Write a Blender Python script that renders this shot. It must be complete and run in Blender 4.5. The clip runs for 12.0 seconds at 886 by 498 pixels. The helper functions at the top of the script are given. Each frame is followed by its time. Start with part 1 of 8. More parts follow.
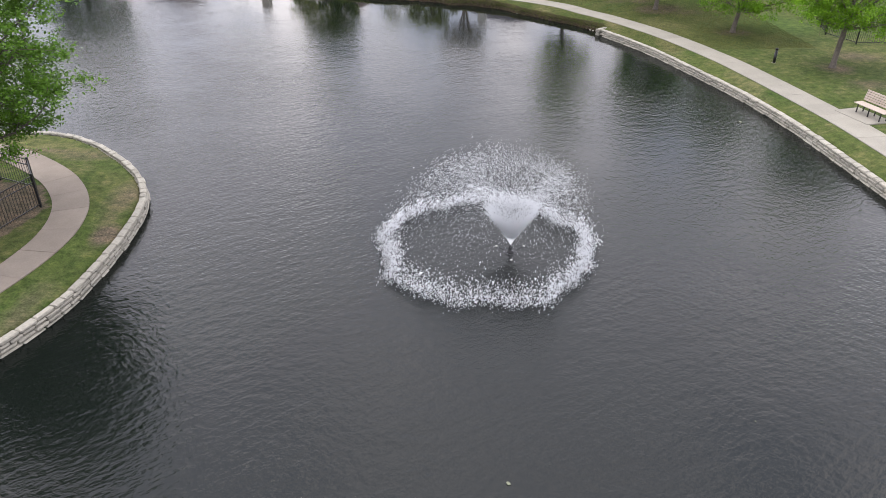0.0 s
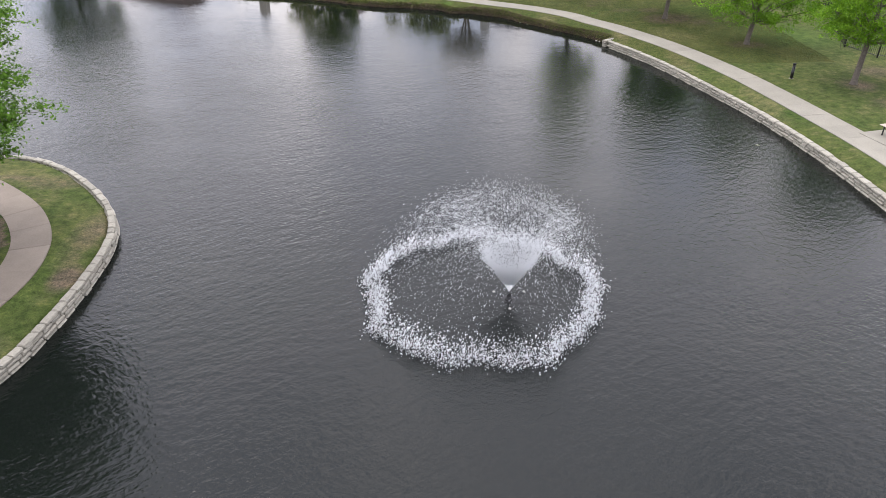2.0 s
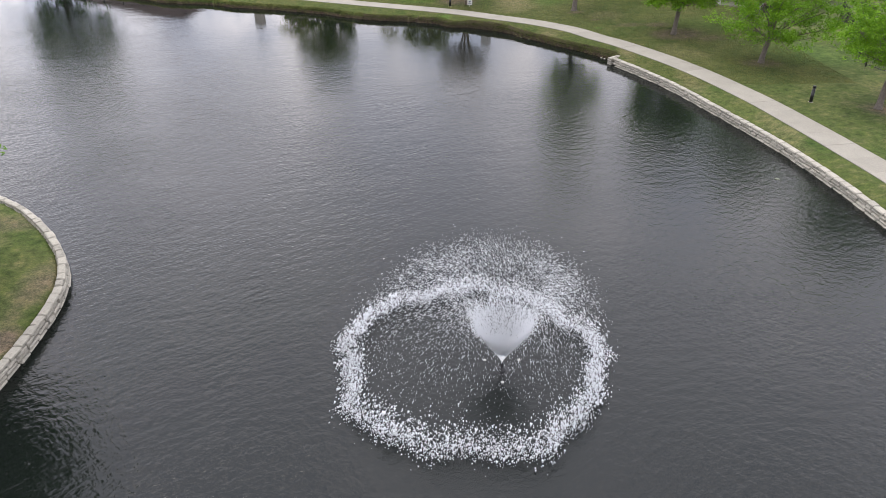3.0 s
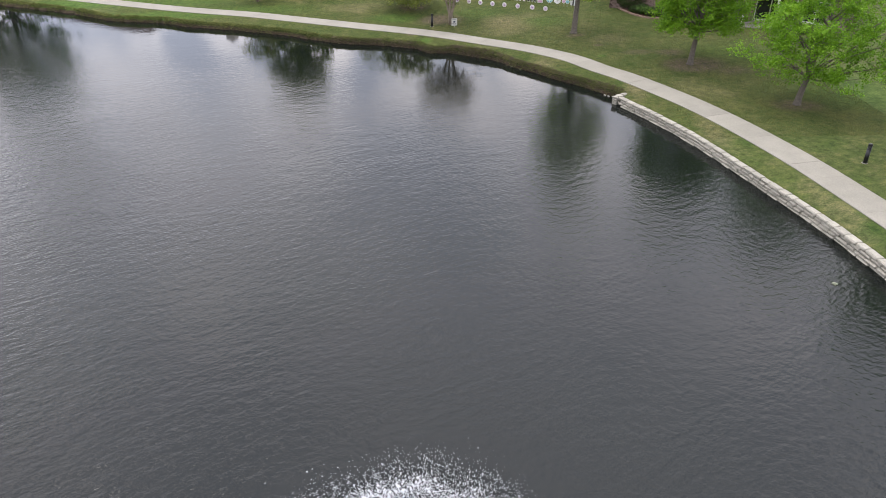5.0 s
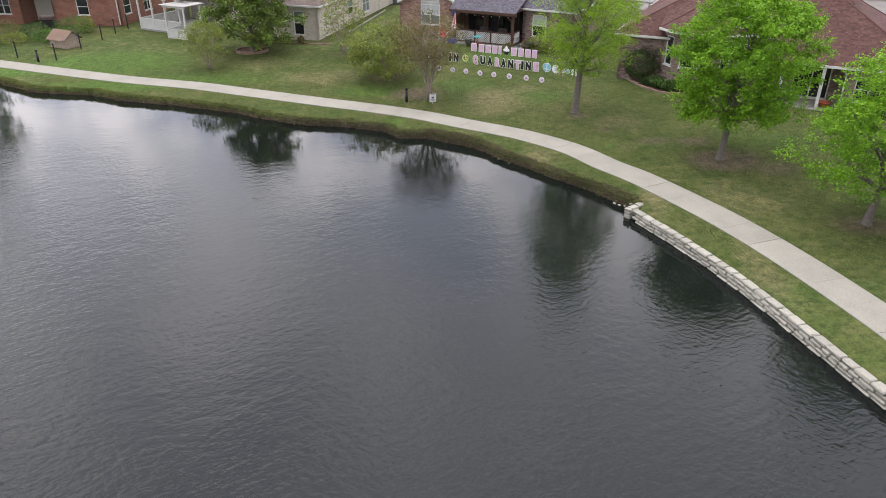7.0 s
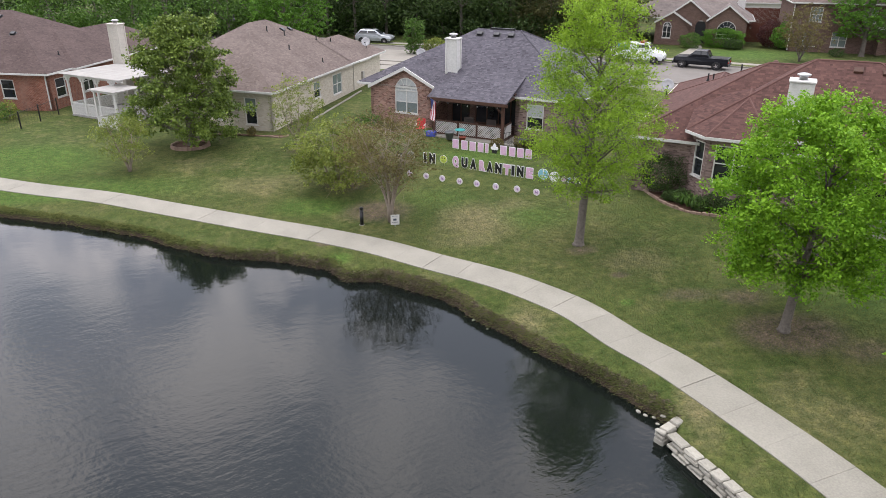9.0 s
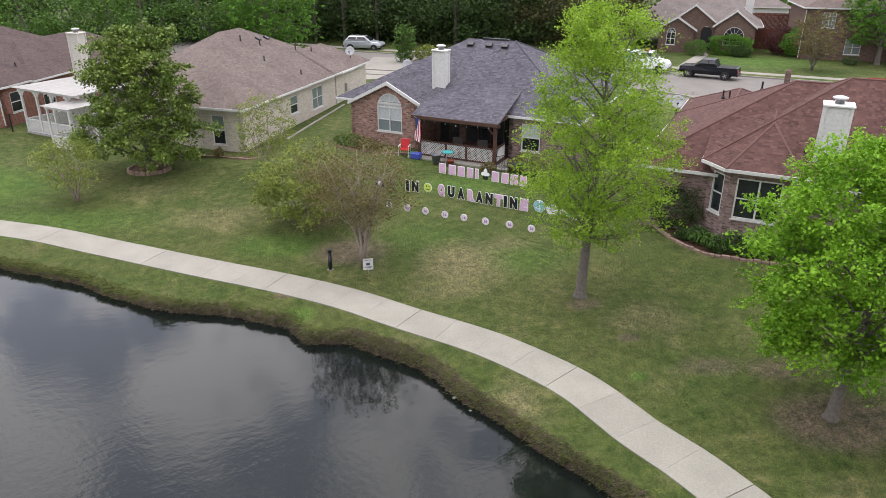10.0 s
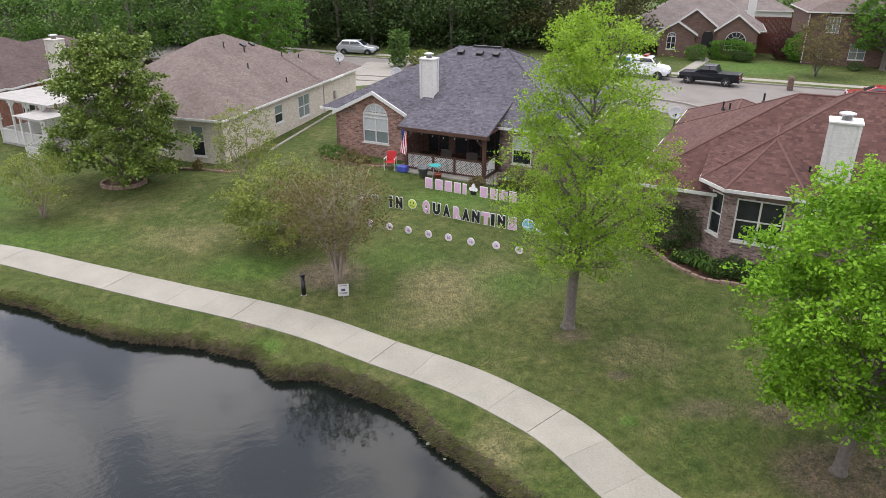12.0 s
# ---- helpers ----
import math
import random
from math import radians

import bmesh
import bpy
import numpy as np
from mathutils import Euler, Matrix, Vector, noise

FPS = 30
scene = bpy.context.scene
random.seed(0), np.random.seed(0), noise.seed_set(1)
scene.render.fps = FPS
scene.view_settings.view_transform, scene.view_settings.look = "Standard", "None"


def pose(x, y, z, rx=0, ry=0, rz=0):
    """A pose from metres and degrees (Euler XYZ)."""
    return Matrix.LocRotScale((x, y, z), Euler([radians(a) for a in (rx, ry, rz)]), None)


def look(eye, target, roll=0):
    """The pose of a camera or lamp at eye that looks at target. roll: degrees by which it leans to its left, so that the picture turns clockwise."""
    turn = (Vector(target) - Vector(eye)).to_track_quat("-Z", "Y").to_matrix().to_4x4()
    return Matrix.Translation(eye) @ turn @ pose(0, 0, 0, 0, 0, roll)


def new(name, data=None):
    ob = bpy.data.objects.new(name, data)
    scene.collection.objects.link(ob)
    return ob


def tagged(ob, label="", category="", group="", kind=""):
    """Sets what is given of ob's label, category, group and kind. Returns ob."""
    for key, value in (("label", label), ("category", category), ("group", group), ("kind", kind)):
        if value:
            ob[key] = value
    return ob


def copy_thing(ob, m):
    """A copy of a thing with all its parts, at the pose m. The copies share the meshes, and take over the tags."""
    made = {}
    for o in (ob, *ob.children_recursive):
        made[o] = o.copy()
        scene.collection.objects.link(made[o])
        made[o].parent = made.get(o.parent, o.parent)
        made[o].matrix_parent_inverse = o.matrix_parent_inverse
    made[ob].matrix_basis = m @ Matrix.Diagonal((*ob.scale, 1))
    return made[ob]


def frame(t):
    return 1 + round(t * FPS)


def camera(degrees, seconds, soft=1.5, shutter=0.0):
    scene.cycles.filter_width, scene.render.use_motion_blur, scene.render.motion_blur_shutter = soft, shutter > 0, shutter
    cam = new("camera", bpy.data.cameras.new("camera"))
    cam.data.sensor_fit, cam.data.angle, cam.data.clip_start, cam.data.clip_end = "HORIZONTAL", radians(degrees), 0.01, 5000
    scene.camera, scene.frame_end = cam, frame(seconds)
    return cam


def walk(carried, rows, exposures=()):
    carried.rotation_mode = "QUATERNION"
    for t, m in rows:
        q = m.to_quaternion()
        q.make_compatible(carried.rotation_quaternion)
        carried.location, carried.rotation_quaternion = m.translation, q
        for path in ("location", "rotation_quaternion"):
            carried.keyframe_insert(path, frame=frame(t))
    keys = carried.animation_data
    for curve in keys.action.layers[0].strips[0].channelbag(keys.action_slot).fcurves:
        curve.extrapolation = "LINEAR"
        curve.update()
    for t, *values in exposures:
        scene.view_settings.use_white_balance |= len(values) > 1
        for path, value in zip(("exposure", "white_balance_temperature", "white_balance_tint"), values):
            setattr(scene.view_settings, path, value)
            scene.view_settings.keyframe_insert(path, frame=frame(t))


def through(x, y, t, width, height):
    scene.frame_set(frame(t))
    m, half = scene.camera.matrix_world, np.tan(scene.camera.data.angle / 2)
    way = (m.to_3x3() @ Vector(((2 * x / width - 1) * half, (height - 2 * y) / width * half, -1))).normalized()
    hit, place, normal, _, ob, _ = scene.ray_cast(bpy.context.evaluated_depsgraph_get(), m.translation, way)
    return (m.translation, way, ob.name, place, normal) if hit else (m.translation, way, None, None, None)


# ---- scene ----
cam = camera(63.9, 12.0, 0.7)
PATH = [
    (0, (-3.071, -64.914, 11.781), (-3.004, -63.192, 10.767), 0.3),
    (0.5, (-3.057, -64.725, 11.814), (-2.991, -63.003, 10.797), 0.3),
    (1, (-2.972, -64.284, 11.845), (-2.909, -62.564, 10.828), 0.3),
    (1.5, (-2.821, -63.493, 11.888), (-2.762, -61.772, 10.871), 0.3),
    (2, (-2.603, -62.323, 11.938), (-2.548, -60.602, 10.922), 0.3),
    (2.5, (-2.303, -60.869, 11.981), (-2.254, -59.145, 10.968), 0.3),
    (3, (-1.977, -59.257, 12.008), (-1.933, -57.53, 11.0), 0.3),
    (3.2, (-1.816, -58.528, 12.008), (-1.774, -56.801, 11.0), 0.3),
    (5, (-0.123, -51.044, 11.982), (-0.09, -49.321, 10.966), 0.3),
    (5.5, (0.341, -48.782, 11.979), (0.371, -47.059, 10.962), 0.3),
    (6, (0.785, -46.381, 11.979), (0.812, -44.659, 10.963), 0.3),
    (6.2, (0.959, -45.396, 11.979), (0.983, -43.67, 10.97), 0.3),
    (6.5, (1.22, -43.895, 11.981), (1.245, -42.158, 10.99), 0.3),
    (6.8, (1.495, -42.375, 11.985), (1.518, -40.619, 11.028), 0.3),
    (7, (1.687, -41.352, 11.987), (1.709, -39.582, 11.057), 0.3),
    (7.2, (1.888, -40.308, 11.991), (1.908, -38.524, 11.087), 0.3),
    (8.8, (3.466, -31.588, 12.05), (3.473, -29.752, 11.257), 0.3),
    (9, (3.643, -30.534, 12.053), (3.649, -28.697, 11.26), 0.3),
    (9.5, (4.035, -28.018, 12.062), (4.041, -26.181, 11.27), 0.3),
    (10, (4.393, -25.872, 12.082), (4.401, -24.034, 11.293), 0.3),
    (10.5, (4.693, -24.538, 12.097), (4.702, -22.699, 11.309), 0.3),
    (11, (4.946, -24.059, 12.12), (4.952, -22.221, 11.331), 0.3),
    (11.5, (5.099, -23.959, 12.168), (5.103, -22.121, 11.381), 0.3),
    (12, (5.206, -23.944, 12.216), (5.208, -22.105, 11.43), 0.3),
]
walk(cam, [(t, look(eye, target, roll)) for t, eye, target, roll in PATH], [(0, 0.83, 6430, 12.5), (3.5, 0.8, 6420, 12), (6, 0.85, 6400, 11.5), (12, 0.85, 6390, 11)])


# ---- world, sun ----
world = bpy.data.worlds.new("sky")
scene.world = world
world.use_nodes = True
wn, wl = world.node_tree.nodes, world.node_tree.links
SUN_ELEVATION, SUN_ROTATION = radians(74), radians(312)
GLOW = radians(38)
sky = wn.new("ShaderNodeTexSky")
sky.sky_type = "NISHITA"
sky.sun_disc = False
sky.sun_elevation, sky.sun_rotation = SUN_ELEVATION, SUN_ROTATION
sky.air_density, sky.dust_density = 1.0, 3.0
# a broken grey cloud layer in front of the clear sky
tc = wn.new("ShaderNodeTexCoord")
cloud = wn.new("ShaderNodeTexNoise")
cloud.inputs["Scale"].default_value, cloud.inputs["Detail"].default_value, cloud.inputs["Roughness"].default_value = 8.5, 8, 0.55
ramp = wn.new("ShaderNodeValToRGB")
ramp.color_ramp.elements[0].position, ramp.color_ramp.elements[1].position = 0.43, 0.6
ramp.color_ramp.elements[0].color = (4.8, 5.1, 6.1, 1)
ramp.color_ramp.elements[1].color = (11.5, 10.9, 10.9, 1)
mix = wn.new("ShaderNodeMix")
mix.data_type = "RGBA"
mix.inputs[0].default_value = 0.85
wl.new(tc.outputs["Generated"], cloud.inputs["Vector"])
wl.new(cloud.outputs["Fac"], ramp.inputs["Fac"])
wl.new(sky.outputs["Color"], mix.inputs[6])
# an overcast sky is about three times as bright overhead as at the horizon
sepw = wn.new("ShaderNodeSeparateXYZ")
wl.new(tc.outputs["Generated"], sepw.inputs[0])
grad = wn.new("ShaderNodeMapRange")
for key, v in (("From Min", 0.0), ("From Max", 1.0), ("To Min", 0.92), ("To Max", 1.4)):
    grad.inputs[key].default_value = v
wl.new(sepw.outputs["Z"], grad.inputs["Value"])
scale = wn.new("ShaderNodeVectorMath")
scale.operation = "SCALE"
wl.new(ramp.outputs["Color"], scale.inputs[0])
# and brighter towards the hidden sun
toward = wn.new("ShaderNodeVectorMath")
toward.operation = "DOT_PRODUCT"
toward.inputs[1].default_value = (math.cos(GLOW) * math.sin(SUN_ROTATION), math.cos(GLOW) * math.cos(SUN_ROTATION), math.sin(GLOW))
wl.new(tc.outputs["Generated"], toward.inputs[0])
glow = wn.new("ShaderNodeMapRange")
glow.interpolation_type = "SMOOTHSTEP"
for key, v in (("From Min", 0.4), ("From Max", 1.0), ("To Min", 1.28), ("To Max", 1.9)):
    glow.inputs[key].default_value = v
wl.new(toward.outputs["Value"], glow.inputs["Value"])
# the cloud is thinner again low in the east
east = wn.new("ShaderNodeVectorMath")
east.operation = "DOT_PRODUCT"
east.inputs[1].default_value = (0.75, 0.35, 0.56)
wl.new(tc.outputs["Generated"], east.inputs[0])
thin = wn.new("ShaderNodeMapRange")
thin.interpolation_type = "SMOOTHSTEP"
for key, v in (("From Min", 0.45), ("From Max", 1.0), ("To Min", 0.0), ("To Max", 0.5)):
    thin.inputs[key].default_value = v
wl.new(east.outputs["Value"], thin.inputs["Value"])
sides = wn.new("ShaderNodeMath")
sides.operation = "ADD"
wl.new(glow.outputs[0], sides.inputs[0])
wl.new(thin.outputs[0], sides.inputs[1])
both = wn.new("ShaderNodeMath")
both.operation = "MULTIPLY"
wl.new(grad.outputs[0], both.inputs[0])
wl.new(sides.outputs[0], both.inputs[1])
wl.new(both.outputs[0], scale.inputs["Scale"])
wl.new(scale.outputs[0], mix.inputs[7])
wl.new(mix.outputs[2], wn["Background"].inputs["Color"])
wn["Background"].inputs["Strength"].default_value = 0.1
sun_data = bpy.data.lights.new("sun", "SUN")
sun_data.energy, sun_data.angle, sun_data.color = 0.65, radians(20), (1.0, 0.96, 0.9)
sun = new("sun", sun_data)
sun.matrix_world = look((0, 0, 60), (0 - 60 * math.sin(SUN_ROTATION) / math.tan(SUN_ELEVATION), 0 - 60 * math.cos(SUN_ROTATION) / math.tan(SUN_ELEVATION), 0))


# ---- materials ----
def material(name, rough=0.8, metal=0.0, spec=0.3):
    m = bpy.data.materials.new(name)
    m.use_nodes = True
    b = m.node_tree.nodes["Principled BSDF"]
    b.inputs["Roughness"].default_value, b.inputs["Metallic"].default_value = rough, metal
    b.inputs["Specular IOR Level"].default_value = spec
    return m, m.node_tree.nodes, m.node_tree.links, b


def rgba(c):
    return (c[0], c[1], c[2], 1.0)


def noise_node(n, l, vec, scale, detail=4.0, rough=0.6):
    t = n.new("ShaderNodeTexNoise")
    t.inputs["Scale"].default_value, t.inputs["Detail"].default_value, t.inputs["Roughness"].default_value = scale, detail, rough
    l.new(vec, t.inputs["Vector"])
    return t.outputs["Fac"]


def ramp_node(n, l, fac, stops):
    r = n.new("ShaderNodeValToRGB")
    e = r.color_ramp.elements
    while len(e) < len(stops):
        e.new(0.5)
    for k, (p, c) in enumerate(stops):
        e[k].position, e[k].color = p, rgba(c)
    l.new(fac, r.inputs["Fac"])
    return r.outputs["Color"]


def mix_node(n, l, fac, a, b, blend="MIX"):
    m = n.new("ShaderNodeMix")
    m.data_type, m.blend_type = "RGBA", blend
    for sock, v in ((m.inputs[0], fac), (m.inputs[6], a), (m.inputs[7], b)):
        if isinstance(v, (int, float)):
            sock.default_value = v
        elif isinstance(v, tuple):
            sock.default_value = rgba(v)
        else:
            l.new(v, sock)
    return m.outputs[2]


def bump_node(n, l, height, b, strength=0.4, distance=0.02):
    k = n.new("ShaderNodeBump")
    k.inputs["Strength"].default_value, k.inputs["Distance"].default_value = strength, distance
    l.new(height, k.inputs["Height"])
    l.new(k.outputs["Normal"], b.inputs["Normal"])


def surface(name, dark, light, scale=3.0, rough=0.8, metal=0.0, spec=0.3, grain=40.0, bump=0.3, distance=0.01, vary=0.0, blotch=0.35):
    """Two-scale noise colour between dark and light, with a fine grain relief."""
    m, n, l, b = material(name, rough, metal, spec)
    c = n.new("ShaderNodeTexCoord").outputs["Object"]
    wide = noise_node(n, l, c, scale, 4)
    fine = noise_node(n, l, c, grain, 3)
    col = ramp_node(n, l, wide, [(0.3, dark), (0.7, light)])
    mid = tuple(0.5 * (p + q) for p, q in zip(dark, light))
    col2 = ramp_node(n, l, fine, [(0.3, tuple(v * 0.72 for v in mid)), (0.7, tuple(min(1, v * 1.22) for v in mid))])
    col = mix_node(n, l, blotch, col, col2)
    if vary:
        info = n.new("ShaderNodeObjectInfo").outputs["Random"]
        col = mix_node(n, l, vary, col, ramp_node(n, l, info, [(0.0, tuple(v * 0.6 for v in mid)), (1.0, tuple(min(1, v * 1.35) for v in mid))]))
    l.new(col, b.inputs["Base Color"])
    bump_node(n, l, fine, b, bump, distance)
    return m


def coursed(name, c1, c2, joint, width, height, gap, rough=0.85, bump=0.5, bias=0.0, tone=1.5, stain=0.35):
    """Bricks or shingles in courses, by the surface's own metres (uv)."""
    m, n, l, b = material(name, rough, 0, 0.2)
    uv = n.new("ShaderNodeTexCoord").outputs["UV"]
    t = n.new("ShaderNodeTexBrick")
    t.inputs["Scale"].default_value = 1.0
    t.inputs["Brick Width"].default_value, t.inputs["Row Height"].default_value = width, height
    t.inputs["Mortar Size"].default_value, t.inputs["Mortar Smooth"].default_value = gap, 0.2
    t.inputs["Bias"].default_value = bias
    for k, c in (("Color1", c1), ("Color2", c2), ("Mortar", joint)):
        t.inputs[k].default_value = rgba(c)
    l.new(uv, t.inputs["Vector"])
    wide = noise_node(n, l, uv, tone, 5, 0.65)
    fine = noise_node(n, l, uv, 45.0, 2)
    col = mix_node(n, l, stain, t.outputs["Color"], ramp_node(n, l, wide, [(0.25, tuple(v * 0.45 for v in c1)), (0.75, tuple(min(1, v * 1.5) for v in c2))]))
    col = mix_node(n, l, 0.35, col, ramp_node(n, l, fine, [(0.2, (0.25, 0.25, 0.25)), (0.8, (1, 1, 1))]), "MULTIPLY")
    l.new(col, b.inputs["Base Color"])
    inv = n.new("ShaderNodeMath")
    inv.operation = "SUBTRACT"
    inv.inputs[0].default_value = 1.0
    l.new(t.outputs["Fac"], inv.inputs[1])
    bump_node(n, l, inv.outputs[0], b, bump, 0.012)
    return m


def leafy(name, dark, light, rough=0.55, through=0.35):
    """Leaves: colour varies leaf by leaf, light passes through a little."""
    m, n, l, b = material(name, rough, 0, 0.2)
    geo = n.new("ShaderNodeNewGeometry").outputs["Random Per Island"]
    c = n.new("ShaderNodeTexCoord").outputs["Object"]
    wide = noise_node(n, l, c, 0.55, 3)
    col = ramp_node(n, l, geo, [(0.0, dark), (1.0, light)])
    col = mix_node(n, l, 0.45, col, ramp_node(n, l, wide, [(0.3, tuple(v * 0.7 for v in dark)), (0.7, light)]))
    l.new(col, b.inputs["Base Color"])
    tr = n.new("ShaderNodeBsdfTranslucent")
    l.new(col, tr.inputs["Color"])
    ms = n.new("ShaderNodeMixShader")
    ms.inputs[0].default_value = through
    l.new(b.outputs[0], ms.inputs[1])
    l.new(tr.outputs[0], ms.inputs[2])
    l.new(ms.outputs[0], n["Material Output"].inputs["Surface"])
    return m


def plain(name, c, rough=0.5, metal=0.0, spec=0.4):
    m, n, l, b = material(name, rough, metal, spec)
    co = n.new("ShaderNodeTexCoord").outputs["Object"]
    f = noise_node(n, l, co, 9.0, 5)
    l.new(ramp_node(n, l, f, [(0.25, tuple(v * 0.82 for v in c)), (0.75, tuple(min(1, v * 1.1) for v in c))]), b.inputs["Base Color"])
    return m


# ---- mesh tools ----
def finish(bm, name, mat=None, uv=True, smooth=False):
    """A mesh from a bmesh; uv in metres: along each face's level direction and up its slope."""
    bmesh.ops.recalc_face_normals(bm, faces=bm.faces[:])
    if uv:
        lay = bm.loops.layers.uv.verify()
        for f in bm.faces:
            n = f.normal
            t = Vector((0, 0, 1)).cross(n)
            t = t.normalized() if t.length > 1e-3 else Vector((1, 0, 0))
            s = n.cross(t)
            for lp in f.loops:
                lp[lay].uv = (lp.vert.co.dot(t), lp.vert.co.dot(s))
    me = bpy.data.meshes.new(name)
    bm.to_mesh(me)
    bm.free()
    if mat:
        me.materials.append(mat)
    if smooth:
        me.polygons.foreach_set("use_smooth", [True] * len(me.polygons))
    return me


def part(name, bm, mat, parent, label="", smooth=False):
    ob = new(name, finish(bm, name, mat, True, smooth))
    ob.parent = parent
    return tagged(ob, label)


def thing(name, m, label, category, group="", kind=""):
    """An Empty at a thing's base, to parent its parts."""
    ob = new(name)
    ob.empty_display_size = 0.1
    ob.matrix_basis = m
    return tagged(ob, label, category, group, kind)


def solid(name, bm, mat, m, label, category, group="", kind="", smooth=False):
    ob = new(name, finish(bm, name, mat, True, smooth))
    ob.matrix_basis = m
    return tagged(ob, label, category, group, kind)


def box(bm, x0, x1, y0, y1, z0, z1, bevel=0.0):
    vs = bmesh.ops.create_cube(bm, size=1.0)["verts"]
    for v in vs:
        v.co = Vector((x0 + (v.co.x + 0.5) * (x1 - x0), y0 + (v.co.y + 0.5) * (y1 - y0), z0 + (v.co.z + 0.5) * (z1 - z0)))
    if bevel:
        bmesh.ops.bevel(bm, geom=list({e for v in vs for e in v.link_edges}), offset=bevel, segments=1, affect="EDGES")
    return bm


def boxes(*rows):
    bm = bmesh.new()
    for r in rows:
        box(bm, *r)
    return bm


def bar(bm, p, q, w, h=None, sides=4, w2=None):
    """A straight bar from p to q; w: its radius (or half width), w2: at q."""
    p, q = Vector(p), Vector(q)
    d = q - p
    r2 = w if w2 is None else w2
    got = bmesh.ops.create_cone(bm, cap_ends=True, segments=sides, radius1=w, radius2=r2, depth=d.length)
    m = Matrix.Translation((p + q) / 2) @ d.to_track_quat("Z", "Y").to_matrix().to_4x4()
    if sides == 4:
        m = m @ Matrix.Rotation(math.pi / 4, 4, "Z")
    bmesh.ops.transform(bm, matrix=m, verts=got["verts"])
    return got["verts"]


def bars(*rows, sides=4):
    bm = bmesh.new()
    for p, q, w in rows:
        bar(bm, p, q, w, sides=sides)
    return bm


def tube(bm, pts, radii, sides=7):
    """A tapered tube through points."""
    rings = []
    for k, p in enumerate(pts):
        p = Vector(p)
        d = (Vector(pts[min(k + 1, len(pts) - 1)]) - Vector(pts[max(k - 1, 0)])).normalized()
        a = d.orthogonal().normalized()
        if k and rings:
            a = (prev - d * prev.dot(d)).normalized()
        prev = a
        b = d.cross(a)
        rings.append([bm.verts.new(p + radii[k] * (math.cos(2 * math.pi * i / sides) * a + math.sin(2 * math.pi * i / sides) * b)) for i in range(sides)])
    for r, s in zip(rings, rings[1:]):
        for i in range(sides):
            bm.faces.new((r[i], r[(i + 1) % sides], s[(i + 1) % sides], s[i]))
    bm.faces.new(rings[0][::-1])
    bm.faces.new(rings[-1])


def prism(bm, poly, z0, z1):
    lo = [bm.verts.new((x, y, z0)) for x, y in poly]
    hi = [bm.verts.new((x, y, z1)) for x, y in poly]
    k = len(poly)
    bm.faces.new(lo[::-1])
    bm.faces.new(hi)
    for i in range(k):
        bm.faces.new((lo[i], lo[(i + 1) % k], hi[(i + 1) % k], hi[i]))


def lathe(bm, profile, sides=16, at=(0, 0, 0)):
    rings = []
    for r, z in profile:
        rings.append([bm.verts.new((at[0] + r * math.cos(2 * math.pi * i / sides), at[1] + r * math.sin(2 * math.pi * i / sides), at[2] + z)) for i in range(sides)])
    for p, q in zip(rings, rings[1:]):
        for i in range(sides):
            bm.faces.new((p[i], p[(i + 1) % sides], q[(i + 1) % sides], q[i]))
    bm.faces.new(rings[0][::-1])
    bm.faces.new(rings[-1])


def raw_mesh(name, verts, faces, mat=None):
    """A mesh from numpy arrays of vertices and equal-sided faces."""
    me = bpy.data.meshes.new(name)
    nv, (nf, k) = len(verts), faces.shape
    me.vertices.add(nv)
    me.vertices.foreach_set("co", np.asarray(verts, dtype=np.float32).ravel())
    me.loops.add(nf * k)
    me.loops.foreach_set("vertex_index", faces.astype(np.int32).ravel())
    me.polygons.add(nf)
    me.polygons.foreach_set("loop_start", np.arange(0, nf * k, k, dtype=np.int32))
    me.update(calc_edges=True)
    if mat:
        me.materials.append(mat)
    return me


def spline(points, step):
    """Points about step apart on a smooth line through the given ones."""
    p = np.array(points, float)
    out = []
    for i in range(len(p) - 1):
        a, b, c, d = p[max(i - 1, 0)], p[i], p[i + 1], p[min(i + 2, len(p) - 1)]
        n = max(1, int(round(np.linalg.norm(c - b) / step)))
        for k in range(n):
            t = k / n
            out.append(0.5 * (2 * b + (c - a) * t + (2 * a - 5 * b + 4 * c - d) * t * t + (3 * b - 3 * c + d - a) * t ** 3))
    out.append(p[-1])
    return np.array(out)


# ---- the pond's outline, land heights ----
WATER = -0.5
BANK = [(-95, 34), (-60, 19), (-40, 11.5), (-29, 7.0), (-26.5, 5.6), (-24, 4.1), (-20.2, 3.4), (-17.9, 2.3), (-14.2, 1.2), (-11.8, 0.3), (-10.3, -0.2), (-8.1, -1.5), (-6.4, -2.3), (-5.2, -2.7), (-4.0, -2.8), (-3.2, -3.0), (-1.8, -3.5), (-1.0, -3.8), (-0.5, -4.6), (0.1, -4.9), (1.0, -4.8), (1.8, -5.2), (2.8, -5.8), (3.7, -6.45), (4.4, -7.15), (4.95, -8.0), (5.75, -8.85), (6.7, -9.95), (7.65, -11.05), (8.46, -11.95), (9.3, -12.9), (9.85, -13.7), (9.95, -14.25)]
WALL_EAST = [(9.72, -14.95), (10.98, -17.75), (11.93, -20.35), (12.74, -23.35), (13.47, -26.25), (14.03, -28.57), (14.53, -31.6), (14.84, -34.6), (15.0, -38.0), (15.1, -40.35)]
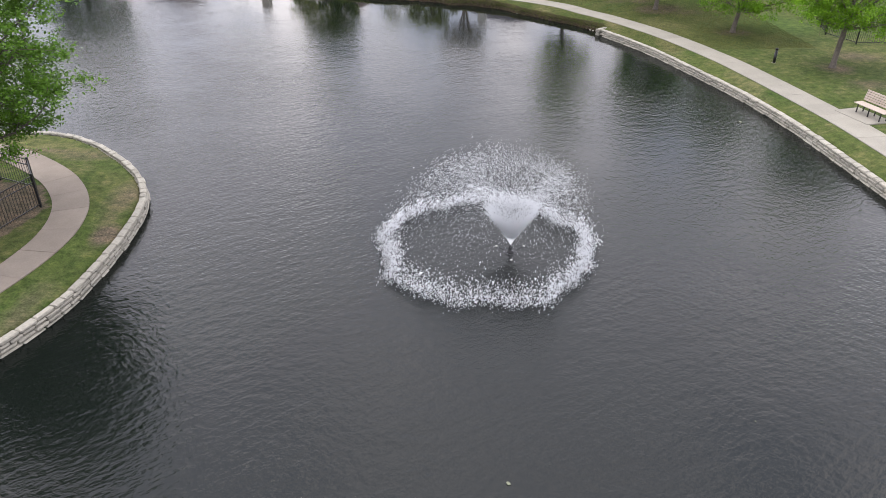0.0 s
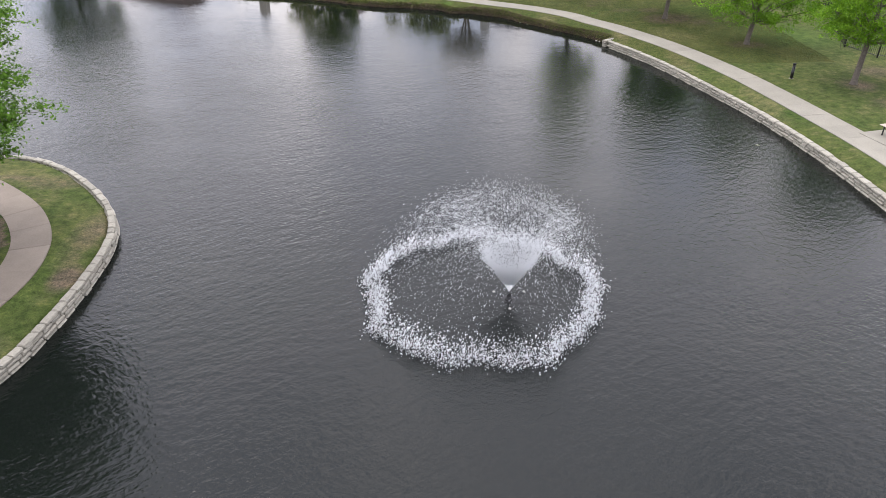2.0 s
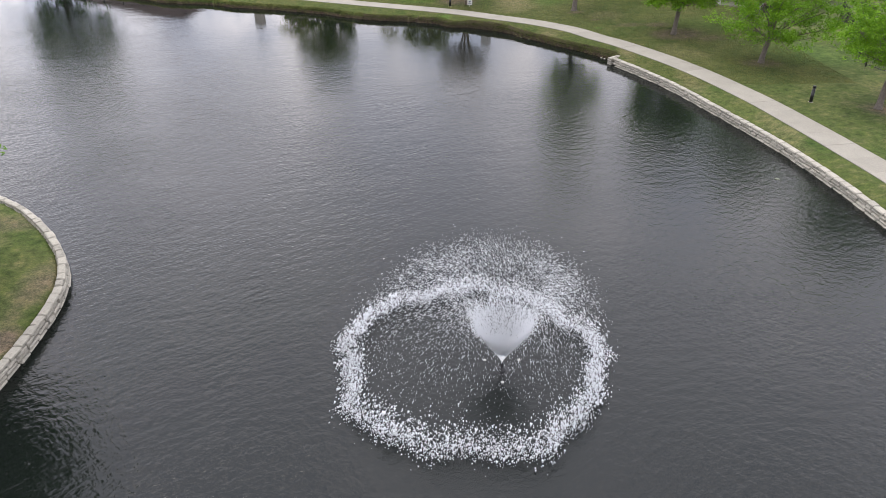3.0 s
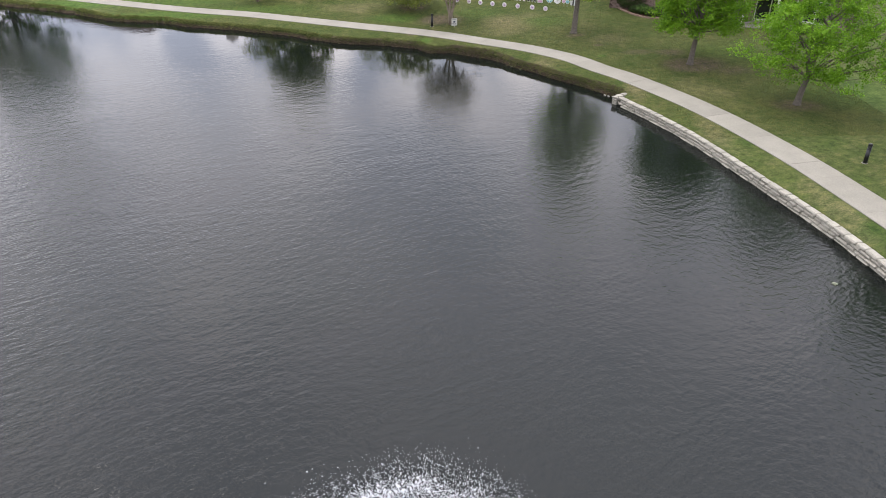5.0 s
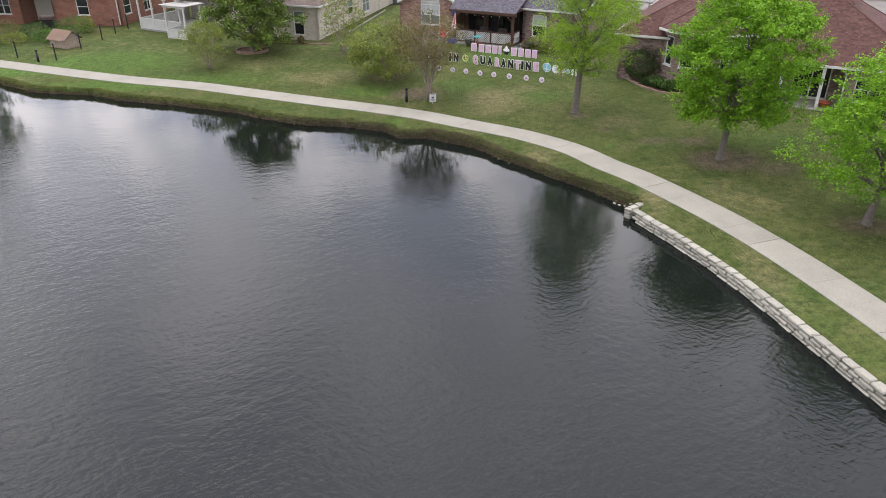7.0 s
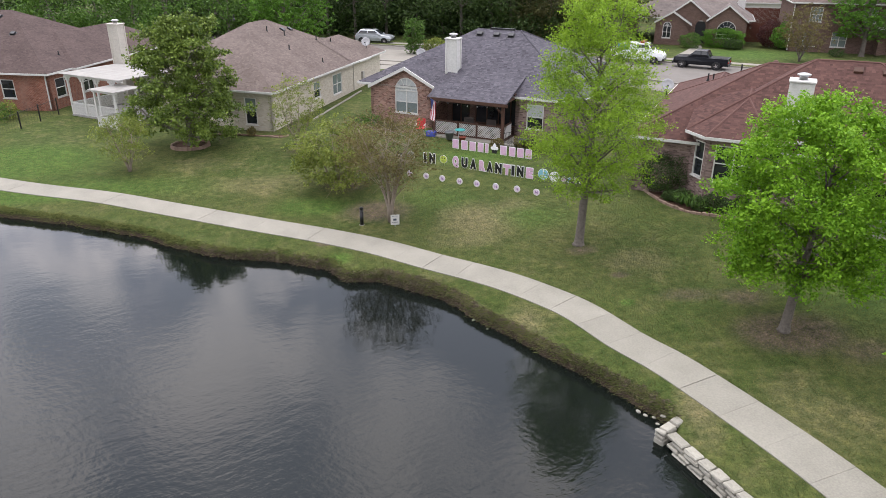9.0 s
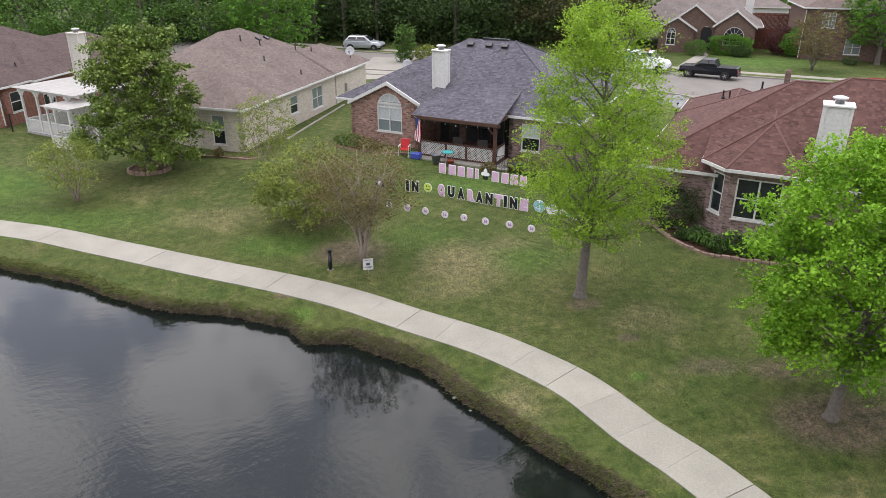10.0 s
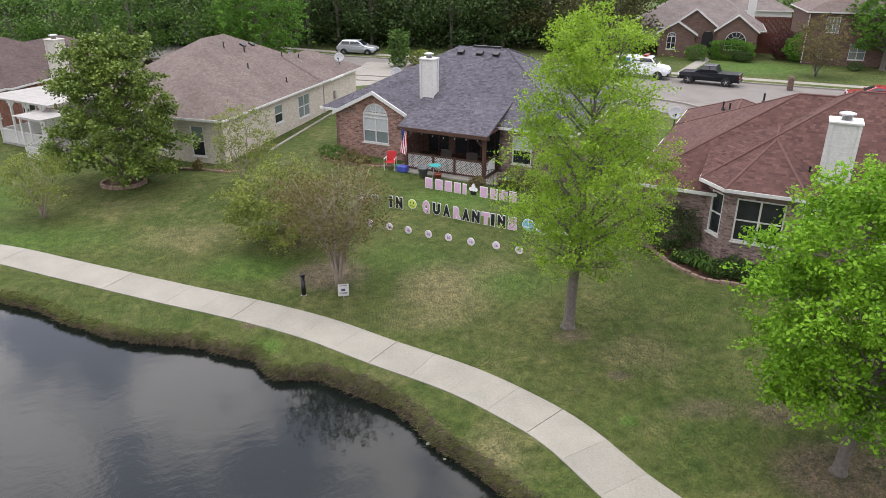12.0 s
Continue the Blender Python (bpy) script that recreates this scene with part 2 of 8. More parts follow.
WALL_ISLAND = [(-16.4, -53.0), (-15.2, -51.3), (-14.35, -49.6), (-13.85, -48.5), (-13.4, -47.2), (-13.2, -45.8), (-13.05, -44.0), (-13.05, -42.2), (-13.2, -40.8), (-13.6, -39.5), (-14.3, -38.2), (-15.3, -36.9), (-16.5, -35.6), (-17.7, -34.6), (-19.0, -33.9), (-20.4, -33.6), (-22.5, -33.8), (-25.0, -34.8)]
ROUND = [(15.3, -43.5), (16.5, -49.0), (19.0, -55.0), (31, -65), (36, -80), (28, -96), (-30, -104), (-64, -80), (-42, -66), (-24, -58.5), (-19, -55.2)]
FAR_WEST = [(-30, -37), (-48, -42), (-85, -44), (-105, 0)]
POND = np.vstack([spline(BANK, 0.5), spline(WALL_EAST, 0.5), ROUND, spline(WALL_ISLAND, 0.5), FAR_WEST])

PATH_FAR = [(-75, 29), (-40, 14.2), (-28.6, 9.3), (-19.3, 5.5), (-13.6, 3.7), (-10.5, 2.4), (-7.0, 0.9), (-4.75, -0.05), (-1.8, -1.25), (0.9, -2.55), (3.3, -4.1), (5.95, -5.75), (8.1, -7.7), (9.05, -9.05), (9.8, -10.4), (10.75, -11.7), (12.05, -14.1), (13.27, -16.7), (14.3, -19.55), (15.4, -23.55), (16.06, -27.0), (16.62, -30.5), (17.1, -34.0), (17.32, -37.5), (17.6, -42.5), (20, -52), (34, -62)]
PATH_ISLAND = [(-27.0, -39.5), (-24.0, -36.9), (-22.0, -36.1), (-20.3, -36.5), (-18.4, -37.9), (-17.0, -39.25), (-15.95, -40.8), (-15.45, -42.1), (-15.25, -43.5), (-15.35, -44.8), (-15.75, -46.4), (-16.6, -48.4), (-18.5, -51.0), (-22, -54)]


def line_distance(px, py, line, closed=False):
    """The distance of points from a line of points."""
    q = np.array(line, float)
    r = np.roll(q, -1, 0) if closed else q[1:]
    if not closed:
        q = q[:-1]
    best = np.full(px.shape, 1e9)
    for (ax, ay), (bx, by) in zip(q, r):
        dx, dy = bx - ax, by - ay
        t = np.clip(((px - ax) * dx + (py - ay) * dy) / (dx * dx + dy * dy + 1e-12), 0, 1)
        best = np.minimum(best, (px - ax - t * dx) ** 2 + (py - ay - t * dy) ** 2)
    return np.sqrt(best)


def inside(px, py, poly):
    got = np.zeros(px.shape, bool)
    q = np.array(poly, float)
    for (ax, ay), (bx, by) in zip(q, np.roll(q, -1, 0)):
        if ay != by:
            got ^= ((ay > py) != (by > py)) & (px < (bx - ax) * (py - ay) / (by - ay) + ax)
    return got


def ramp(v, a, b):
    t = np.clip((v - a) / (b - a), 0, 1)
    return t * t * (3 - 2 * t)


def wobble(x, y, s=0.0):
    return np.sin(1.7 * x + 0.9 * y + s) * np.sin(0.8 * y - 0.5 * x + 2 * s) * 0.6 + np.sin(4.1 * x - 3.3 * y + 1 + s) * 0.25 + np.sin(7.7 * y + 6.1 * x + s) * 0.15


def ground_height(x, y):
    """The land's height: pond bed, bank, lawn rising to the houses."""
    x, y = np.atleast_1d(np.asarray(x, float)), np.atleast_1d(np.asarray(y, float))
    shore = line_distance(x, y, POND, True)
    d = np.where(inside(x, y, POND), -shore, shore)
    walled = np.maximum(ramp(7.0 - y - 20.6, 0, 0.8) * (x > 8), (y < -30) * 1.0)
    natural = np.interp(d + 0.09 * wobble(x * 1.3, y * 1.3) + 0.05 * wobble(x * 3.7, y * 3.7, 4.0), [-9, -2.5, -0.7, -0.06, 0.0, 0.10, 0.26, 1.0, 2.3, 3], [-2.4, -1.5, -0.9, -0.78, -0.64, -0.2, -0.1, -0.03, 0.05, 0.06])
    wall = np.interp(d, [-9, -2, -0.3, -0.1, 0.1, 0.3, 0.8, 3], [-2.4, -1.7, -1.3, -1.2, -1.0, -0.14, -0.08, 0.06])
    z = natural * (1 - walled) + wall * walled
    slope = np.interp(x, [-30, -14, 0, 12], [0.016, 0.028, 0.075, 0.075])
    pad = np.interp(x, [-30, -14, -6, 0, 14, 20], [0.3, 0.4, 0.55, 0.85, 0.85, 0.75])
    south = ramp(-y, 7, 15) * ramp(x, 8, 14)
    slope, pad = slope * (1 - south) + 0.018 * south, pad * (1 - south) + 0.3 * south
    isle = ramp(-y, 28, 31) * (x < 0)
    slope, pad = slope * (1 - isle) + 0.012 * isle, pad * (1 - isle) + 0.2 * isle
    rise = np.clip((d - 3.6) * slope, 0, None)
    rise = pad * (1 - np.exp(-rise / np.maximum(pad, 0.05) * 1.15))
    z = z + np.where(d > 0, rise, 0)
    z = z + np.where(d > 1.5, 0.02 * wobble(x * 0.35, y * 0.35, 2.0), 0)
    near = np.minimum(line_distance(x, y, spline(PATH_FAR, 1.5)), 99)
    flat = 1 - ramp(near, 1.0, 1.9)
    z = z * (1 - flat) + 0.07 * flat
    near2 = line_distance(x, y, spline(PATH_ISLAND, 1.0))
    flat = 1 - ramp(near2, 0.7, 1.2)
    z = z * (1 - flat) + 0.04 * flat
    far = ramp(y, 34, 44)
    z = z * (1 - far) + 0.55 * far
    # the street lies in a shallow cut
    kerb_side = np.minimum(line_distance(x, y, [(-60, 73), (-6.6, 53), (20.3, 42.9), (42.3, 32.5), (90, 15)]) - 5.7, line_distance(x, y, [(25, 34.6), (35, 28), (47, 23)]) - 5.0)
    cut = 1 - ramp(kerb_side, 0.0, 1.2)
    return z * (1 - cut) + 0.42 * cut


def ground_at(x, y):
    return float(ground_height([x], [y])[0])


# ---- ground materials ----
def lawn_material():
    m, n, l, b = material("lawn", 0.95, 0, 0.12)
    c = n.new("ShaderNodeTexCoord").outputs["Object"]
    sep = n.new("ShaderNodeSeparateXYZ")
    l.new(c, sep.inputs[0])
    big = noise_node(n, l, c, 0.16, 5, 0.65)
    mid = noise_node(n, l, c, 0.8, 6, 0.78)
    fine = noise_node(n, l, c, 14.0, 4, 0.75)
    hair = noise_node(n, l, c, 55.0, 2, 0.8)
    green = ramp_node(n, l, big, [(0.3, (0.034, 0.066, 0.013)), (0.5, (0.064, 0.085, 0.022)), (0.7, (0.11, 0.11, 0.041))])
    patch = ramp_node(n, l, mid, [(0.3, (0.024, 0.054, 0.009)), (0.52, (0.065, 0.083, 0.024)), (0.72, (0.17, 0.148, 0.076))])
    col = mix_node(n, l, 0.5, green, patch)
    # worn soil, dry tan turf and lush turf, as they lie on this lawn
    for key, tone in (("dry", [(0.3, (0.115, 0.108, 0.05)), (0.7, (0.19, 0.165, 0.09))]), ("lush", [(0.3, (0.045, 0.095, 0.016)), (0.7, (0.085, 0.14, 0.03))]), ("bare", [(0.3, (0.075, 0.055, 0.04)), (0.7, (0.16, 0.125, 0.095))])):
        at = n.new("ShaderNodeAttribute")
        at.attribute_name = key
        edge = n.new("ShaderNodeMath")
        edge.operation = "MULTIPLY_ADD"
        edge.inputs[1].default_value = 1.6
        l.new(at.outputs["Fac"], edge.inputs[0])
        sh = n.new("ShaderNodeMath")
        sh.operation = "SUBTRACT"
        l.new(mid, sh.inputs[0])
        sh.inputs[1].default_value = 0.8
        l.new(sh.outputs[0], edge.inputs[2])
        cl = n.new("ShaderNodeMapRange")
        cl.inputs["From Min"].default_value, cl.inputs["From Max"].default_value, cl.inputs["To Max"].default_value = -0.05, 0.75, 0.85
        l.new(edge.outputs[0], cl.inputs["Value"])
        col = mix_node(n, l, cl.outputs[0], col, ramp_node(n, l, fine, tone))
    col = mix_node(n, l, 0.65, col, ramp_node(n, l, fine, [(0.25, (0.4, 0.4, 0.38)), (0.5, (0.95, 0.95, 0.95)), (0.8, (1.5, 1.42, 1.3))]), "MULTIPLY")
    col = mix_node(n, l, 0.6, col, ramp_node(n, l, hair, [(0.3, (0.5, 0.5, 0.5)), (0.7, (1.4, 1.4, 1.4))]), "MULTIPLY")
    clump = noise_node(n, l, c, 3.0, 3, 0.7)
    col = mix_node(n, l, 0.8, col, ramp_node(n, l, clump, [(0.32, (0.5, 0.57, 0.48)), (0.5, (1.0, 1.0, 1.0)), (0.68, (1.55, 1.4, 1.35))]), "MULTIPLY")
    # bare soil on the steep edge of the bank and in the pond's bed
    low = n.new("ShaderNodeMapRange")
    low.inputs["From Min"].default_value, low.inputs["From Max"].default_value = -0.27, -0.13
    wav = n.new("ShaderNodeMath")
    wav.operation = "MULTIPLY_ADD"
    wav.inputs[1].default_value = 0.22
    l.new(mid, wav.inputs[0])
    l.new(sep.outputs["Z"], wav.inputs[2])
    l.new(wav.outputs[0], low.inputs["Value"])
    soil = ramp_node(n, l, fine, [(0.25, (0.028, 0.02, 0.014)), (0.55, (0.062, 0.046, 0.032)), (0.8, (0.125, 0.096, 0.068))])
    col = mix_node(n, l, low.outputs[0], soil, col)
    l.new(col, b.inputs["Base Color"])
    bump_node(n, l, fine, b, 0.8, 0.05)
    return m


def water_material():
    m, n, l, b = material("pond_water", 0.02, 0, 0.5)
    b.inputs["IOR"].default_value = 1.33
    c = n.new("ShaderNodeTexCoord").outputs["Object"]

    def math_node(op, p, q):
        k = n.new("ShaderNodeMath")
        k.operation = op
        k.inputs[2].default_value = 0.08
        for sock, v in zip(k.inputs, (p, q)):
            if isinstance(v, (int, float)):
                sock.default_value = v
            else:
                l.new(v, sock)
        return k.outputs[0]

    def span(value, lo, hi, to_lo, to_hi):
        k = n.new("ShaderNodeMapRange")
        for key, v in (("From Min", lo), ("From Max", hi), ("To Min", to_lo), ("To Max", to_hi)):
            k.inputs[key].default_value = v
        l.new(value, k.inputs["Value"])
        return k.outputs[0]

    def turned(angle, sx, sy):
        k = n.new("ShaderNodeMapping")
        k.vector_type = "TEXTURE"
        k.inputs["Rotation"].default_value, k.inputs["Scale"].default_value = (0, 0, radians(angle)), (1 / sx, 1 / sy, 1)
        l.new(c, k.inputs["Vector"])
        return k.outputs[0]

    # wind ripples in two crossing trains, on a slow long swell
    swell = noise_node(n, l, turned(8, 0.4, 1.3), 1.0, 2, 0.5)
    wave = noise_node(n, l, turned(34, 0.7, 1.6), 3.0, 3, 0.6)
    cross = noise_node(n, l, turned(-38, 0.75, 1.5), 3.8, 3, 0.6)
    small = noise_node(n, l, turned(20, 0.8, 1.5), 7.5, 2, 0.5)
    tint = noise_node(n, l, c, 0.05, 3)
    l.new(ramp_node(n, l, tint, [(0.3, (0.0036, 0.0052, 0.0044)), (0.7, (0.0062, 0.0082, 0.007))]), b.inputs["Base Color"])
    # the water under the bank lies sheltered; gusts roughen it in patches
    sepw = n.new("ShaderNodeSeparateXYZ")
    l.new(c, sepw.inputs[0])
    lee = span(math_node("ADD", sepw.outputs["Y"], math_node("MULTIPLY", sepw.outputs["X"], 0.35)), -30.0, -8.0, 1.0, 0.05)
    gust = span(noise_node(n, l, c, 0.09, 3), 0.35, 0.65, 0.6, 1.25)
    chop = math_node("MULTIPLY", lee, gust)
    fine = math_node("MULTIPLY", chop, lee)
    height = math_node("ADD", math_node("MULTIPLY", swell, math_node("MULTIPLY_ADD", lee, 0.4)), math_node("MULTIPLY", math_node("ADD", wave, math_node("MULTIPLY", cross, 0.6)), chop))
    height = math_node("ADD", height, math_node("MULTIPLY", math_node("MULTIPLY", small, 0.22), fine))
    far = n.new("ShaderNodeVectorMath")
    far.operation = "DISTANCE"
    far.inputs[1].default_value = (-0.35, -44.2, WATER)
    l.new(c, far.inputs[0])
    l.new(span(far.outputs["Value"], 2.8, 4.2, 0.3, 0.02), b.inputs["Roughness"])
    k = n.new("ShaderNodeBump")
    k.inputs["Distance"].default_value, k.inputs["Strength"].default_value = 0.04, 0.8
    l.new(height, k.inputs["Height"])
    l.new(k.outputs["Normal"], b.inputs["Normal"])
    return m


LAWN, WATER_MAT = lawn_material(), water_material()
CONCRETE = surface("path_concrete", (0.19, 0.177, 0.146), (0.285, 0.268, 0.224), 0.8, 0.9, grain=18, bump=0.3, vary=0.12, blotch=0.5)
ISLAND_CONCRETE = surface("island_concrete", (0.165, 0.138, 0.113), (0.24, 0.205, 0.168), 0.9, 0.9, grain=22, bump=0.25, vary=0.12)
LIMESTONE = surface("limestone", (0.195, 0.183, 0.15), (0.38, 0.36, 0.305), 3.5, 0.9, grain=14, bump=0.9, distance=0.03, vary=0.35, blotch=0.5)
ROAD = surface("road_concrete", (0.125, 0.113, 0.1), (0.18, 0.164, 0.146), 0.5, 0.9, grain=20, bump=0.2)

# ---- ground sheet, water ----
def steps(*runs):
    out = []
    for a, b, s in runs:
        out.append(np.arange(a, b, s))
    return np.concatenate(out)


gx = steps((-2500, -400, 350), (-400, -100, 40), (-100, -40, 4), (-40, -28, 0.5), (-28, 22, 0.17), (22, 44, 0.8), (44, 100, 6), (100, 400, 50), (400, 2600, 400))
gy = steps((-2500, -400, 350), (-400, -110, 40), (-110, -56, 3), (-56, -32, 0.2), (-32, -17, 0.22), (-17, 6, 0.17), (6, 24, 0.5), (24, 80, 2), (80, 400, 40), (400, 2600, 400))
GX, GY = np.meshgrid(gx, gy, indexing="ij")
gz = np.zeros(GX.size)
near_mask = (np.abs(GX.ravel()) < 110) & (GY.ravel() > -115) & (GY.ravel() < 90)
gz[near_mask] = ground_height(GX.ravel()[near_mask], GY.ravel()[near_mask])
gz[~near_mask] = 0.45
gi = np.arange(GX.size).reshape(GX.shape)
ground = new("ground", raw_mesh("ground", np.stack([GX.ravel(), GY.ravel(), gz], 1), np.stack([gi[:-1, :-1], gi[1:, :-1], gi[1:, 1:], gi[:-1, 1:]], -1).reshape(-1, 4), LAWN))
ground.data.polygons.foreach_set("use_smooth", [True] * len(ground.data.polygons))
def spots(rows):
    v = np.zeros(GX.size)
    for x, y, rx, ry, a in rows:
        d = np.hypot((GX.ravel() - x) / rx, (GY.ravel() - y) / ry)
        v = np.maximum(v, a * np.clip(1.25 - d, 0, 1))
    return v


ISLAND_BED = inside(GX.ravel(), GY.ravel(), [(-16.4, -41.6), (-17.4, -39.8), (-21, -38.9), (-30, -40), (-30, -54), (-21.5, -53), (-18.6, -48), (-17, -44)])
for key, rows in (("bare", [(-14.0, -40.8, 0.9, 2.6, 0.42), (-17.0, -36.6, 2.4, 0.9, 0.45), (-14.4, -48, 0.7, 2.5, 0.4), (15.3, -10.0, 2.0, 1.4, 1.0), (12.6, -7.3, 1.6, 0.7, 0.5), (17.2, -11.2, 1.6, 0.9, 0.55), (18.4, -16.9, 1.4, 1.0, 0.8), (21.0, -25.4, 1.2, 1.2, 0.7), (23.5, -23.0, 2.2, 1.6, 0.5), (21.5, -28.5, 2.0, 1.5, 0.45), (9.5, -3.3, 0.8, 0.5, 0.6), (0.6, 1.5, 1.9, 1.5, 0.85), (-1.4, 5.0, 1.4, 1.2, 0.7), (-13.7, -43.5, 0.55, 0.9, 0.9), (-13.9, -40.2, 0.5, 1.3, 0.45), (-5.3, 11.3, 0.6, 0.6, 0.5), (-13.9, 8.2, 0.6, 0.5, 0.5), (-1.4, -2.35, 0.4, 0.22, 1.0), (10.6, -5.6, 0.5, 0.3, 0.8), (14.6, -7.6, 1.2, 0.8, 0.6), (-18.5, -36.2, 1.5, 0.4, 0.5), (24, -1, 3, 3, 0.4)]),
                  ("dry", [(5.4, 0.2, 2.3, 2.6, 0.75), (7.0, 1.8, 1.6, 1.2, 0.5), (5.0, -1.8, 2.4, 1.2, 0.5), (-6.0, 5.5, 4.0, 2.2, 0.45), (11.6, -4.5, 2.2, 1.6, 0.45), (-14.0, -41.0, 0.5, 3.0, 0.4), (-18, -36.0, 4.0, 1.0, 0.3), (14.2, -14.0, 2.4, 3.0, 0.4), (10.9, -14.0, 0.7, 1.6, 0.7), (13.0, -20.0, 0.8, 3.5, 0.45), (14.8, -28.0, 0.8, 4.0, 0.4), (-10, 9, 3, 2, 0.35), (3.2, -5.6, 2.2, 0.6, 0.4), (6.6, -8.9, 1.2, 1.4, 0.6)]),
                  ("lush", [(-21, 9.5, 6.0, 4.0, 1.0), (-14, 5.2, 7.0, 2.2, 0.6), (-19, 3.9, 9.0, 1.2, 0.9), (-30, 7.4, 8.0, 1.6, 0.9), (-2.6, 2.2, 2.6, 1.4, 0.8), (1.5, 27, 3.4, 9, 0.75), (-0.6, -3.6, 0.7, 0.5, 0.9), (8, 0.4, 2.6, 1.8, 0.5), (3.5, 3, 3, 2, 0.4), (-14.6, -44, 1.0, 6.5, 0.3), (22, -15, 4, 4, 0.5), (10.4, -7.7, 0.3, 0.25, 1.2), (18, -8, 4, 3, 0.4), (38, 52, 8, 6, 0.7), (5.8, 9.5, 3.5, 2.2, 0.7)])):
    values = spots(rows)
    if key == "bare":
        values = np.where(ISLAND_BED, 0.9, values)
    ground.data.attributes.new(key, "FLOAT", "POINT").data.foreach_set("value", values.astype(np.float32))
tagged(ground, "mown lawn with dry patches sloping to the pond", "ground", kind="structure")

bm = bmesh.new()
box(bm, -105, 45, -105, 36, WATER - 0.02, WATER)
water = solid("water", bm, WATER_MAT, pose(0, 0, 0), "dark green-grey pond water with small ripples", "water", kind="structure")


def slabs(name, line, half, top, mat, every, label, anchor, cut=4):
    """A concrete path as one thing, with its slabs as parts; every cut-th joint, counted from the anchor, is a wide one."""
    ob = tagged(new(name), label, "path", kind="structure")
    f = spline(line, 0.2)
    run = np.concatenate([[0], np.cumsum(np.linalg.norm(np.diff(f, axis=0), axis=1))])
    at = run[int(np.argmin(np.hypot(f[:, 0] - anchor[0], f[:, 1] - anchor[1])))]
    count = np.arange(-int(at / every), int((run[-1] - at) / every) + 1)
    c = np.stack([np.interp(at + count * every, run, f[:, k]) for k in (0, 1)], 1)
    t = np.stack([np.interp(at + count * every + 0.3, run, f[:, k]) - np.interp(at + count * every - 0.3, run, f[:, k]) for k in (0, 1)], 1)
    t /= np.linalg.norm(t, axis=1)[:, None]
    nrm = np.stack([-t[:, 1], t[:, 0]], 1)
    for i in range(len(c) - 1):
        bm = bmesh.new()
        gap = [0.011 if count[k] % cut == 0 else 0.0025 for k in (i, i + 1)]
        rows = []
        for s in np.linspace(0, 1, 5):
            p = c[i] * (1 - s) + c[i + 1] * s
            bend = 0.5 * s * (1 - s) * (t[i] - t[i + 1]) * np.linalg.norm(c[i + 1] - c[i])
            p = p + bend
            nn = nrm[i] * (1 - s) + nrm[i + 1] * s
            tt = t[i] * (1 - s) + t[i + 1] * s
            p = p + tt * (gap[0] if s == 0 else -gap[1] if s == 1 else 0)
            rows.append((p - nn * half, p + nn * half))
        lift = top + random.uniform(-0.002, 0.002)
        lo = [[bm.verts.new((q[0], q[1], lift - 0.12)) for q in r] for r in rows]
        hi = [[bm.verts.new((q[0], q[1], lift)) for q in r] for r in rows]
        for a, b2, e, f in zip(hi, hi[1:], lo, lo[1:]):
            bm.faces.new((a[0], b2[0], b2[1], a[1]))
            bm.faces.new((e[1], f[1], f[0], e[0]))
            bm.faces.new((a[0], e[0], f[0], b2[0]))
            bm.faces.new((b2[1], f[1], e[1], a[1]))
        bm.faces.new((hi[0][1], lo[0][1], lo[0][0], hi[0][0]))
        bm.faces.new((hi[-1][0], lo[-1][0], lo[-1][1], hi[-1][1]))
        part("slab", bm, mat, ob)
    return ob


def wall_course(parent, line, z0, z1, depth, length, shift, mat, set_back):
    """One course of rough stones along a line; depth towards the land (left of the line)."""
    c = spline(line, 0.05)
    seg = np.concatenate([[0], np.cumsum(np.linalg.norm(np.diff(c, axis=0), axis=1))])
    s = shift
    while s < seg[-1] - 0.1:
        w = length * random.uniform(0.72, 1.28)
        e = min(s + w, seg[-1])
        p = np.array([np.interp(s, seg, c[:, 0]), np.interp(s, seg, c[:, 1])])
        q = np.array([np.interp(e, seg, c[:, 0]), np.interp(e, seg, c[:, 1])])
        d = (q - p) / np.linalg.norm(q - p)
        bm = bmesh.new()
        out = random.uniform(-0.025, 0.025)
        box(bm, 0.014, np.linalg.norm(q - p) - 0.014, set_back + out, set_back + depth, z0 + 0.012, z1 + random.uniform(-0.014, 0.006), 0.03)
        for v in bm.verts:
            v.co += Vector((random.uniform(-1, 1), random.uniform(-1, 1), random.uniform(-1, 1))) * 0.012
        ob = part("stone", bm, mat, parent)
        ob.matrix_basis = Matrix.Translation((p[0], p[1], 0)) @ Matrix.Rotation(math.atan2(d[1], d[0]), 4, "Z")
        s = e


# ---- building materials ----
BRICK_RED = coursed("red_brick", (0.17, 0.062, 0.04), (0.32, 0.135, 0.09), (0.33, 0.27, 0.23), 0.21, 0.075, 0.008, stain=0.25)
BRICK_MIX = coursed("mixed_brick", (0.06, 0.032, 0.028), (0.36, 0.26, 0.235), (0.23, 0.185, 0.165), 0.20, 0.072, 0.009, stain=0.2)
BRICK_GABLE = coursed("rose_brick", (0.085, 0.034, 0.026), (0.43, 0.26, 0.205), (0.36, 0.29, 0.25), 0.21, 0.075, 0.008, stain=0.3)
BRICK_CREAM = coursed("cream_brick", (0.45, 0.40, 0.325), (0.61, 0.55, 0.46), (0.55, 0.50, 0.43), 0.21, 0.075, 0.006, bump=0.25, stain=0.12)
# brown brick of the far houses; on the porch's back wall it stands for shade
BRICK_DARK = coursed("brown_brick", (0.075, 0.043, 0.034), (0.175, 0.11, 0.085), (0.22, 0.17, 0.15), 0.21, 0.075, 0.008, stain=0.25)
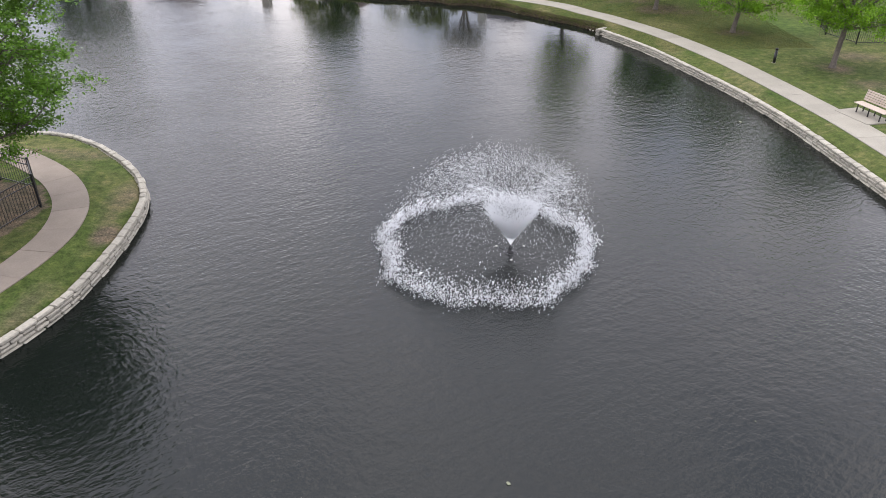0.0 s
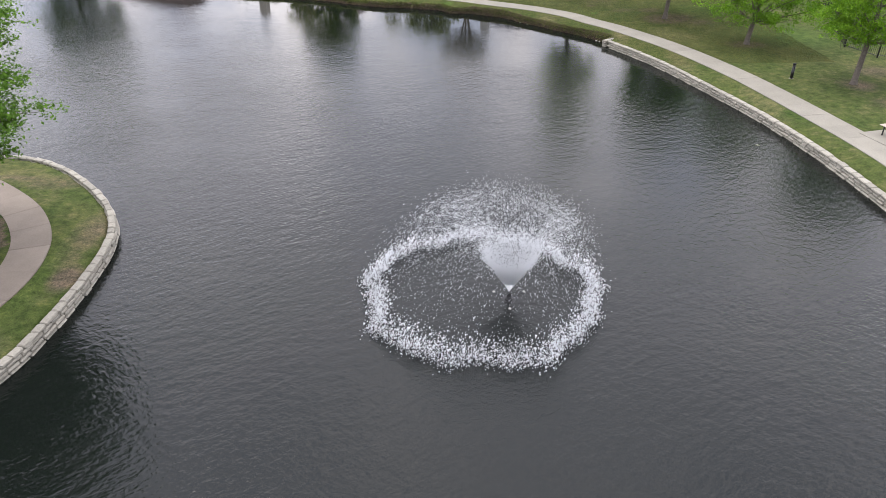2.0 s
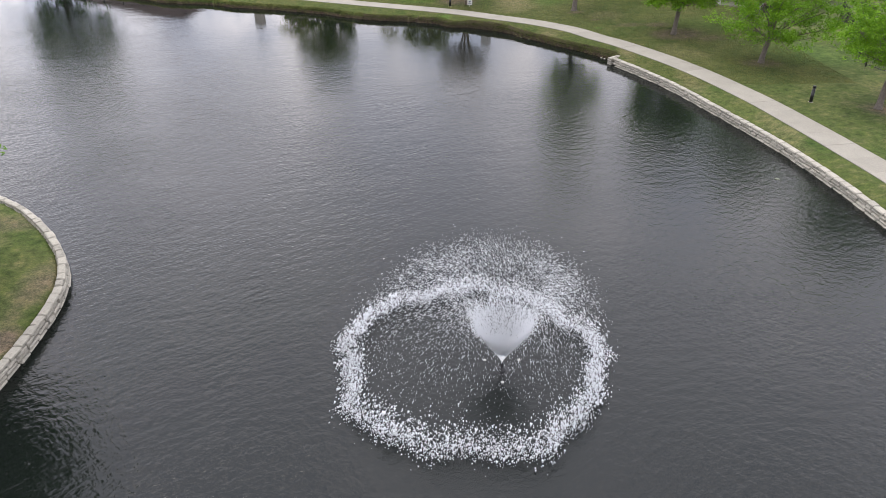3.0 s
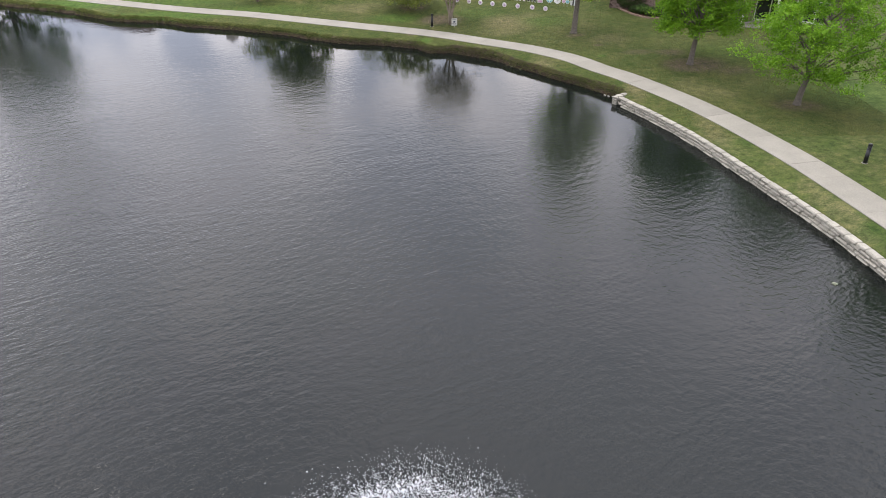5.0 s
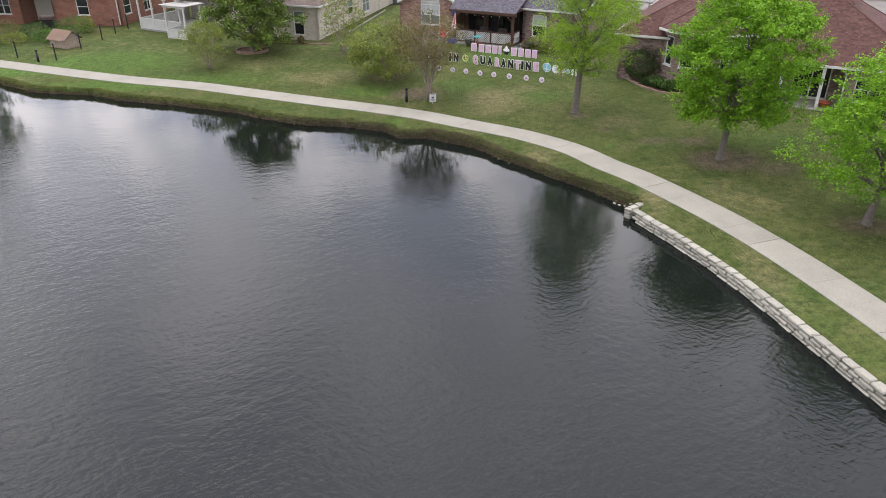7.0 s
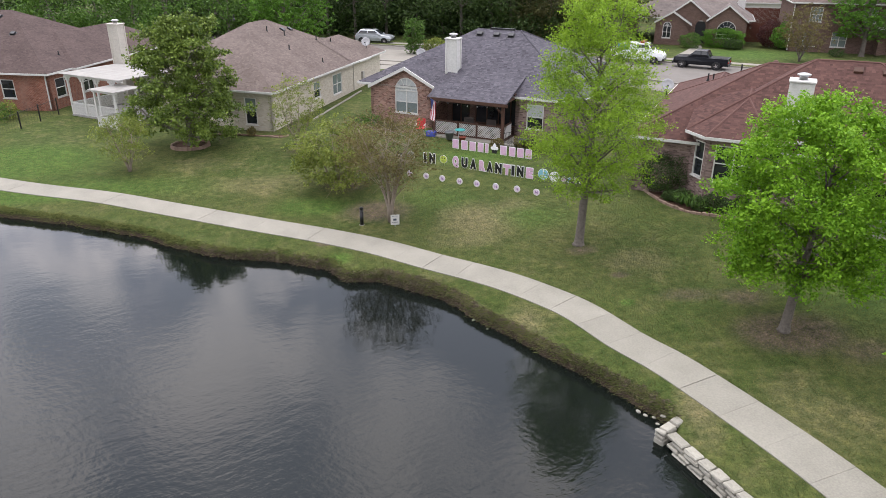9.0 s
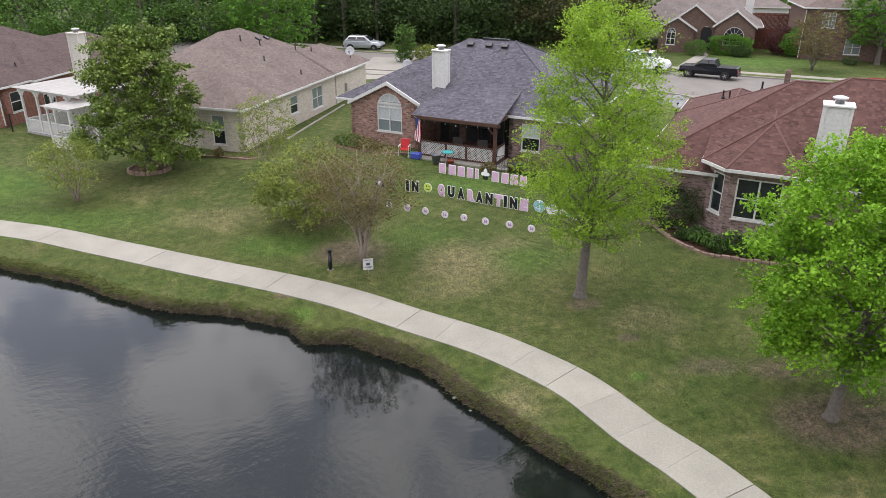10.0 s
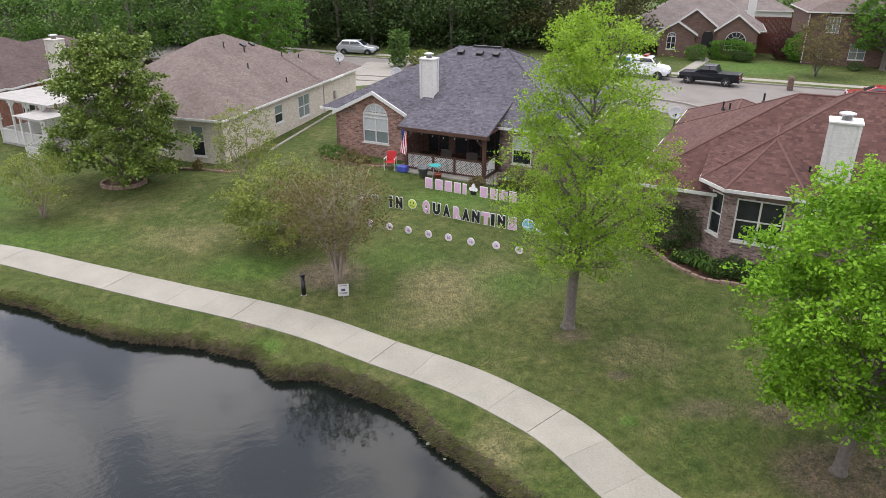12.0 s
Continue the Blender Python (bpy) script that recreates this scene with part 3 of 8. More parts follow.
SHINGLE_BROWN = coursed("brown_shingles", (0.12, 0.093, 0.082), (0.175, 0.138, 0.123), (0.09, 0.07, 0.062), 0.30, 0.14, 0.010, 0.95, 0.5, tone=0.7, stain=0.4)
SHINGLE_GREY = coursed("grey_shingles", (0.052, 0.048, 0.058), (0.105, 0.098, 0.115), (0.036, 0.034, 0.04), 0.32, 0.15, 0.014, 0.95, 0.6, tone=1.8, stain=0.3)
SHINGLE_RED = coursed("red_brown_shingles", (0.085, 0.042, 0.037), (0.125, 0.064, 0.056), (0.055, 0.028, 0.026), 0.33, 0.155, 0.014, 0.95, 0.6, tone=1.2, stain=0.3)
SHINGLE_DARK = coursed("dark_shingles", (0.075, 0.052, 0.048), (0.105, 0.075, 0.068), (0.055, 0.04, 0.038), 0.30, 0.14, 0.010, 0.95, 0.5, tone=0.7, stain=0.4)
SHINGLE_TAN = coursed("weathered_shingles", (0.15, 0.125, 0.115), (0.2, 0.17, 0.155), (0.11, 0.09, 0.085), 0.30, 0.14, 0.010, 0.95, 0.5, tone=0.8, stain=0.4)
RIDGE_RED = surface("red_ridge", (0.088, 0.045, 0.038), (0.125, 0.066, 0.056), 3, 0.95)
WHITE = plain("white_paint", (0.55, 0.54, 0.51), 0.5)
CREAM = plain("cream_siding", (0.47, 0.44, 0.385), 0.6)
GREY_SIDING = plain("grey_siding", (0.36, 0.34, 0.31), 0.7)
DARK = plain("dark_interior", (0.012, 0.012, 0.013), 0.6)
BLACK = plain("black_metal", (0.012, 0.012, 0.013), 0.4)
METAL = plain("galvanised_metal", (0.45, 0.45, 0.45), 0.35, 0.9)
TIMBER = surface("stained_timber", (0.045, 0.024, 0.017), (0.095, 0.046, 0.03), 2.0, 0.7, grain=30)
DISH = plain("grey_enamel", (0.33, 0.33, 0.33), 0.5)
BLIND = plain("window_blind", (0.42, 0.44, 0.44), 0.6)


def glass_material():
    m, n, l, b = material("window_glass", 0.03, 0, 0.6)
    c = n.new("ShaderNodeTexCoord").outputs["Object"]
    f = noise_node(n, l, c, 0.8, 3)
    l.new(ramp_node(n, l, f, [(0.3, (0.010, 0.012, 0.014)), (0.7, (0.03, 0.034, 0.038))]), b.inputs["Base Color"])
    return m


GLASS = glass_material()
SHADED_GLASS = plain("curtained_glass", (0.17, 0.20, 0.20), 0.08, 0, 0.6)


# ---- shingles ----
def shingle_material(name, dark, light, stain):
    """Each tab its own shade, with wide weathering and mineral grain."""
    m, n, l, b = material(name, 0.95, 0, 0.2)
    c = n.new("ShaderNodeTexCoord").outputs["Object"]
    add = n.new("ShaderNodeMath")
    add.operation = "ADD"
    l.new(n.new("ShaderNodeNewGeometry").outputs["Random Per Island"], add.inputs[0])
    l.new(n.new("ShaderNodeObjectInfo").outputs["Random"], add.inputs[1])
    fr = n.new("ShaderNodeMath")
    fr.operation = "FRACT"
    l.new(add.outputs[0], fr.inputs[0])
    mid = tuple(0.5 * (p + q) for p, q in zip(dark, light))
    col = ramp_node(n, l, fr.outputs[0], [(0.0, dark), (0.35, mid), (0.6, tuple(v * 0.95 for v in mid)), (1.0, light)])
    wide = noise_node(n, l, c, 0.5, 5, 0.65)
    col = mix_node(n, l, stain, col, ramp_node(n, l, wide, [(0.3, tuple(v * 0.8 for v in dark)), (0.7, tuple(v * 1.1 for v in light))]))
    fine = noise_node(n, l, c, 60.0, 2)
    col = mix_node(n, l, 0.4, col, ramp_node(n, l, fine, [(0.25, (0.45, 0.45, 0.45)), (0.75, (1.35, 1.35, 1.35))]), "MULTIPLY")
    l.new(col, b.inputs["Base Color"])
    bump_node(n, l, fine, b, 0.4, 0.01)
    return m


TABS = {SHINGLE_BROWN: shingle_material("brown_shingle_tabs", (0.10, 0.076, 0.067), (0.185, 0.148, 0.13), 0.35),
        SHINGLE_GREY: shingle_material("grey_shingle_tabs", (0.05, 0.046, 0.056), (0.128, 0.12, 0.137), 0.25),
        SHINGLE_RED: shingle_material("red_brown_shingle_tabs", (0.05, 0.025, 0.0215), (0.122, 0.064, 0.053), 0.22),
        SHINGLE_DARK: shingle_material("dark_shingle_tabs", (0.062, 0.043, 0.04), (0.115, 0.083, 0.075), 0.35)}
TAB_WIDTHS = (0.12, 0.17, 0.25)
TAB_H = 0.135
tab_rng = random.Random(5)
tab_meshes = {}


def tab_mesh(mat, w):
    if (mat.name, w) not in tab_meshes:
        bm = bmesh.new()
        vs = [bm.verts.new(v) for v in ((0.004, 0, 0.011), (w - 0.004, 0, 0.011), (w - 0.004, TAB_H, 0.004), (0.004, TAB_H, 0.004), (0.004, 0, 0.0), (w - 0.004, 0, 0.0))]
        for f in ((0, 1, 2, 3), (4, 5, 1, 0), (4, 0, 3), (5, 2, 1)):
            bm.faces.new([vs[k] for k in f])
        tab_meshes[(mat.name, w)] = finish(bm, "shingle", mat)
    return tab_meshes[(mat.name, w)]


def shingle_cover(owner, faces, mat, single=0):
    """Courses of shingle tabs on each slope; the first whole tabs of the first slope are pieces of their own, the rest is joined."""
    if mat not in TABS:
        return
    tabs, verts, polys = TABS[mat], [], []
    for f in faces:
        pts = [Vector(p) for p in f]
        n = Vector((0, 0, 0))
        for k in range(len(pts)):
            n += (pts[k] - pts[0]).cross(pts[(k + 1) % len(pts)] - pts[0])
        n.normalize()
        if n.z < 0:
            pts, n = pts[::-1], -n
        t = Vector((0, 0, 1)).cross(n).normalized()
        up = n.cross(t)
        o = min(pts, key=lambda p: p.z)
        flat = [((p - o).dot(t), (p - o).dot(up)) for p in pts]
        lines = []
        for (ax, ay), (bx, by) in zip(flat, flat[1:] + flat[:1]):
            d = math.hypot(bx - ax, by - ay)
            if d > 1e-4:
                lines.append((ax, ay, -(by - ay) / d, (bx - ax) / d))
        u0, u1, v1 = min(q[0] for q in flat), max(q[0] for q in flat), max(q[1] for q in flat)
        r = 0
        while r * TAB_H < v1:
            v, u = r * TAB_H - 0.01, u0 - tab_rng.uniform(0, 0.3)
            while u < u1:
                w = tab_rng.choice(TAB_WIDTHS)
                quad = [(u + 0.003, v), (u + w - 0.003, v), (u + w - 0.003, v + TAB_H), (u + 0.003, v + TAB_H)]
                worst = min((q[0] - e[0]) * e[2] + (q[1] - e[1]) * e[3] for q in quad for e in lines)
                if worst >= -0.02 and single > 0:
                    ob = new("shingle", tab_mesh(tabs, w))
                    ob.parent = owner
                    m = Matrix((t, up, n)).transposed().to_4x4()
                    m.translation = o + t * u + up * v
                    ob.matrix_basis = m
                    single -= 1
                else:
                    if worst < 0:
                        for e in lines:
                            if len(quad) > 2:
                                quad = clip(quad, lambda q: (q[0] - e[0]) * e[2] + (q[1] - e[1]) * e[3])
                    if len(quad) > 2:
                        k = len(verts)
                        verts += [tuple(o + t * a + up * b + n * (0.011 - 0.007 * (b - v) / TAB_H)) for a, b in quad]
                        polys.append(tuple(range(k, k + len(quad))))
                u += w
            r += 1
    me = bpy.data.meshes.new("shingles")
    me.from_pydata(verts, [], polys)
    me.materials.append(tabs)
    ob = new("shingles", me)
    ob.parent = owner
    tagged(ob, kind="stuff")


# ---- roofs ----
def clip(poly, f):
    """The part of a polygon where f is not negative."""
    out = []
    for i, p in enumerate(poly):
        q = poly[(i + 1) % len(poly)]
        a, b = f(p), f(q)
        if a >= 0:
            out.append(p)
        if (a >= 0) != (b >= 0):
            t = a / (a - b)
            out.append((p[0] + t * (q[0] - p[0]), p[1] + t * (q[1] - p[1])))
    return out


def roof_faces(poly, eave, pitch, closed=()):
    """The slopes of a hipped roof over a convex outline (counter-clockwise); closed: edges without an eave (walls or joins)."""
    k = len(poly)
    edges = []
    for i in range(k):
        (ax, ay), (bx, by) = poly[i], poly[(i + 1) % k]
        d = math.hypot(bx - ax, by - ay)
        edges.append((ax, ay, -(by - ay) / d, (bx - ax) / d))

    def dist(e, p):
        return (p[0] - e[0]) * e[2] + (p[1] - e[1]) * e[3]

    faces = []
    for i in range(k):
        if i in closed:
            continue
        reg = list(poly)
        for j in range(k):
            if j != i and j not in closed and len(reg) > 2:
                reg = clip(reg, lambda p: dist(edges[j], p) - dist(edges[i], p))
        if len(reg) > 2:
            faces.append([(p[0], p[1], eave + pitch * dist(edges[i], p)) for p in reg])
    return faces


def roof(parent, poly, eave, pitch, mat, closed=(), fascia=WHITE, ridge=None, thick=0.12, single=0):
    """A hipped roof: slopes, soffit and a fascia board along each eave."""
    bm = bmesh.new()
    faces = roof_faces(poly, eave, pitch, closed)
    for f in faces:
        bm.faces.new([bm.verts.new(p) for p in f])
    bmesh.ops.remove_doubles(bm, verts=bm.verts[:], dist=0.004)
    shingle_cover(part("roof", bm, mat, parent), faces, mat, single)
    k = len(poly)
    bm = bmesh.new()
    bm.faces.new([bm.verts.new((x, y, eave - thick)) for x, y in poly[::-1]])
    part("soffit", bm, fascia, parent)
    for i in range(k):
        if i in closed:
            continue
        (ax, ay), (bx, by) = poly[i], poly[(i + 1) % k]
        bm = bmesh.new()
        d = math.hypot(bx - ax, by - ay)
        box(bm, -0.02, d + 0.02, -0.03, 0.02, -0.12, 0.012)
        ob = part("fascia", bm, fascia, parent)
        ob.matrix_basis = Matrix.Translation((ax, ay, eave)) @ Matrix.Rotation(math.atan2(by - ay, bx - ax), 4, "Z")
    if ridge:
        # cap shingles on the hips and ridges
        seen, caps = {}, bmesh.new()
        for f in faces:
            for p, q in zip(f, f[1:] + f[:1]):
                key = tuple(sorted((tuple(round(v, 2) for v in p), tuple(round(v, 2) for v in q))))
                seen[key] = seen.get(key, 0) + 1
        for (p, q), c in seen.items():
            if c == 2 and (Vector(p) - Vector(q)).length > 0.3:
                bar(caps, p, q, 0.055, sides=6)
        if caps.verts:
            part("ridge_cap", caps, ridge, parent)
        else:
            caps.free()


def gable_front(parent, x0, x1, y_front, y_back, eave, pitch, mat, wall_mat, over=0.3, trim=WHITE, peak=None):
    """A small gable roof with its ridge along y, its front at y_front; peak: where the ridge lies, if not in the middle."""
    mid = (x0 + x1) / 2 if peak is None else peak
    top = eave + pitch * (mid - x0)
    feet = ((x0, eave), (x1, top - pitch * (x1 - mid)))
    bm = bmesh.new()
    faces = [((s, y_front, z), (mid, y_front, top), (mid, y_back, top), (s, y_back, z)) for s, z in feet]
    for f in faces:
        bm.faces.new([bm.verts.new(p) for p in f])
    shingle_cover(part("roof", bm, mat, parent), faces, mat)
    for s, z in feet:
        bm = bmesh.new()
        vs = [(s, z - 0.19), (s, z + 0.015), (mid, top + 0.015), (mid, top - 0.19)]
        lo = [bm.verts.new((x, y_front - 0.05, zz)) for x, zz in vs]
        hi = [bm.verts.new((x, y_front + 0.03, zz)) for x, zz in vs]
        bm.faces.new(lo)
        bm.faces.new(hi[::-1])
        for i in range(4):
            bm.faces.new((lo[i], hi[i], hi[(i + 1) % 4], lo[(i + 1) % 4]))
        part("bargeboard", bm, trim, parent)
    return mid, top


# ---- walls and windows ----
def wall(parent, p, q, z0, z1, mat, openings=(), thick=0.22, name="wall"):
    """A wall from p to q (its outside on the right of that way) with openings (s0, s1, low, high, arched) cut through it;
    z1 may be a function of the distance along the wall."""
    (ax, ay), (bx, by) = p, q
    d = math.hypot(bx - ax, by - ay)
    top = z1 if callable(z1) else (lambda s: z1)
    cuts = {0.0, d}
    if callable(z1):
        cuts |= {d * i / 12 for i in range(13)}
    for s0, s1, lo, hi, arched in openings:
        cuts |= {s0, s1}
        if arched:
            cuts |= {s0 + (s1 - s0) * i / 10 for i in range(11)}
    cuts = sorted(cuts)
    bm = bmesh.new()

    def quad(s, e, b0, b1, t0, t1):
        if max(t0 - b0, t1 - b1) < 0.005:
            return
        vs = [bm.verts.new((x, y, z)) for y in (0, thick) for x, z in ((s, b0), (e, b1), (e, t1), (s, t0))]
        for f in ((0, 1, 2, 3), (7, 6, 5, 4), (0, 4, 5, 1), (1, 5, 6, 2), (2, 6, 7, 3), (3, 7, 4, 0)):
            bm.faces.new([vs[i] for i in f])

    for s, e in zip(cuts, cuts[1:]):
        if e - s < 1e-4:
            continue
        mid = (s + e) / 2
        hole = [o for o in openings if o[0] < mid < o[1]]
        if not hole:
            quad(s, e, z0, z0, top(s), top(e))
            continue
        s0, s1, lo, hi, arched = hole[0]

        def arch(x):
            if not arched:
                return hi
            r = (s1 - s0) / 2
            return hi + math.sqrt(max(0.0, r * r - (x - s0 - r) ** 2))

        quad(s, e, z0, z0, lo, lo)
        quad(s, e, arch(s), arch(e), top(s), top(e))
    bmesh.ops.remove_doubles(bm, verts=bm.verts[:], dist=0.001)
    ob = part(name, bm, mat, parent)
    ob.matrix_basis = Matrix.Translation((ax, ay, 0)) @ Matrix.Rotation(math.atan2(by - ay, bx - ax), 4, "Z")
    return ob


def window(parent, p, q, s0, s1, lo, hi, arched=False, cols=2, rows=2, glass=None, lower=None, frame_mat=None, grid=0, depth=0.07):
    """A window in the wall from p to q: frame, glazing bars, panes, sill."""
    glass, frame_mat = glass or GLASS, frame_mat or WHITE
    (ax, ay), (bx, by) = p, q
    m = Matrix.Translation((ax, ay, 0)) @ Matrix.Rotation(math.atan2(by - ay, bx - ax), 4, "Z")
    win = new("window")
    win.empty_display_size = 0.1
    win.parent, win.matrix_basis = parent, m
    w, y0, y1 = s1 - s0, 0.012, depth + 0.03
    fr = boxes((s0, s0 + 0.06, y0, y1, lo, hi), (s1 - 0.06, s1, y0, y1, lo, hi), (s0 + 0.06, s1 - 0.06, y0, y1, lo, lo + 0.06))
    if not arched:
        box(fr, s0 + 0.06, s1 - 0.06, y0, y1, hi - 0.06, hi)
    else:
        box(fr, s0 + 0.06, s1 - 0.06, y0, y1, hi - 0.03, hi + 0.03)
        r, c = w / 2, s0 + w / 2
        for i in range(12):
            a, b = math.pi * i / 12, math.pi * (i + 1) / 12
            bar(fr, (c + (r - 0.03) * math.cos(a), y0 + 0.04, hi + (r - 0.03) * math.sin(a)), (c + (r - 0.03) * math.cos(b), y0 + 0.04, hi + (r - 0.03) * math.sin(b)), 0.045)
        for k in range(1, 6):
            a = math.pi * k / 6
            bar(fr, (c, y0 + 0.04, hi), (c + r * math.cos(a), y0 + 0.04, hi + r * math.sin(a)), 0.018)
        for i in range(8):
            a, b = math.pi * i / 8, math.pi * (i + 1) / 8
            bar(fr, (c + 0.45 * r * math.cos(a), y0 + 0.04, hi + 0.45 * r * math.sin(a)), (c + 0.45 * r * math.cos(b), y0 + 0.04, hi + 0.45 * r * math.sin(b)), 0.016)
    for i in range(1, cols):
        x = s0 + w * i / cols
        box(fr, x - 0.035, x + 0.035, y0, y1, lo + 0.06, hi - 0.03)
    for j in range(1, rows):
        z = lo + (hi - lo) * j / rows
        box(fr, s0 + 0.06, s1 - 0.06, y0 + 0.01, y1, z - 0.025, z + 0.025)
    for i in range(1, grid * cols):
        x = s0 + w * i / (grid * cols)
        box(fr, x - 0.012, x + 0.012, y0 + 0.03, y1, lo + 0.06, hi - 0.03)
    for j in range(1, grid * rows):
        z = lo + (hi - lo) * j / (grid * rows)
        box(fr, s0 + 0.06, s1 - 0.06, y0 + 0.03, y1, z - 0.012, z + 0.012)
    part("window_frame", fr, frame_mat, win)
    for i in range(cols):
        for j in range(rows):
            x0, x1 = s0 + w * i / cols, s0 + w * (i + 1) / cols
            z0, z1 = lo + (hi - lo) * j / rows, lo + (hi - lo) * (j + 1) / rows
            part("pane", boxes((x0 + 0.03, x1 - 0.03, y0 + 0.05 + 0.012 * (j == 0), y0 + 0.062 + 0.012 * (j == 0), z0 + 0.02, z1 - 0.02)), lower if (lower and j == 0) else glass, win)
    if arched:
        bm = bmesh.new()
        r, c = w / 2 - 0.02, s0 + w / 2
        vs = [bm.verts.new((c + r * math.cos(math.pi * i / 12), y0 + 0.055, hi + r * math.sin(math.pi * i / 12))) for i in range(13)]
        bm.faces.new(vs)
        part("pane", bm, glass, win)
    part("window_sill", boxes((s0 - 0.05, s1 + 0.05, -0.05, 0.03, lo - 0.06, lo - 0.004)), frame_mat, win)
    return win


def chimney(parent, x, y, w, d, z0, z1, mat, horizontal=True):
    """A sided chimney with corner boards, a flashing at its foot, a cap and a metal flue."""
    ch = new("chimney")
    ch.parent, ch.matrix_basis = parent, Matrix.Translation((x, y, 0))
    part("shaft", boxes((-w / 2, w / 2, -d / 2, d / 2, z0, z1)), mat, ch)
    brd = bmesh.new()
    n = int((z1 - z0) / 0.2)
    for i in range(1, n):
        z = z0 + (z1 - z0) * i / n
        box(brd, -w / 2 - 0.008, w / 2 + 0.008, -d / 2 - 0.008, d / 2 + 0.008, z - 0.012, z + 0.012)
    part("siding", brd, mat, ch)
    for sx in (-1, 1):
        for sy in (-1, 1):
            part("corner_board", boxes((sx * w / 2 - 0.05, sx * w / 2 + 0.05, sy * d / 2 - 0.05, sy * d / 2 + 0.05, z0, z1)), mat, ch)
    part("cap", boxes((-w / 2 - 0.09, w / 2 + 0.09, -d / 2 - 0.09, d / 2 + 0.09, z1, z1 + 0.09, 0.02)), mat, ch)
    bm = bmesh.new()
    lathe(bm, [(0.17, z1 + 0.09), (0.17, z1 + 0.26), (0.28, z1 + 0.27), (0.28, z1 + 0.33), (0.12, z1 + 0.38)], 14)
    part("flue", bm, METAL, ch, "galvanised flue cap", True)
    return ch


def roof_vent(parent, x, y, z, pitch):
    """A low square vent lying on a slope that rises with y."""
    bm = bmesh.new()
    box(bm, -0.2, 0.2, -0.17, 0.17, 0, 0.13, 0.02)
    box(bm, -0.26, 0.26, -0.24, 0.24, -0.01, 0.012)
    ob = part("roof_vent", bm, BLACK, parent)
    ob.matrix_basis = Matrix.Translation((x, y, z)) @ Matrix.Rotation(math.atan(pitch), 4, "X")


def pipe_vent(parent, x, y, z, h=0.4):
    bm = bmesh.new()
    lathe(bm, [(0.1, -0.05), (0.08, 0.06), (0.045, 0.08), (0.045, h)], 10)
    ob = part("pipe_vent", bm, BLACK, parent)
    ob.matrix_basis = Matrix.Translation((x, y, z))


def dish(name, m, mat, label):
    """A satellite dish on a bent mast."""
    ob = thing(name, m, label, "satellite dish")
    bm = bmesh.new()
    lathe(bm, [(0.01, 0.0), (0.15, 0.012), (0.28, 0.045), (0.38, 0.09), (0.38, 0.098), (0.28, 0.055), (0.15, 0.022), (0.01, 0.01)], 20)
    d = part("reflector", bm, mat, ob, "", True)
    d.matrix_basis = pose(0, -0.1, 0.62, 62, 0, 12)
    part("mast", bars(((0, 0, -0.25), (0, 0, 0.45), 0.03), ((0, 0, 0.45), (0, -0.08, 0.62), 0.03), sides=8), BLACK, ob)
    part("feed_arm", bars(((0, -0.12, 0.35), (0.05, -0.55, 0.62), 0.02), ((0.0, -0.55, 0.62), (0.1, -0.55, 0.66), 0.05), sides=6), BLACK, ob)
    return ob


def rect(x0, x1, y0, y1):
    return [(x0, y0), (x1, y0), (x1, y1), (x0, y1)]


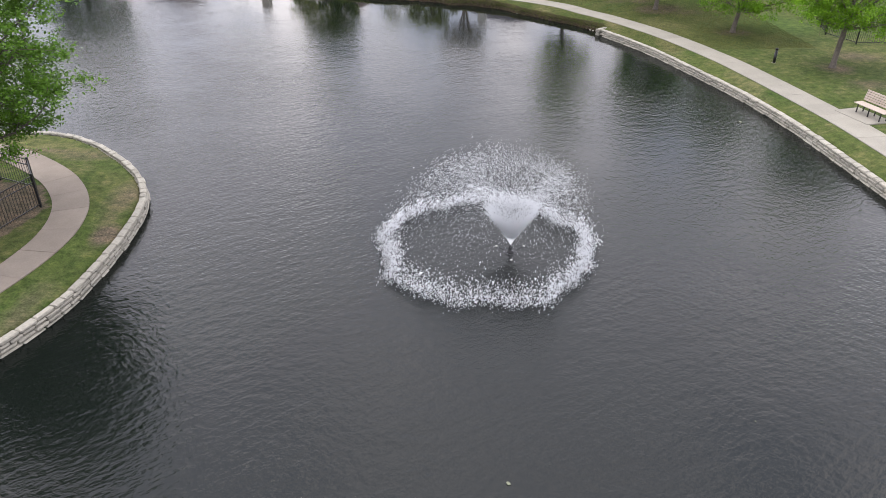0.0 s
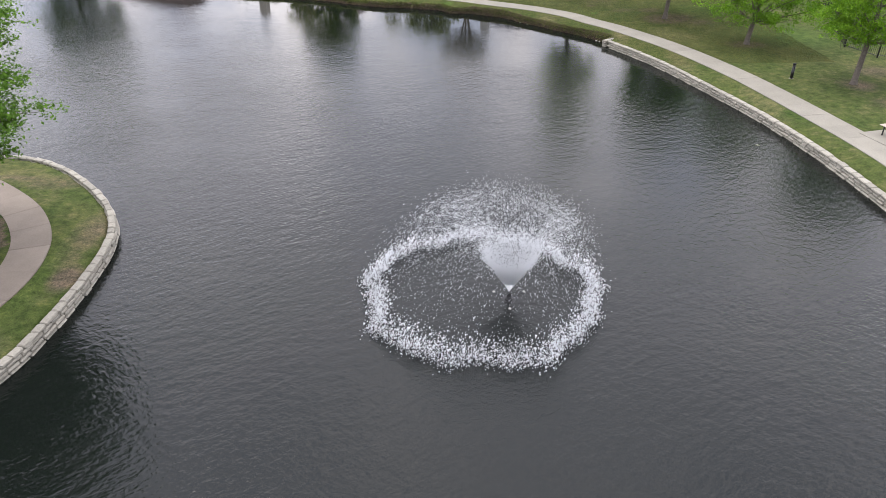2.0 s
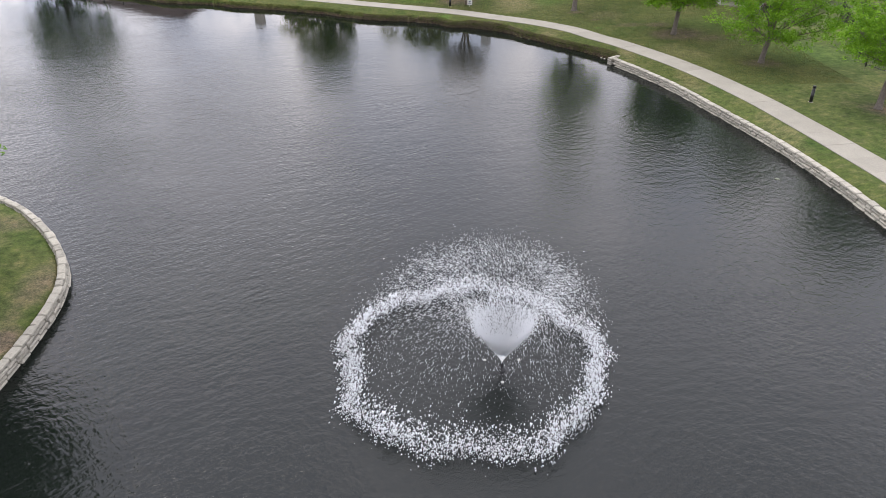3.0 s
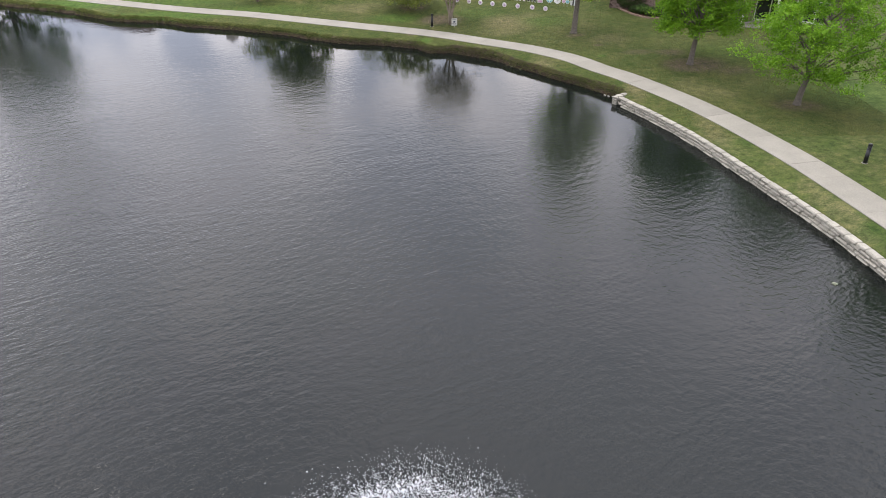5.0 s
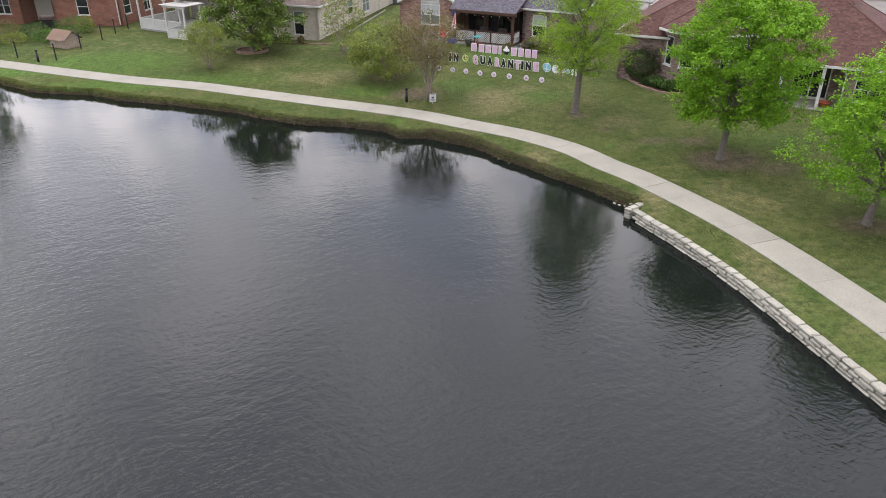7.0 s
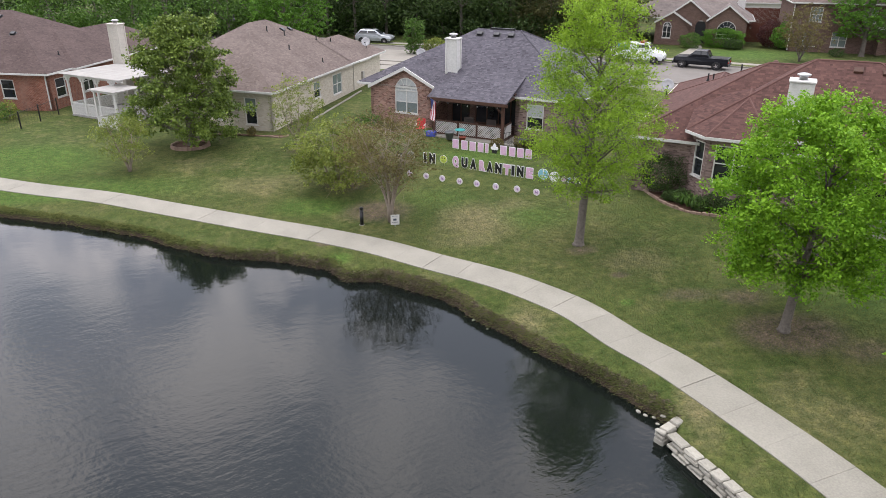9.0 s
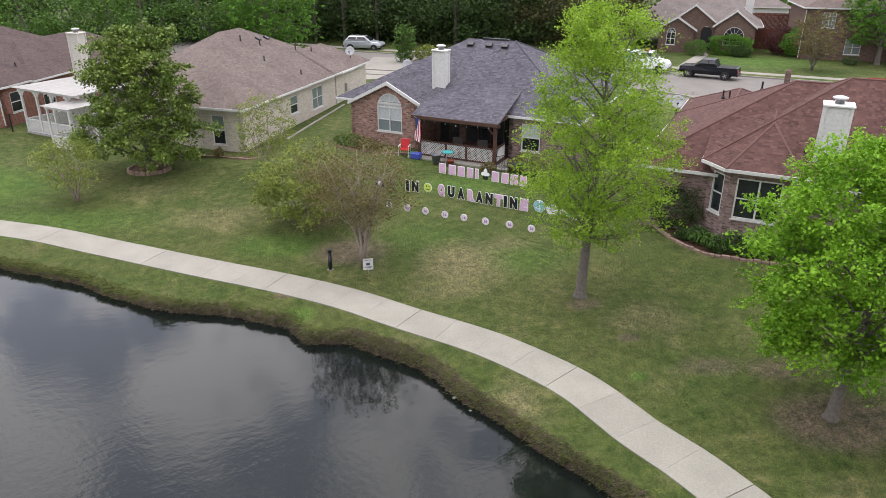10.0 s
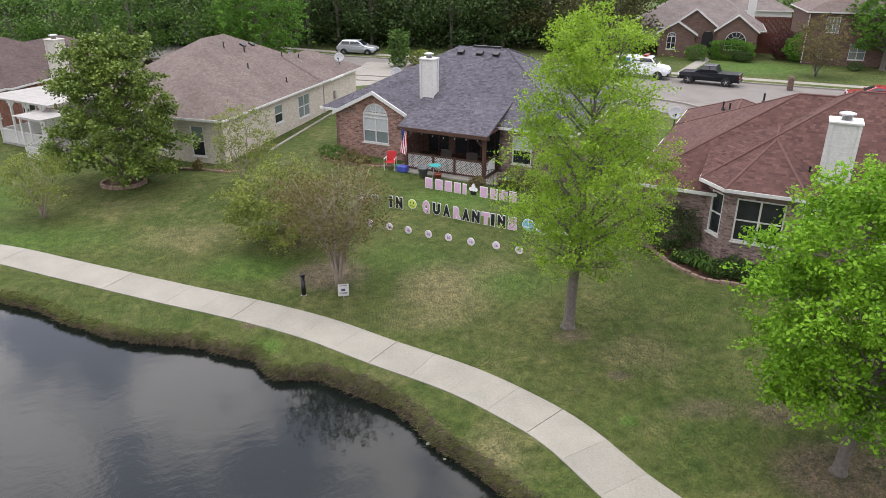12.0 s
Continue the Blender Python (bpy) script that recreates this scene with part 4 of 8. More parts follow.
# ---- the grey-roofed house with the porch ----
def porch_house():
    h = thing("house", pose(-1.3, 17.75, 0.0, 0, 0, -26), "rose brick house with dark grey shingles and a covered back porch", "house")
    e, f, pt = 3.35, 0.8, 0.5
    # slopes: main hip, gable over the bedroom, porch roof
    roof(h, rect(-0.95, 14.6, 0.15, 12.6), e, 0.515, SHINGLE_GREY, ridge=SHINGLE_GREY)
    gable_front(h, 0.1, 5.05, -0.15, 3.2, 3.25, pt, SHINGLE_GREY, BRICK_GABLE, peak=2.85)
    bm = bmesh.new()
    vs = [(5.2, -1.45, 3.18), (10.5, -1.45, 3.18), (10.5, 2.2, 4.40), (5.2, 2.2, 4.40)]
    hi = [bm.verts.new(v) for v in vs]
    lo = [bm.verts.new((x, y, z - 0.09)) for x, y, z in vs]
    bm.faces.new(hi)
    bm.faces.new(lo[::-1])
    for i in range(4):
        bm.faces.new((hi[i], lo[i], lo[(i + 1) % 4], hi[(i + 1) % 4]))
    shingle_cover(part("porch_roof", bm, SHINGLE_GREY, h), [vs], SHINGLE_GREY, 290)
    part("porch_fascia", boxes((5.2, 10.5, -1.49, -1.45, 2.99, 3.17)), TIMBER, h)
    # walls
    g = (0.12, 0.12), (4.75, 0.12)
    apex = lambda s: 4.47 - pt * abs(s - 2.73)
    wall(h, *g, f - 0.6, apex, BRICK_GABLE, [(1.88, 3.58, f + 0.78, f + 2.25, True)])
    window(h, *g, 1.88, 3.58, f + 0.78, f + 2.25, True, 2, 2, BLIND, SHADED_GLASS)
    wall(h, (0.12, 12.2), (0.12, 0.12), f - 0.6, e - 0.1, BRICK_GABLE)
    wall(h, (4.75, 0.12), (4.75, 2.4), f - 0.6, e - 0.1, BRICK_GABLE)
    # porch shade put into the colour: darker brick, added wide dark glass
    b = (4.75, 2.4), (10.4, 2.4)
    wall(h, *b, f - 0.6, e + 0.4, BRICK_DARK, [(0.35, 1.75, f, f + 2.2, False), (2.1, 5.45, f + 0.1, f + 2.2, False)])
    window(h, *b, 2.1, 5.45, f + 0.1, f + 2.2, False, 4, 1, GLASS, None, TIMBER)
    window(h, *b, 0.35, 1.75, f, f + 2.2, False, 2, 1, GLASS, None, TIMBER)
    wall(h, (10.4, 2.4), (10.4, 0.5), f - 0.6, e - 0.1, BRICK_MIX)
    r = (10.4, 0.5), (14.3, 0.5)
    wall(h, *r, f - 0.6, e - 0.1, BRICK_MIX, [(0.75, 1.85, f + 0.55, f + 2.1, False)])
    window(h, *r, 0.75, 1.85, f + 0.55, f + 2.1, False, 1, 2, BLIND, GLASS)
    wall(h, (14.3, 0.5), (14.3, 12.2), f - 0.6, e - 0.1, BRICK_MIX)
    wall(h, (14.3, 12.2), (0.12, 12.2), f - 0.6, e - 0.1, BRICK_MIX)
    # porch
    part("porch_slab", boxes((5.0, 11.2, -1.7, 2.4, f - 0.45, f, 0.02)), CONCRETE, h)
    # added dark boards darken the slab where the porch roof shades it
    for i in range(11):
        part("shade_board", boxes((5.1 + 0.48 * i, 5.57 + 0.48 * i, -1.0, 2.39, f + 0.002, f + 0.03)), TIMBER, h)
    for x in (5.55, 10.2):
        part("post", boxes((x - 0.09, x + 0.09, -1.2, -1.02, f, 3.1, 0.01)), TIMBER, h)
        for s in (-1, 1):
            if 5.3 < x + s * 0.5 < 10.5:
                part("brace", bars(((x, -1.11, 2.45), (x + s * 0.6, -1.11, 3.0), 0.07)), TIMBER, h)
    part("beam", boxes((5.3, 10.45, -1.2, -1.02, 2.9, 3.08)), TIMBER, h)
    for y in (0.2, 1.4):
        part("rafter", boxes((10.32, 10.47, y - 1.3, y + 0.9, 3.0 + 0.16 * (y + 1), 3.12 + 0.16 * (y + 1))), TIMBER, h)
    # lattice rails
    for x0, x1 in ((5.64, 7.17), (7.29, 8.44), (8.56, 10.11)):
        rail = new("lattice_rail")
        rail.parent, rail.matrix_basis = h, Matrix.Translation((0, -1.11, f))
        part("top_rail", boxes((x0, x1, -0.04, 0.04, 0.84, 0.92)), TIMBER, rail)
        part("bottom_rail", boxes((x0, x1, -0.04, 0.04, 0.02, 0.1)), TIMBER, rail)
        bm, zc = bmesh.new(), 0.47
        nn = int((x1 - x0 + 0.74) / 0.145)
        for i in range(nn):
            for s in (-1, 1):
                a = x0 - 0.74 + i * 0.145 if s > 0 else x0 + i * 0.145
                p0, p1 = (a, 0.1), (a + s * 0.74, 0.84)
                if s < 0:
                    p0, p1 = (a, 0.1), (a - 0.74, 0.84)
                pts = []
                for (qx, qz), (rx, rz) in (((p0[0], p0[1]), (p1[0], p1[1])),):
                    t0, t1 = 0.0, 1.0
                    dx = rx - qx
                    lo_t, hi_t = sorted(((x0 - qx) / dx, (x1 - qx) / dx))
                    t0, t1 = max(t0, lo_t), min(t1, hi_t)
                    if t1 - t0 > 0.05:
                        bar(bm, (qx + dx * t0, 0.012 * s, qz + (rz - qz) * t0), (qx + dx * t1, 0.012 * s, qz + (rz - qz) * t1), 0.021)
        part("lattice", bm, WHITE, rail, "white painted lattice")
    for x in (7.23, 8.5):
        part("rail_post", boxes((x - 0.06, x + 0.06, -1.17, -1.05, f, f + 0.96)), TIMBER, h)
    side = new("lattice_rail")
    side.parent, side.matrix_basis = h, Matrix.Translation((10.2, 0, f))
    part("top_rail", boxes((-0.04, 0.04, -1.0, 0.4, 0.84, 0.92)), TIMBER, side)
    part("bottom_rail", boxes((-0.04, 0.04, -1.0, 0.4, 0.02, 0.1)), TIMBER, side)
    bm = bmesh.new()
    for i in range(10):
        y = -1.0 + i * 0.14
        bar(bm, (0.012, y, 0.1), (0.012, min(y + 0.74, 0.4), 0.1 + min(0.74, 0.4 - y)), 0.021)
        bar(bm, (-0.012, y, 0.1 + min(0.74, 0.4 - y)), (-0.012, min(y + 0.74, 0.4), 0.1), 0.021)
    part("lattice", bm, WHITE, side)
    chimney(h, 5.4, 1.95, 0.76, 0.6, 3.6, 6.3, WHITE)
    for x in (5.65, 6.9, 7.95):
        roof_vent(h, x, 5.75, e + 0.515 * 5.6 + 0.02, 0.515)
    part("ridge_vent", boxes((6.2, 8.0, 6.3, 6.5, e + 0.515 * 6.2 - 0.05, e + 0.515 * 6.2 + 0.1)), BLACK, h)
    pipe_vent(h, 1.2, 6.5, e + 0.7)
    part("downpipe", bars(((5.0, 0.06, f), (5.0, 0.06, e - 0.2), 0.045)), WHITE, h)
    part("light_cord", bars(((5.6, -1.24, 2.93), (7.9, -1.24, 2.8), 0.008), ((7.9, -1.24, 2.8), (10.15, -1.24, 2.93), 0.008)), BLACK, h)
    for i in range(7):
        bm = bmesh.new()
        lathe(bm, [(0.012, 0.05), (0.03, 0.02), (0.034, -0.01), (0.02, -0.04), (0.004, -0.05)], 8)
        part("bulb", bm, BLIND, h, "round white bulb", True).matrix_basis = Matrix.Translation((5.9 + i * 0.66, -1.24, 2.78 + 0.03 * abs(i - 3)))
    return h


porch_house()


# ---- the cream house with the brown roof ----
def cream_house():
    h = thing("house", pose(-7.2, 15.45, 0.0, 0, 0, -16.5), "cream brick single-storey house with brown shingle roof", "house")
    e, f, pt = 3.1, 0.5, 0.52
    poly = [(-3.4, 0.0), (0.0, 0.0), (0.0, 17.4), (-12.8, 17.4), (-12.8, 4.5), (-6.5, 1.2)]
    roof(h, poly, e, pt, SHINGLE_BROWN)
    roof(h, rect(-6.2, 0.03, 13.0, 20.4), e + 0.02, pt, SHINGLE_BROWN, closed=(0,))
    w = [(-3.2, 0.4), (-0.4, 0.4), (-0.4, 20.0), (-12.4, 20.0), (-12.4, 4.8), (-6.3, 1.6)]
    for i, ops in enumerate(([(0.75, 1.65, f + 0.3, f + 2.1, False)], [(6.2, 7.3, f + 0.9, f + 2.1, False), (9.5, 11.2, f + 0.55, f + 2.1, False)], [], [], [], [(1.0, 1.95, f + 0.3, f + 2.1, False)])):
        p, q = w[i], w[(i + 1) % len(w)]
        wall(h, p, q, f - 0.6, e - 0.08, BRICK_CREAM, ops)
        for s0, s1, lo, hi, a in ops:
            window(h, p, q, s0, s1, lo, hi, False, 2 if s1 - s0 > 1.5 else 1, 2, SHADED_GLASS if s1 - s0 != 1.1 else GLASS, GLASS if s1 - s0 < 1.5 else SHADED_GLASS)
    for x, y in ((-5.2, 9.0), (-4.4, 10.2)):
        pipe_vent(h, x, y, e + pt * min(-x, y) - 0.02)
    for x, y in ((-5.0, 11.0), (-4.9, 12.0)):
        ob = bmesh.new()
        box(ob, -0.2, 0.2, -0.17, 0.17, 0, 0.14, 0.02)
        o = part("roof_vent", ob, BLACK, h)
        o.matrix_basis = Matrix.Translation((x, y, e - pt * x - 0.02)) @ Matrix.Rotation(math.atan(pt), 4, "Y")
    for x, y in ((-3.0, 8.2), (-1.0, 9.6), (-3.2, 13.2), (-2.6, 14.6), (-7.0, 7.5)):
        pipe_vent(h, x, y, e + pt * min(-x, y) - 0.02, 0.35)
    roof(h, rect(-16.4, -12.0, 6.4, 13.0), e - 0.1, pt, SHINGLE_BROWN, closed=(1,))
    wall(h, (-16.0, 6.8), (-12.4, 6.8), f - 0.5, e - 0.15, GREY_SIDING)
    wall(h, (-16.0, 12.6), (-16.0, 6.8), f - 0.5, e - 0.15, GREY_SIDING)
    chimney(h, -16.35, 6.0, 0.8, 0.75, 0.2, 6.2, CREAM)
    part("gutter", boxes((0.02, 0.12, 14.2, 16.6, e - 0.12, e - 0.02)), WHITE, h)
    part("downpipe", bars(((-0.36, 13.9, f), (-0.36, 13.9, e - 0.2), 0.04)), CREAM, h)
    part("meter_box", boxes((-0.42, -0.22, 15.6, 15.9, f + 0.9, f + 1.5, 0.01)), GREY_SIDING, h)
    return h


cream_house()
dish("satellite_dish", pose(-2.9, 33.0, 3.5, 0, 0, -10), DISH, "grey satellite dish on a brown shingle roof")


dish("satellite_dish", pose(2.05, 24.6, 3.72, 0, 0, 10), DISH, "grey satellite dish at the edge of a dark grey roof")


# ---- the red-brown roofed house with the bay ----
def bay_house():
    h = thing("house", pose(13.4, 3.1, 0.0, 0, 0, -26), "mixed brick house with red-brown shingles and a bay window", "house")
    e, e2, f = 3.45, 4.02, 0.75
    roof(h, rect(-0.8, 14.2, 0.15, 11.35), e, 0.55, SHINGLE_RED, ridge=RIDGE_RED)
    roof(h, rect(-0.8, 5.2, 8.0, 15.6), e, 0.47, SHINGLE_RED, closed=(0,), ridge=RIDGE_RED)
    roof(h, rect(1.9, 12.0, 0.1, 10.1), e2, 0.58, SHINGLE_RED, closed=(1,), ridge=RIDGE_RED)
    roof(h, [(1.9, 0.1), (2.9, -0.95), (5.7, -0.95), (6.7, 0.1), (6.7, 3.4), (1.9, 3.4)], e2, 0.39, SHINGLE_RED, closed=(3, 4, 5), ridge=RIDGE_RED, single=290)
    roof(h, rect(8.2, 16.3, -1.6, 11.8), 3.055, 0.58, SHINGLE_RED, closed=(3,), ridge=RIDGE_RED)
    # walls and bay
    wall(h, (-0.4, 15.1), (-0.4, 0.5), f - 0.6, e - 0.08, BRICK_MIX)
    wall(h, (-0.4, 0.5), (2.2, 0.5), f - 0.6, e - 0.08, BRICK_MIX)
    bay = [(2.2, 0.45), (3.1, -0.5), (5.45, -0.5), (6.35, 0.45)]
    for p, q, o in ((bay[0], bay[1], (0.3, 1.0)), (bay[1], bay[2], (0.28, 1.98)), (bay[2], bay[3], (0.3, 1.0))):
        op = (o[0], o[1], f + 1.15, e2 - 0.42, False)
        wall(h, p, q, f - 0.6, e2 - 0.08, BRICK_MIX, [op])
        window(h, p, q, *op[:4], False, 2 if o[1] > 1.5 else 1, 2, GLASS)
    wall(h, (6.35, 0.45), (9.0, 0.45), f - 0.6, e2 - 0.08, BRICK_MIX)
    ep = 2.98
    wall(h, (9.0, 0.45), (12.3, 0.45), f - 0.6, ep + 1.0, BRICK_MIX, [(0.7, 2.6, f, f + 2.1, False)])
    window(h, (9.0, 0.45), (12.3, 0.45), 0.7, 2.6, f, f + 2.1, False, 2, 1)
    wall(h, (12.3, 0.45), (12.3, -1.2), f - 0.6, ep - 0.08, BRICK_MIX)
    pw = (12.3, -1.2), (15.9, -1.2)
    wall(h, *pw, f - 0.6, ep - 0.08, BRICK_MIX, [(0.45, 1.85, f + 0.45, f + 1.8, False)])
    window(h, *pw, 0.45, 1.85, f + 0.45, f + 1.8, False, 2, 2)
    wall(h, (15.9, -1.2), (15.9, 11.4), f - 0.6, ep - 0.08, BRICK_MIX)
    wall(h, (15.9, 11.4), (-0.4, 15.1), f - 0.6, ep - 0.08, BRICK_MIX)
    part("patio_slab", boxes((8.8, 12.3, -1.75, 0.4, f - 0.7, f - 0.05, 0.02)), CONCRETE, h)
    for x in (9.1, 11.12):
        part("post", boxes((x - 0.08, x + 0.08, -1.5, -1.34, f - 0.05, ep - 0.05)), WHITE, h)
    part("downpipe", bars(((12.22, -1.3, f - 0.3), (12.22, -1.3, ep - 0.4), 0.045), ((12.22, -1.3, ep - 0.4), (12.1, -1.55, ep - 0.1), 0.045)), WHITE, h)
    chimney(h, 6.42, 0.9, 0.92, 0.8, 3.9, 6.5, WHITE)
    for x, y in ((3.4, 8.0), (1.9, 9.4)):
        pipe_vent(h, x, y, e + 0.55 * (x + 0.8) - 0.1)
    for x, y in ((8.7, 4.5), (9.9, 4.45)):
        o = bmesh.new()
        box(o, -0.2, 0.2, -0.17, 0.17, 0, 0.15, 0.02)
        ob = part("roof_vent", o, TIMBER, h)
        ob.matrix_basis = Matrix.Translation((x, y, e2 + 0.58 * (y - 0.1))) @ Matrix.Rotation(math.atan(0.58), 4, "X")
    pipe_vent(h, 1.5, 10.6, e + 0.52 * 2.3)
    pipe_vent(h, 5.6, 0.9, e2 + 0.4, 0.35)
    return h


bay_house()
dish("satellite_dish", pose(17.75, 14.2, 3.35, 0, 0, -20), DISH, "grey satellite dish on a red-brown roof edge")


# ---- the red brick house with the dark roof ----
def brick_house():
    h = thing("house", pose(-25.2, 22.2, 0.0, 0, 0, -8), "red brick single-storey house with dark brown shingles", "house")
    e, f, pt = 3.05, 0.4, 0.5
    roof(h, rect(-17.0, 0.0, 0.0, 15.0), e, pt, SHINGLE_DARK)
    roof(h, rect(-8.0, 0.4, 3.0, 19.5), e, pt, SHINGLE_DARK)
    back = (-6.6, 0.45), (-0.4, 0.45)
    wall(h, *back, f - 0.5, e - 0.08, BRICK_RED, [(2.3, 3.4, f + 0.7, f + 2.1, False)])
    window(h, *back, 2.3, 3.4, f + 0.7, f + 2.1, False, 1, 2)
    wall(h, (-6.6, 2.4), (-6.6, 0.45), f - 0.5, e - 0.08, BRICK_RED)
    wall(h, (-9.6, 2.4), (-6.6, 2.4), f - 0.5, e - 0.08, CREAM, [(1.8, 2.2, f + 0.9, f + 2.0, False)])
    window(h, (-9.6, 2.4), (-6.6, 2.4), 1.8, 2.2, f + 0.9, f + 2.0, False, 1, 2)
    left = (-16.6, 0.45), (-9.6, 0.45)
    wall(h, *left, f - 0.5, e - 0.08, BRICK_RED, [(4.0, 6.0, f + 0.6, f + 2.1, False)])
    window(h, *left, 4.0, 6.0, f + 0.6, f + 2.1, False, 3, 2)
    side = (-0.4, 0.45), (-0.4, 13.6)
    wall(h, *side, f - 0.5, e - 0.08, BRICK_RED, [(0.8, 2.0, f + 0.7, f + 2.1, False), (4.2, 5.6, f + 0.5, f + 2.1, False)])
    window(h, *side, 0.8, 2.0, f + 0.7, f + 2.1, False, 1, 2)
    window(h, *side, 4.2, 5.6, f + 0.5, f + 2.1, False, 2, 2)
    wall(h, (-9.6, 0.45), (-9.6, 2.4), f - 0.5, e - 0.08, BRICK_RED)
    wall(h, (-16.6, 13.6), (-16.6, 0.45), f - 0.5, e - 0.08, BRICK_RED)
    part("downpipe", bars(((-0.5, 0.38, f), (-0.5, 0.38, e - 0.2), 0.05)), WHITE, h)
    for x, y in ((-8.0, 6.6), (-9.0, 6.7), (-5.5, 4.5)):
        roof_vent(h, x, y, e + pt * y, pt)
    pipe_vent(h, -1.6, 4.0, e + 0.8, 0.3)
    return h


brick_house()


# ---- trees ----
BARK = surface("grey_bark", (0.075, 0.063, 0.052), (0.20, 0.175, 0.15), 7, 0.95, grain=26, bump=1.0, distance=0.05, blotch=0.5)
BARK_PALE = surface("smooth_bark", (0.20, 0.16, 0.125), (0.30, 0.25, 0.20), 5, 0.9, grain=30, bump=0.4)
LEAF_BRIGHT = leafy("bright_leaves", (0.07, 0.185, 0.008), (0.26, 0.465, 0.03), through=0.36)
LEAF_SPRING = leafy("spring_leaves", (0.13, 0.235, 0.014), (0.32, 0.48, 0.045), through=0.42)
LEAF_ISLAND = leafy("fresh_oak_leaves", (0.055, 0.14, 0.012), (0.17, 0.32, 0.035), through=0.35)
LEAF_HEDGE = leafy("clipped_hedge_leaves", (0.045, 0.125, 0.012), (0.15, 0.30, 0.035), through=0.3)
LEAF_MAGNOLIA = leafy("glossy_dark_leaves", (0.016, 0.046, 0.007), (0.23, 0.31, 0.055), 0.5, 0.2)
LEAF_OLIVE = leafy("olive_leaves", (0.085, 0.125, 0.018), (0.28, 0.32, 0.065), through=0.3)
LEAF_RUST = leafy("rusty_leaves", (0.065, 0.055, 0.02), (0.21, 0.175, 0.06), through=0.3)
LEAF_WOOD = leafy("wood_leaves", (0.025, 0.07, 0.01), (0.125, 0.225, 0.035), through=0.25)
LEAF_WOOD_DARK = leafy("dark_wood_leaves", (0.014, 0.035, 0.009), (0.085, 0.135, 0.034), through=0.2)
LEAF_WOOD_BROWN = leafy("brownish_wood_leaves", (0.05, 0.055, 0.018), (0.13, 0.125, 0.045), through=0.25)
LEAF_RED = leafy("dark_red_leaves", (0.05, 0.018, 0.018), (0.12, 0.045, 0.04), through=0.25)
rng = np.random.default_rng(7)


def leaf_mesh(name, centres, size, mat, flat=0.5, sizes=None, aspect=0.62):
    """One mesh of small folded leaves, each four corners, at the centres; flat: how much they lie level."""
    n = len(centres)
    a = rng.normal(size=(n, 3))
    a[:, 2] *= 1 - 0.6 * flat
    a /= np.linalg.norm(a, axis=1)[:, None]
    up = rng.normal(size=(n, 3)) * (1 - flat) + np.array([0, 0, 1.0]) * flat * 2
    b = np.cross(up, a)
    b /= np.linalg.norm(b, axis=1)[:, None] + 1e-9
    nrm = np.cross(a, b)
    s = (size * rng.uniform(0.65, 1.35, n) if sizes is None else sizes)[:, None]
    c = centres
    v = np.stack([c - a * s * 0.5, c + b * s * aspect * 0.5 + nrm * s * 0.12, c + a * s * 0.5, c - b * s * aspect * 0.5 + nrm * s * 0.12], 1).reshape(-1, 3)
    f = np.arange(4 * n).reshape(n, 4)
    return raw_mesh(name, v, f, mat)


def limb_points(p, q, sag, wild, k=5):
    """A bent way from p to q."""
    p, q = np.array(p, float), np.array(q, float)
    out = []
    off = rng.normal(size=3) * wild
    for t in np.linspace(0, 1, k):
        w = p + (q - p) * t
        w[2] += sag * math.sin(math.pi * t)
        out.append(tuple(w + off * math.sin(math.pi * t)))
    return out


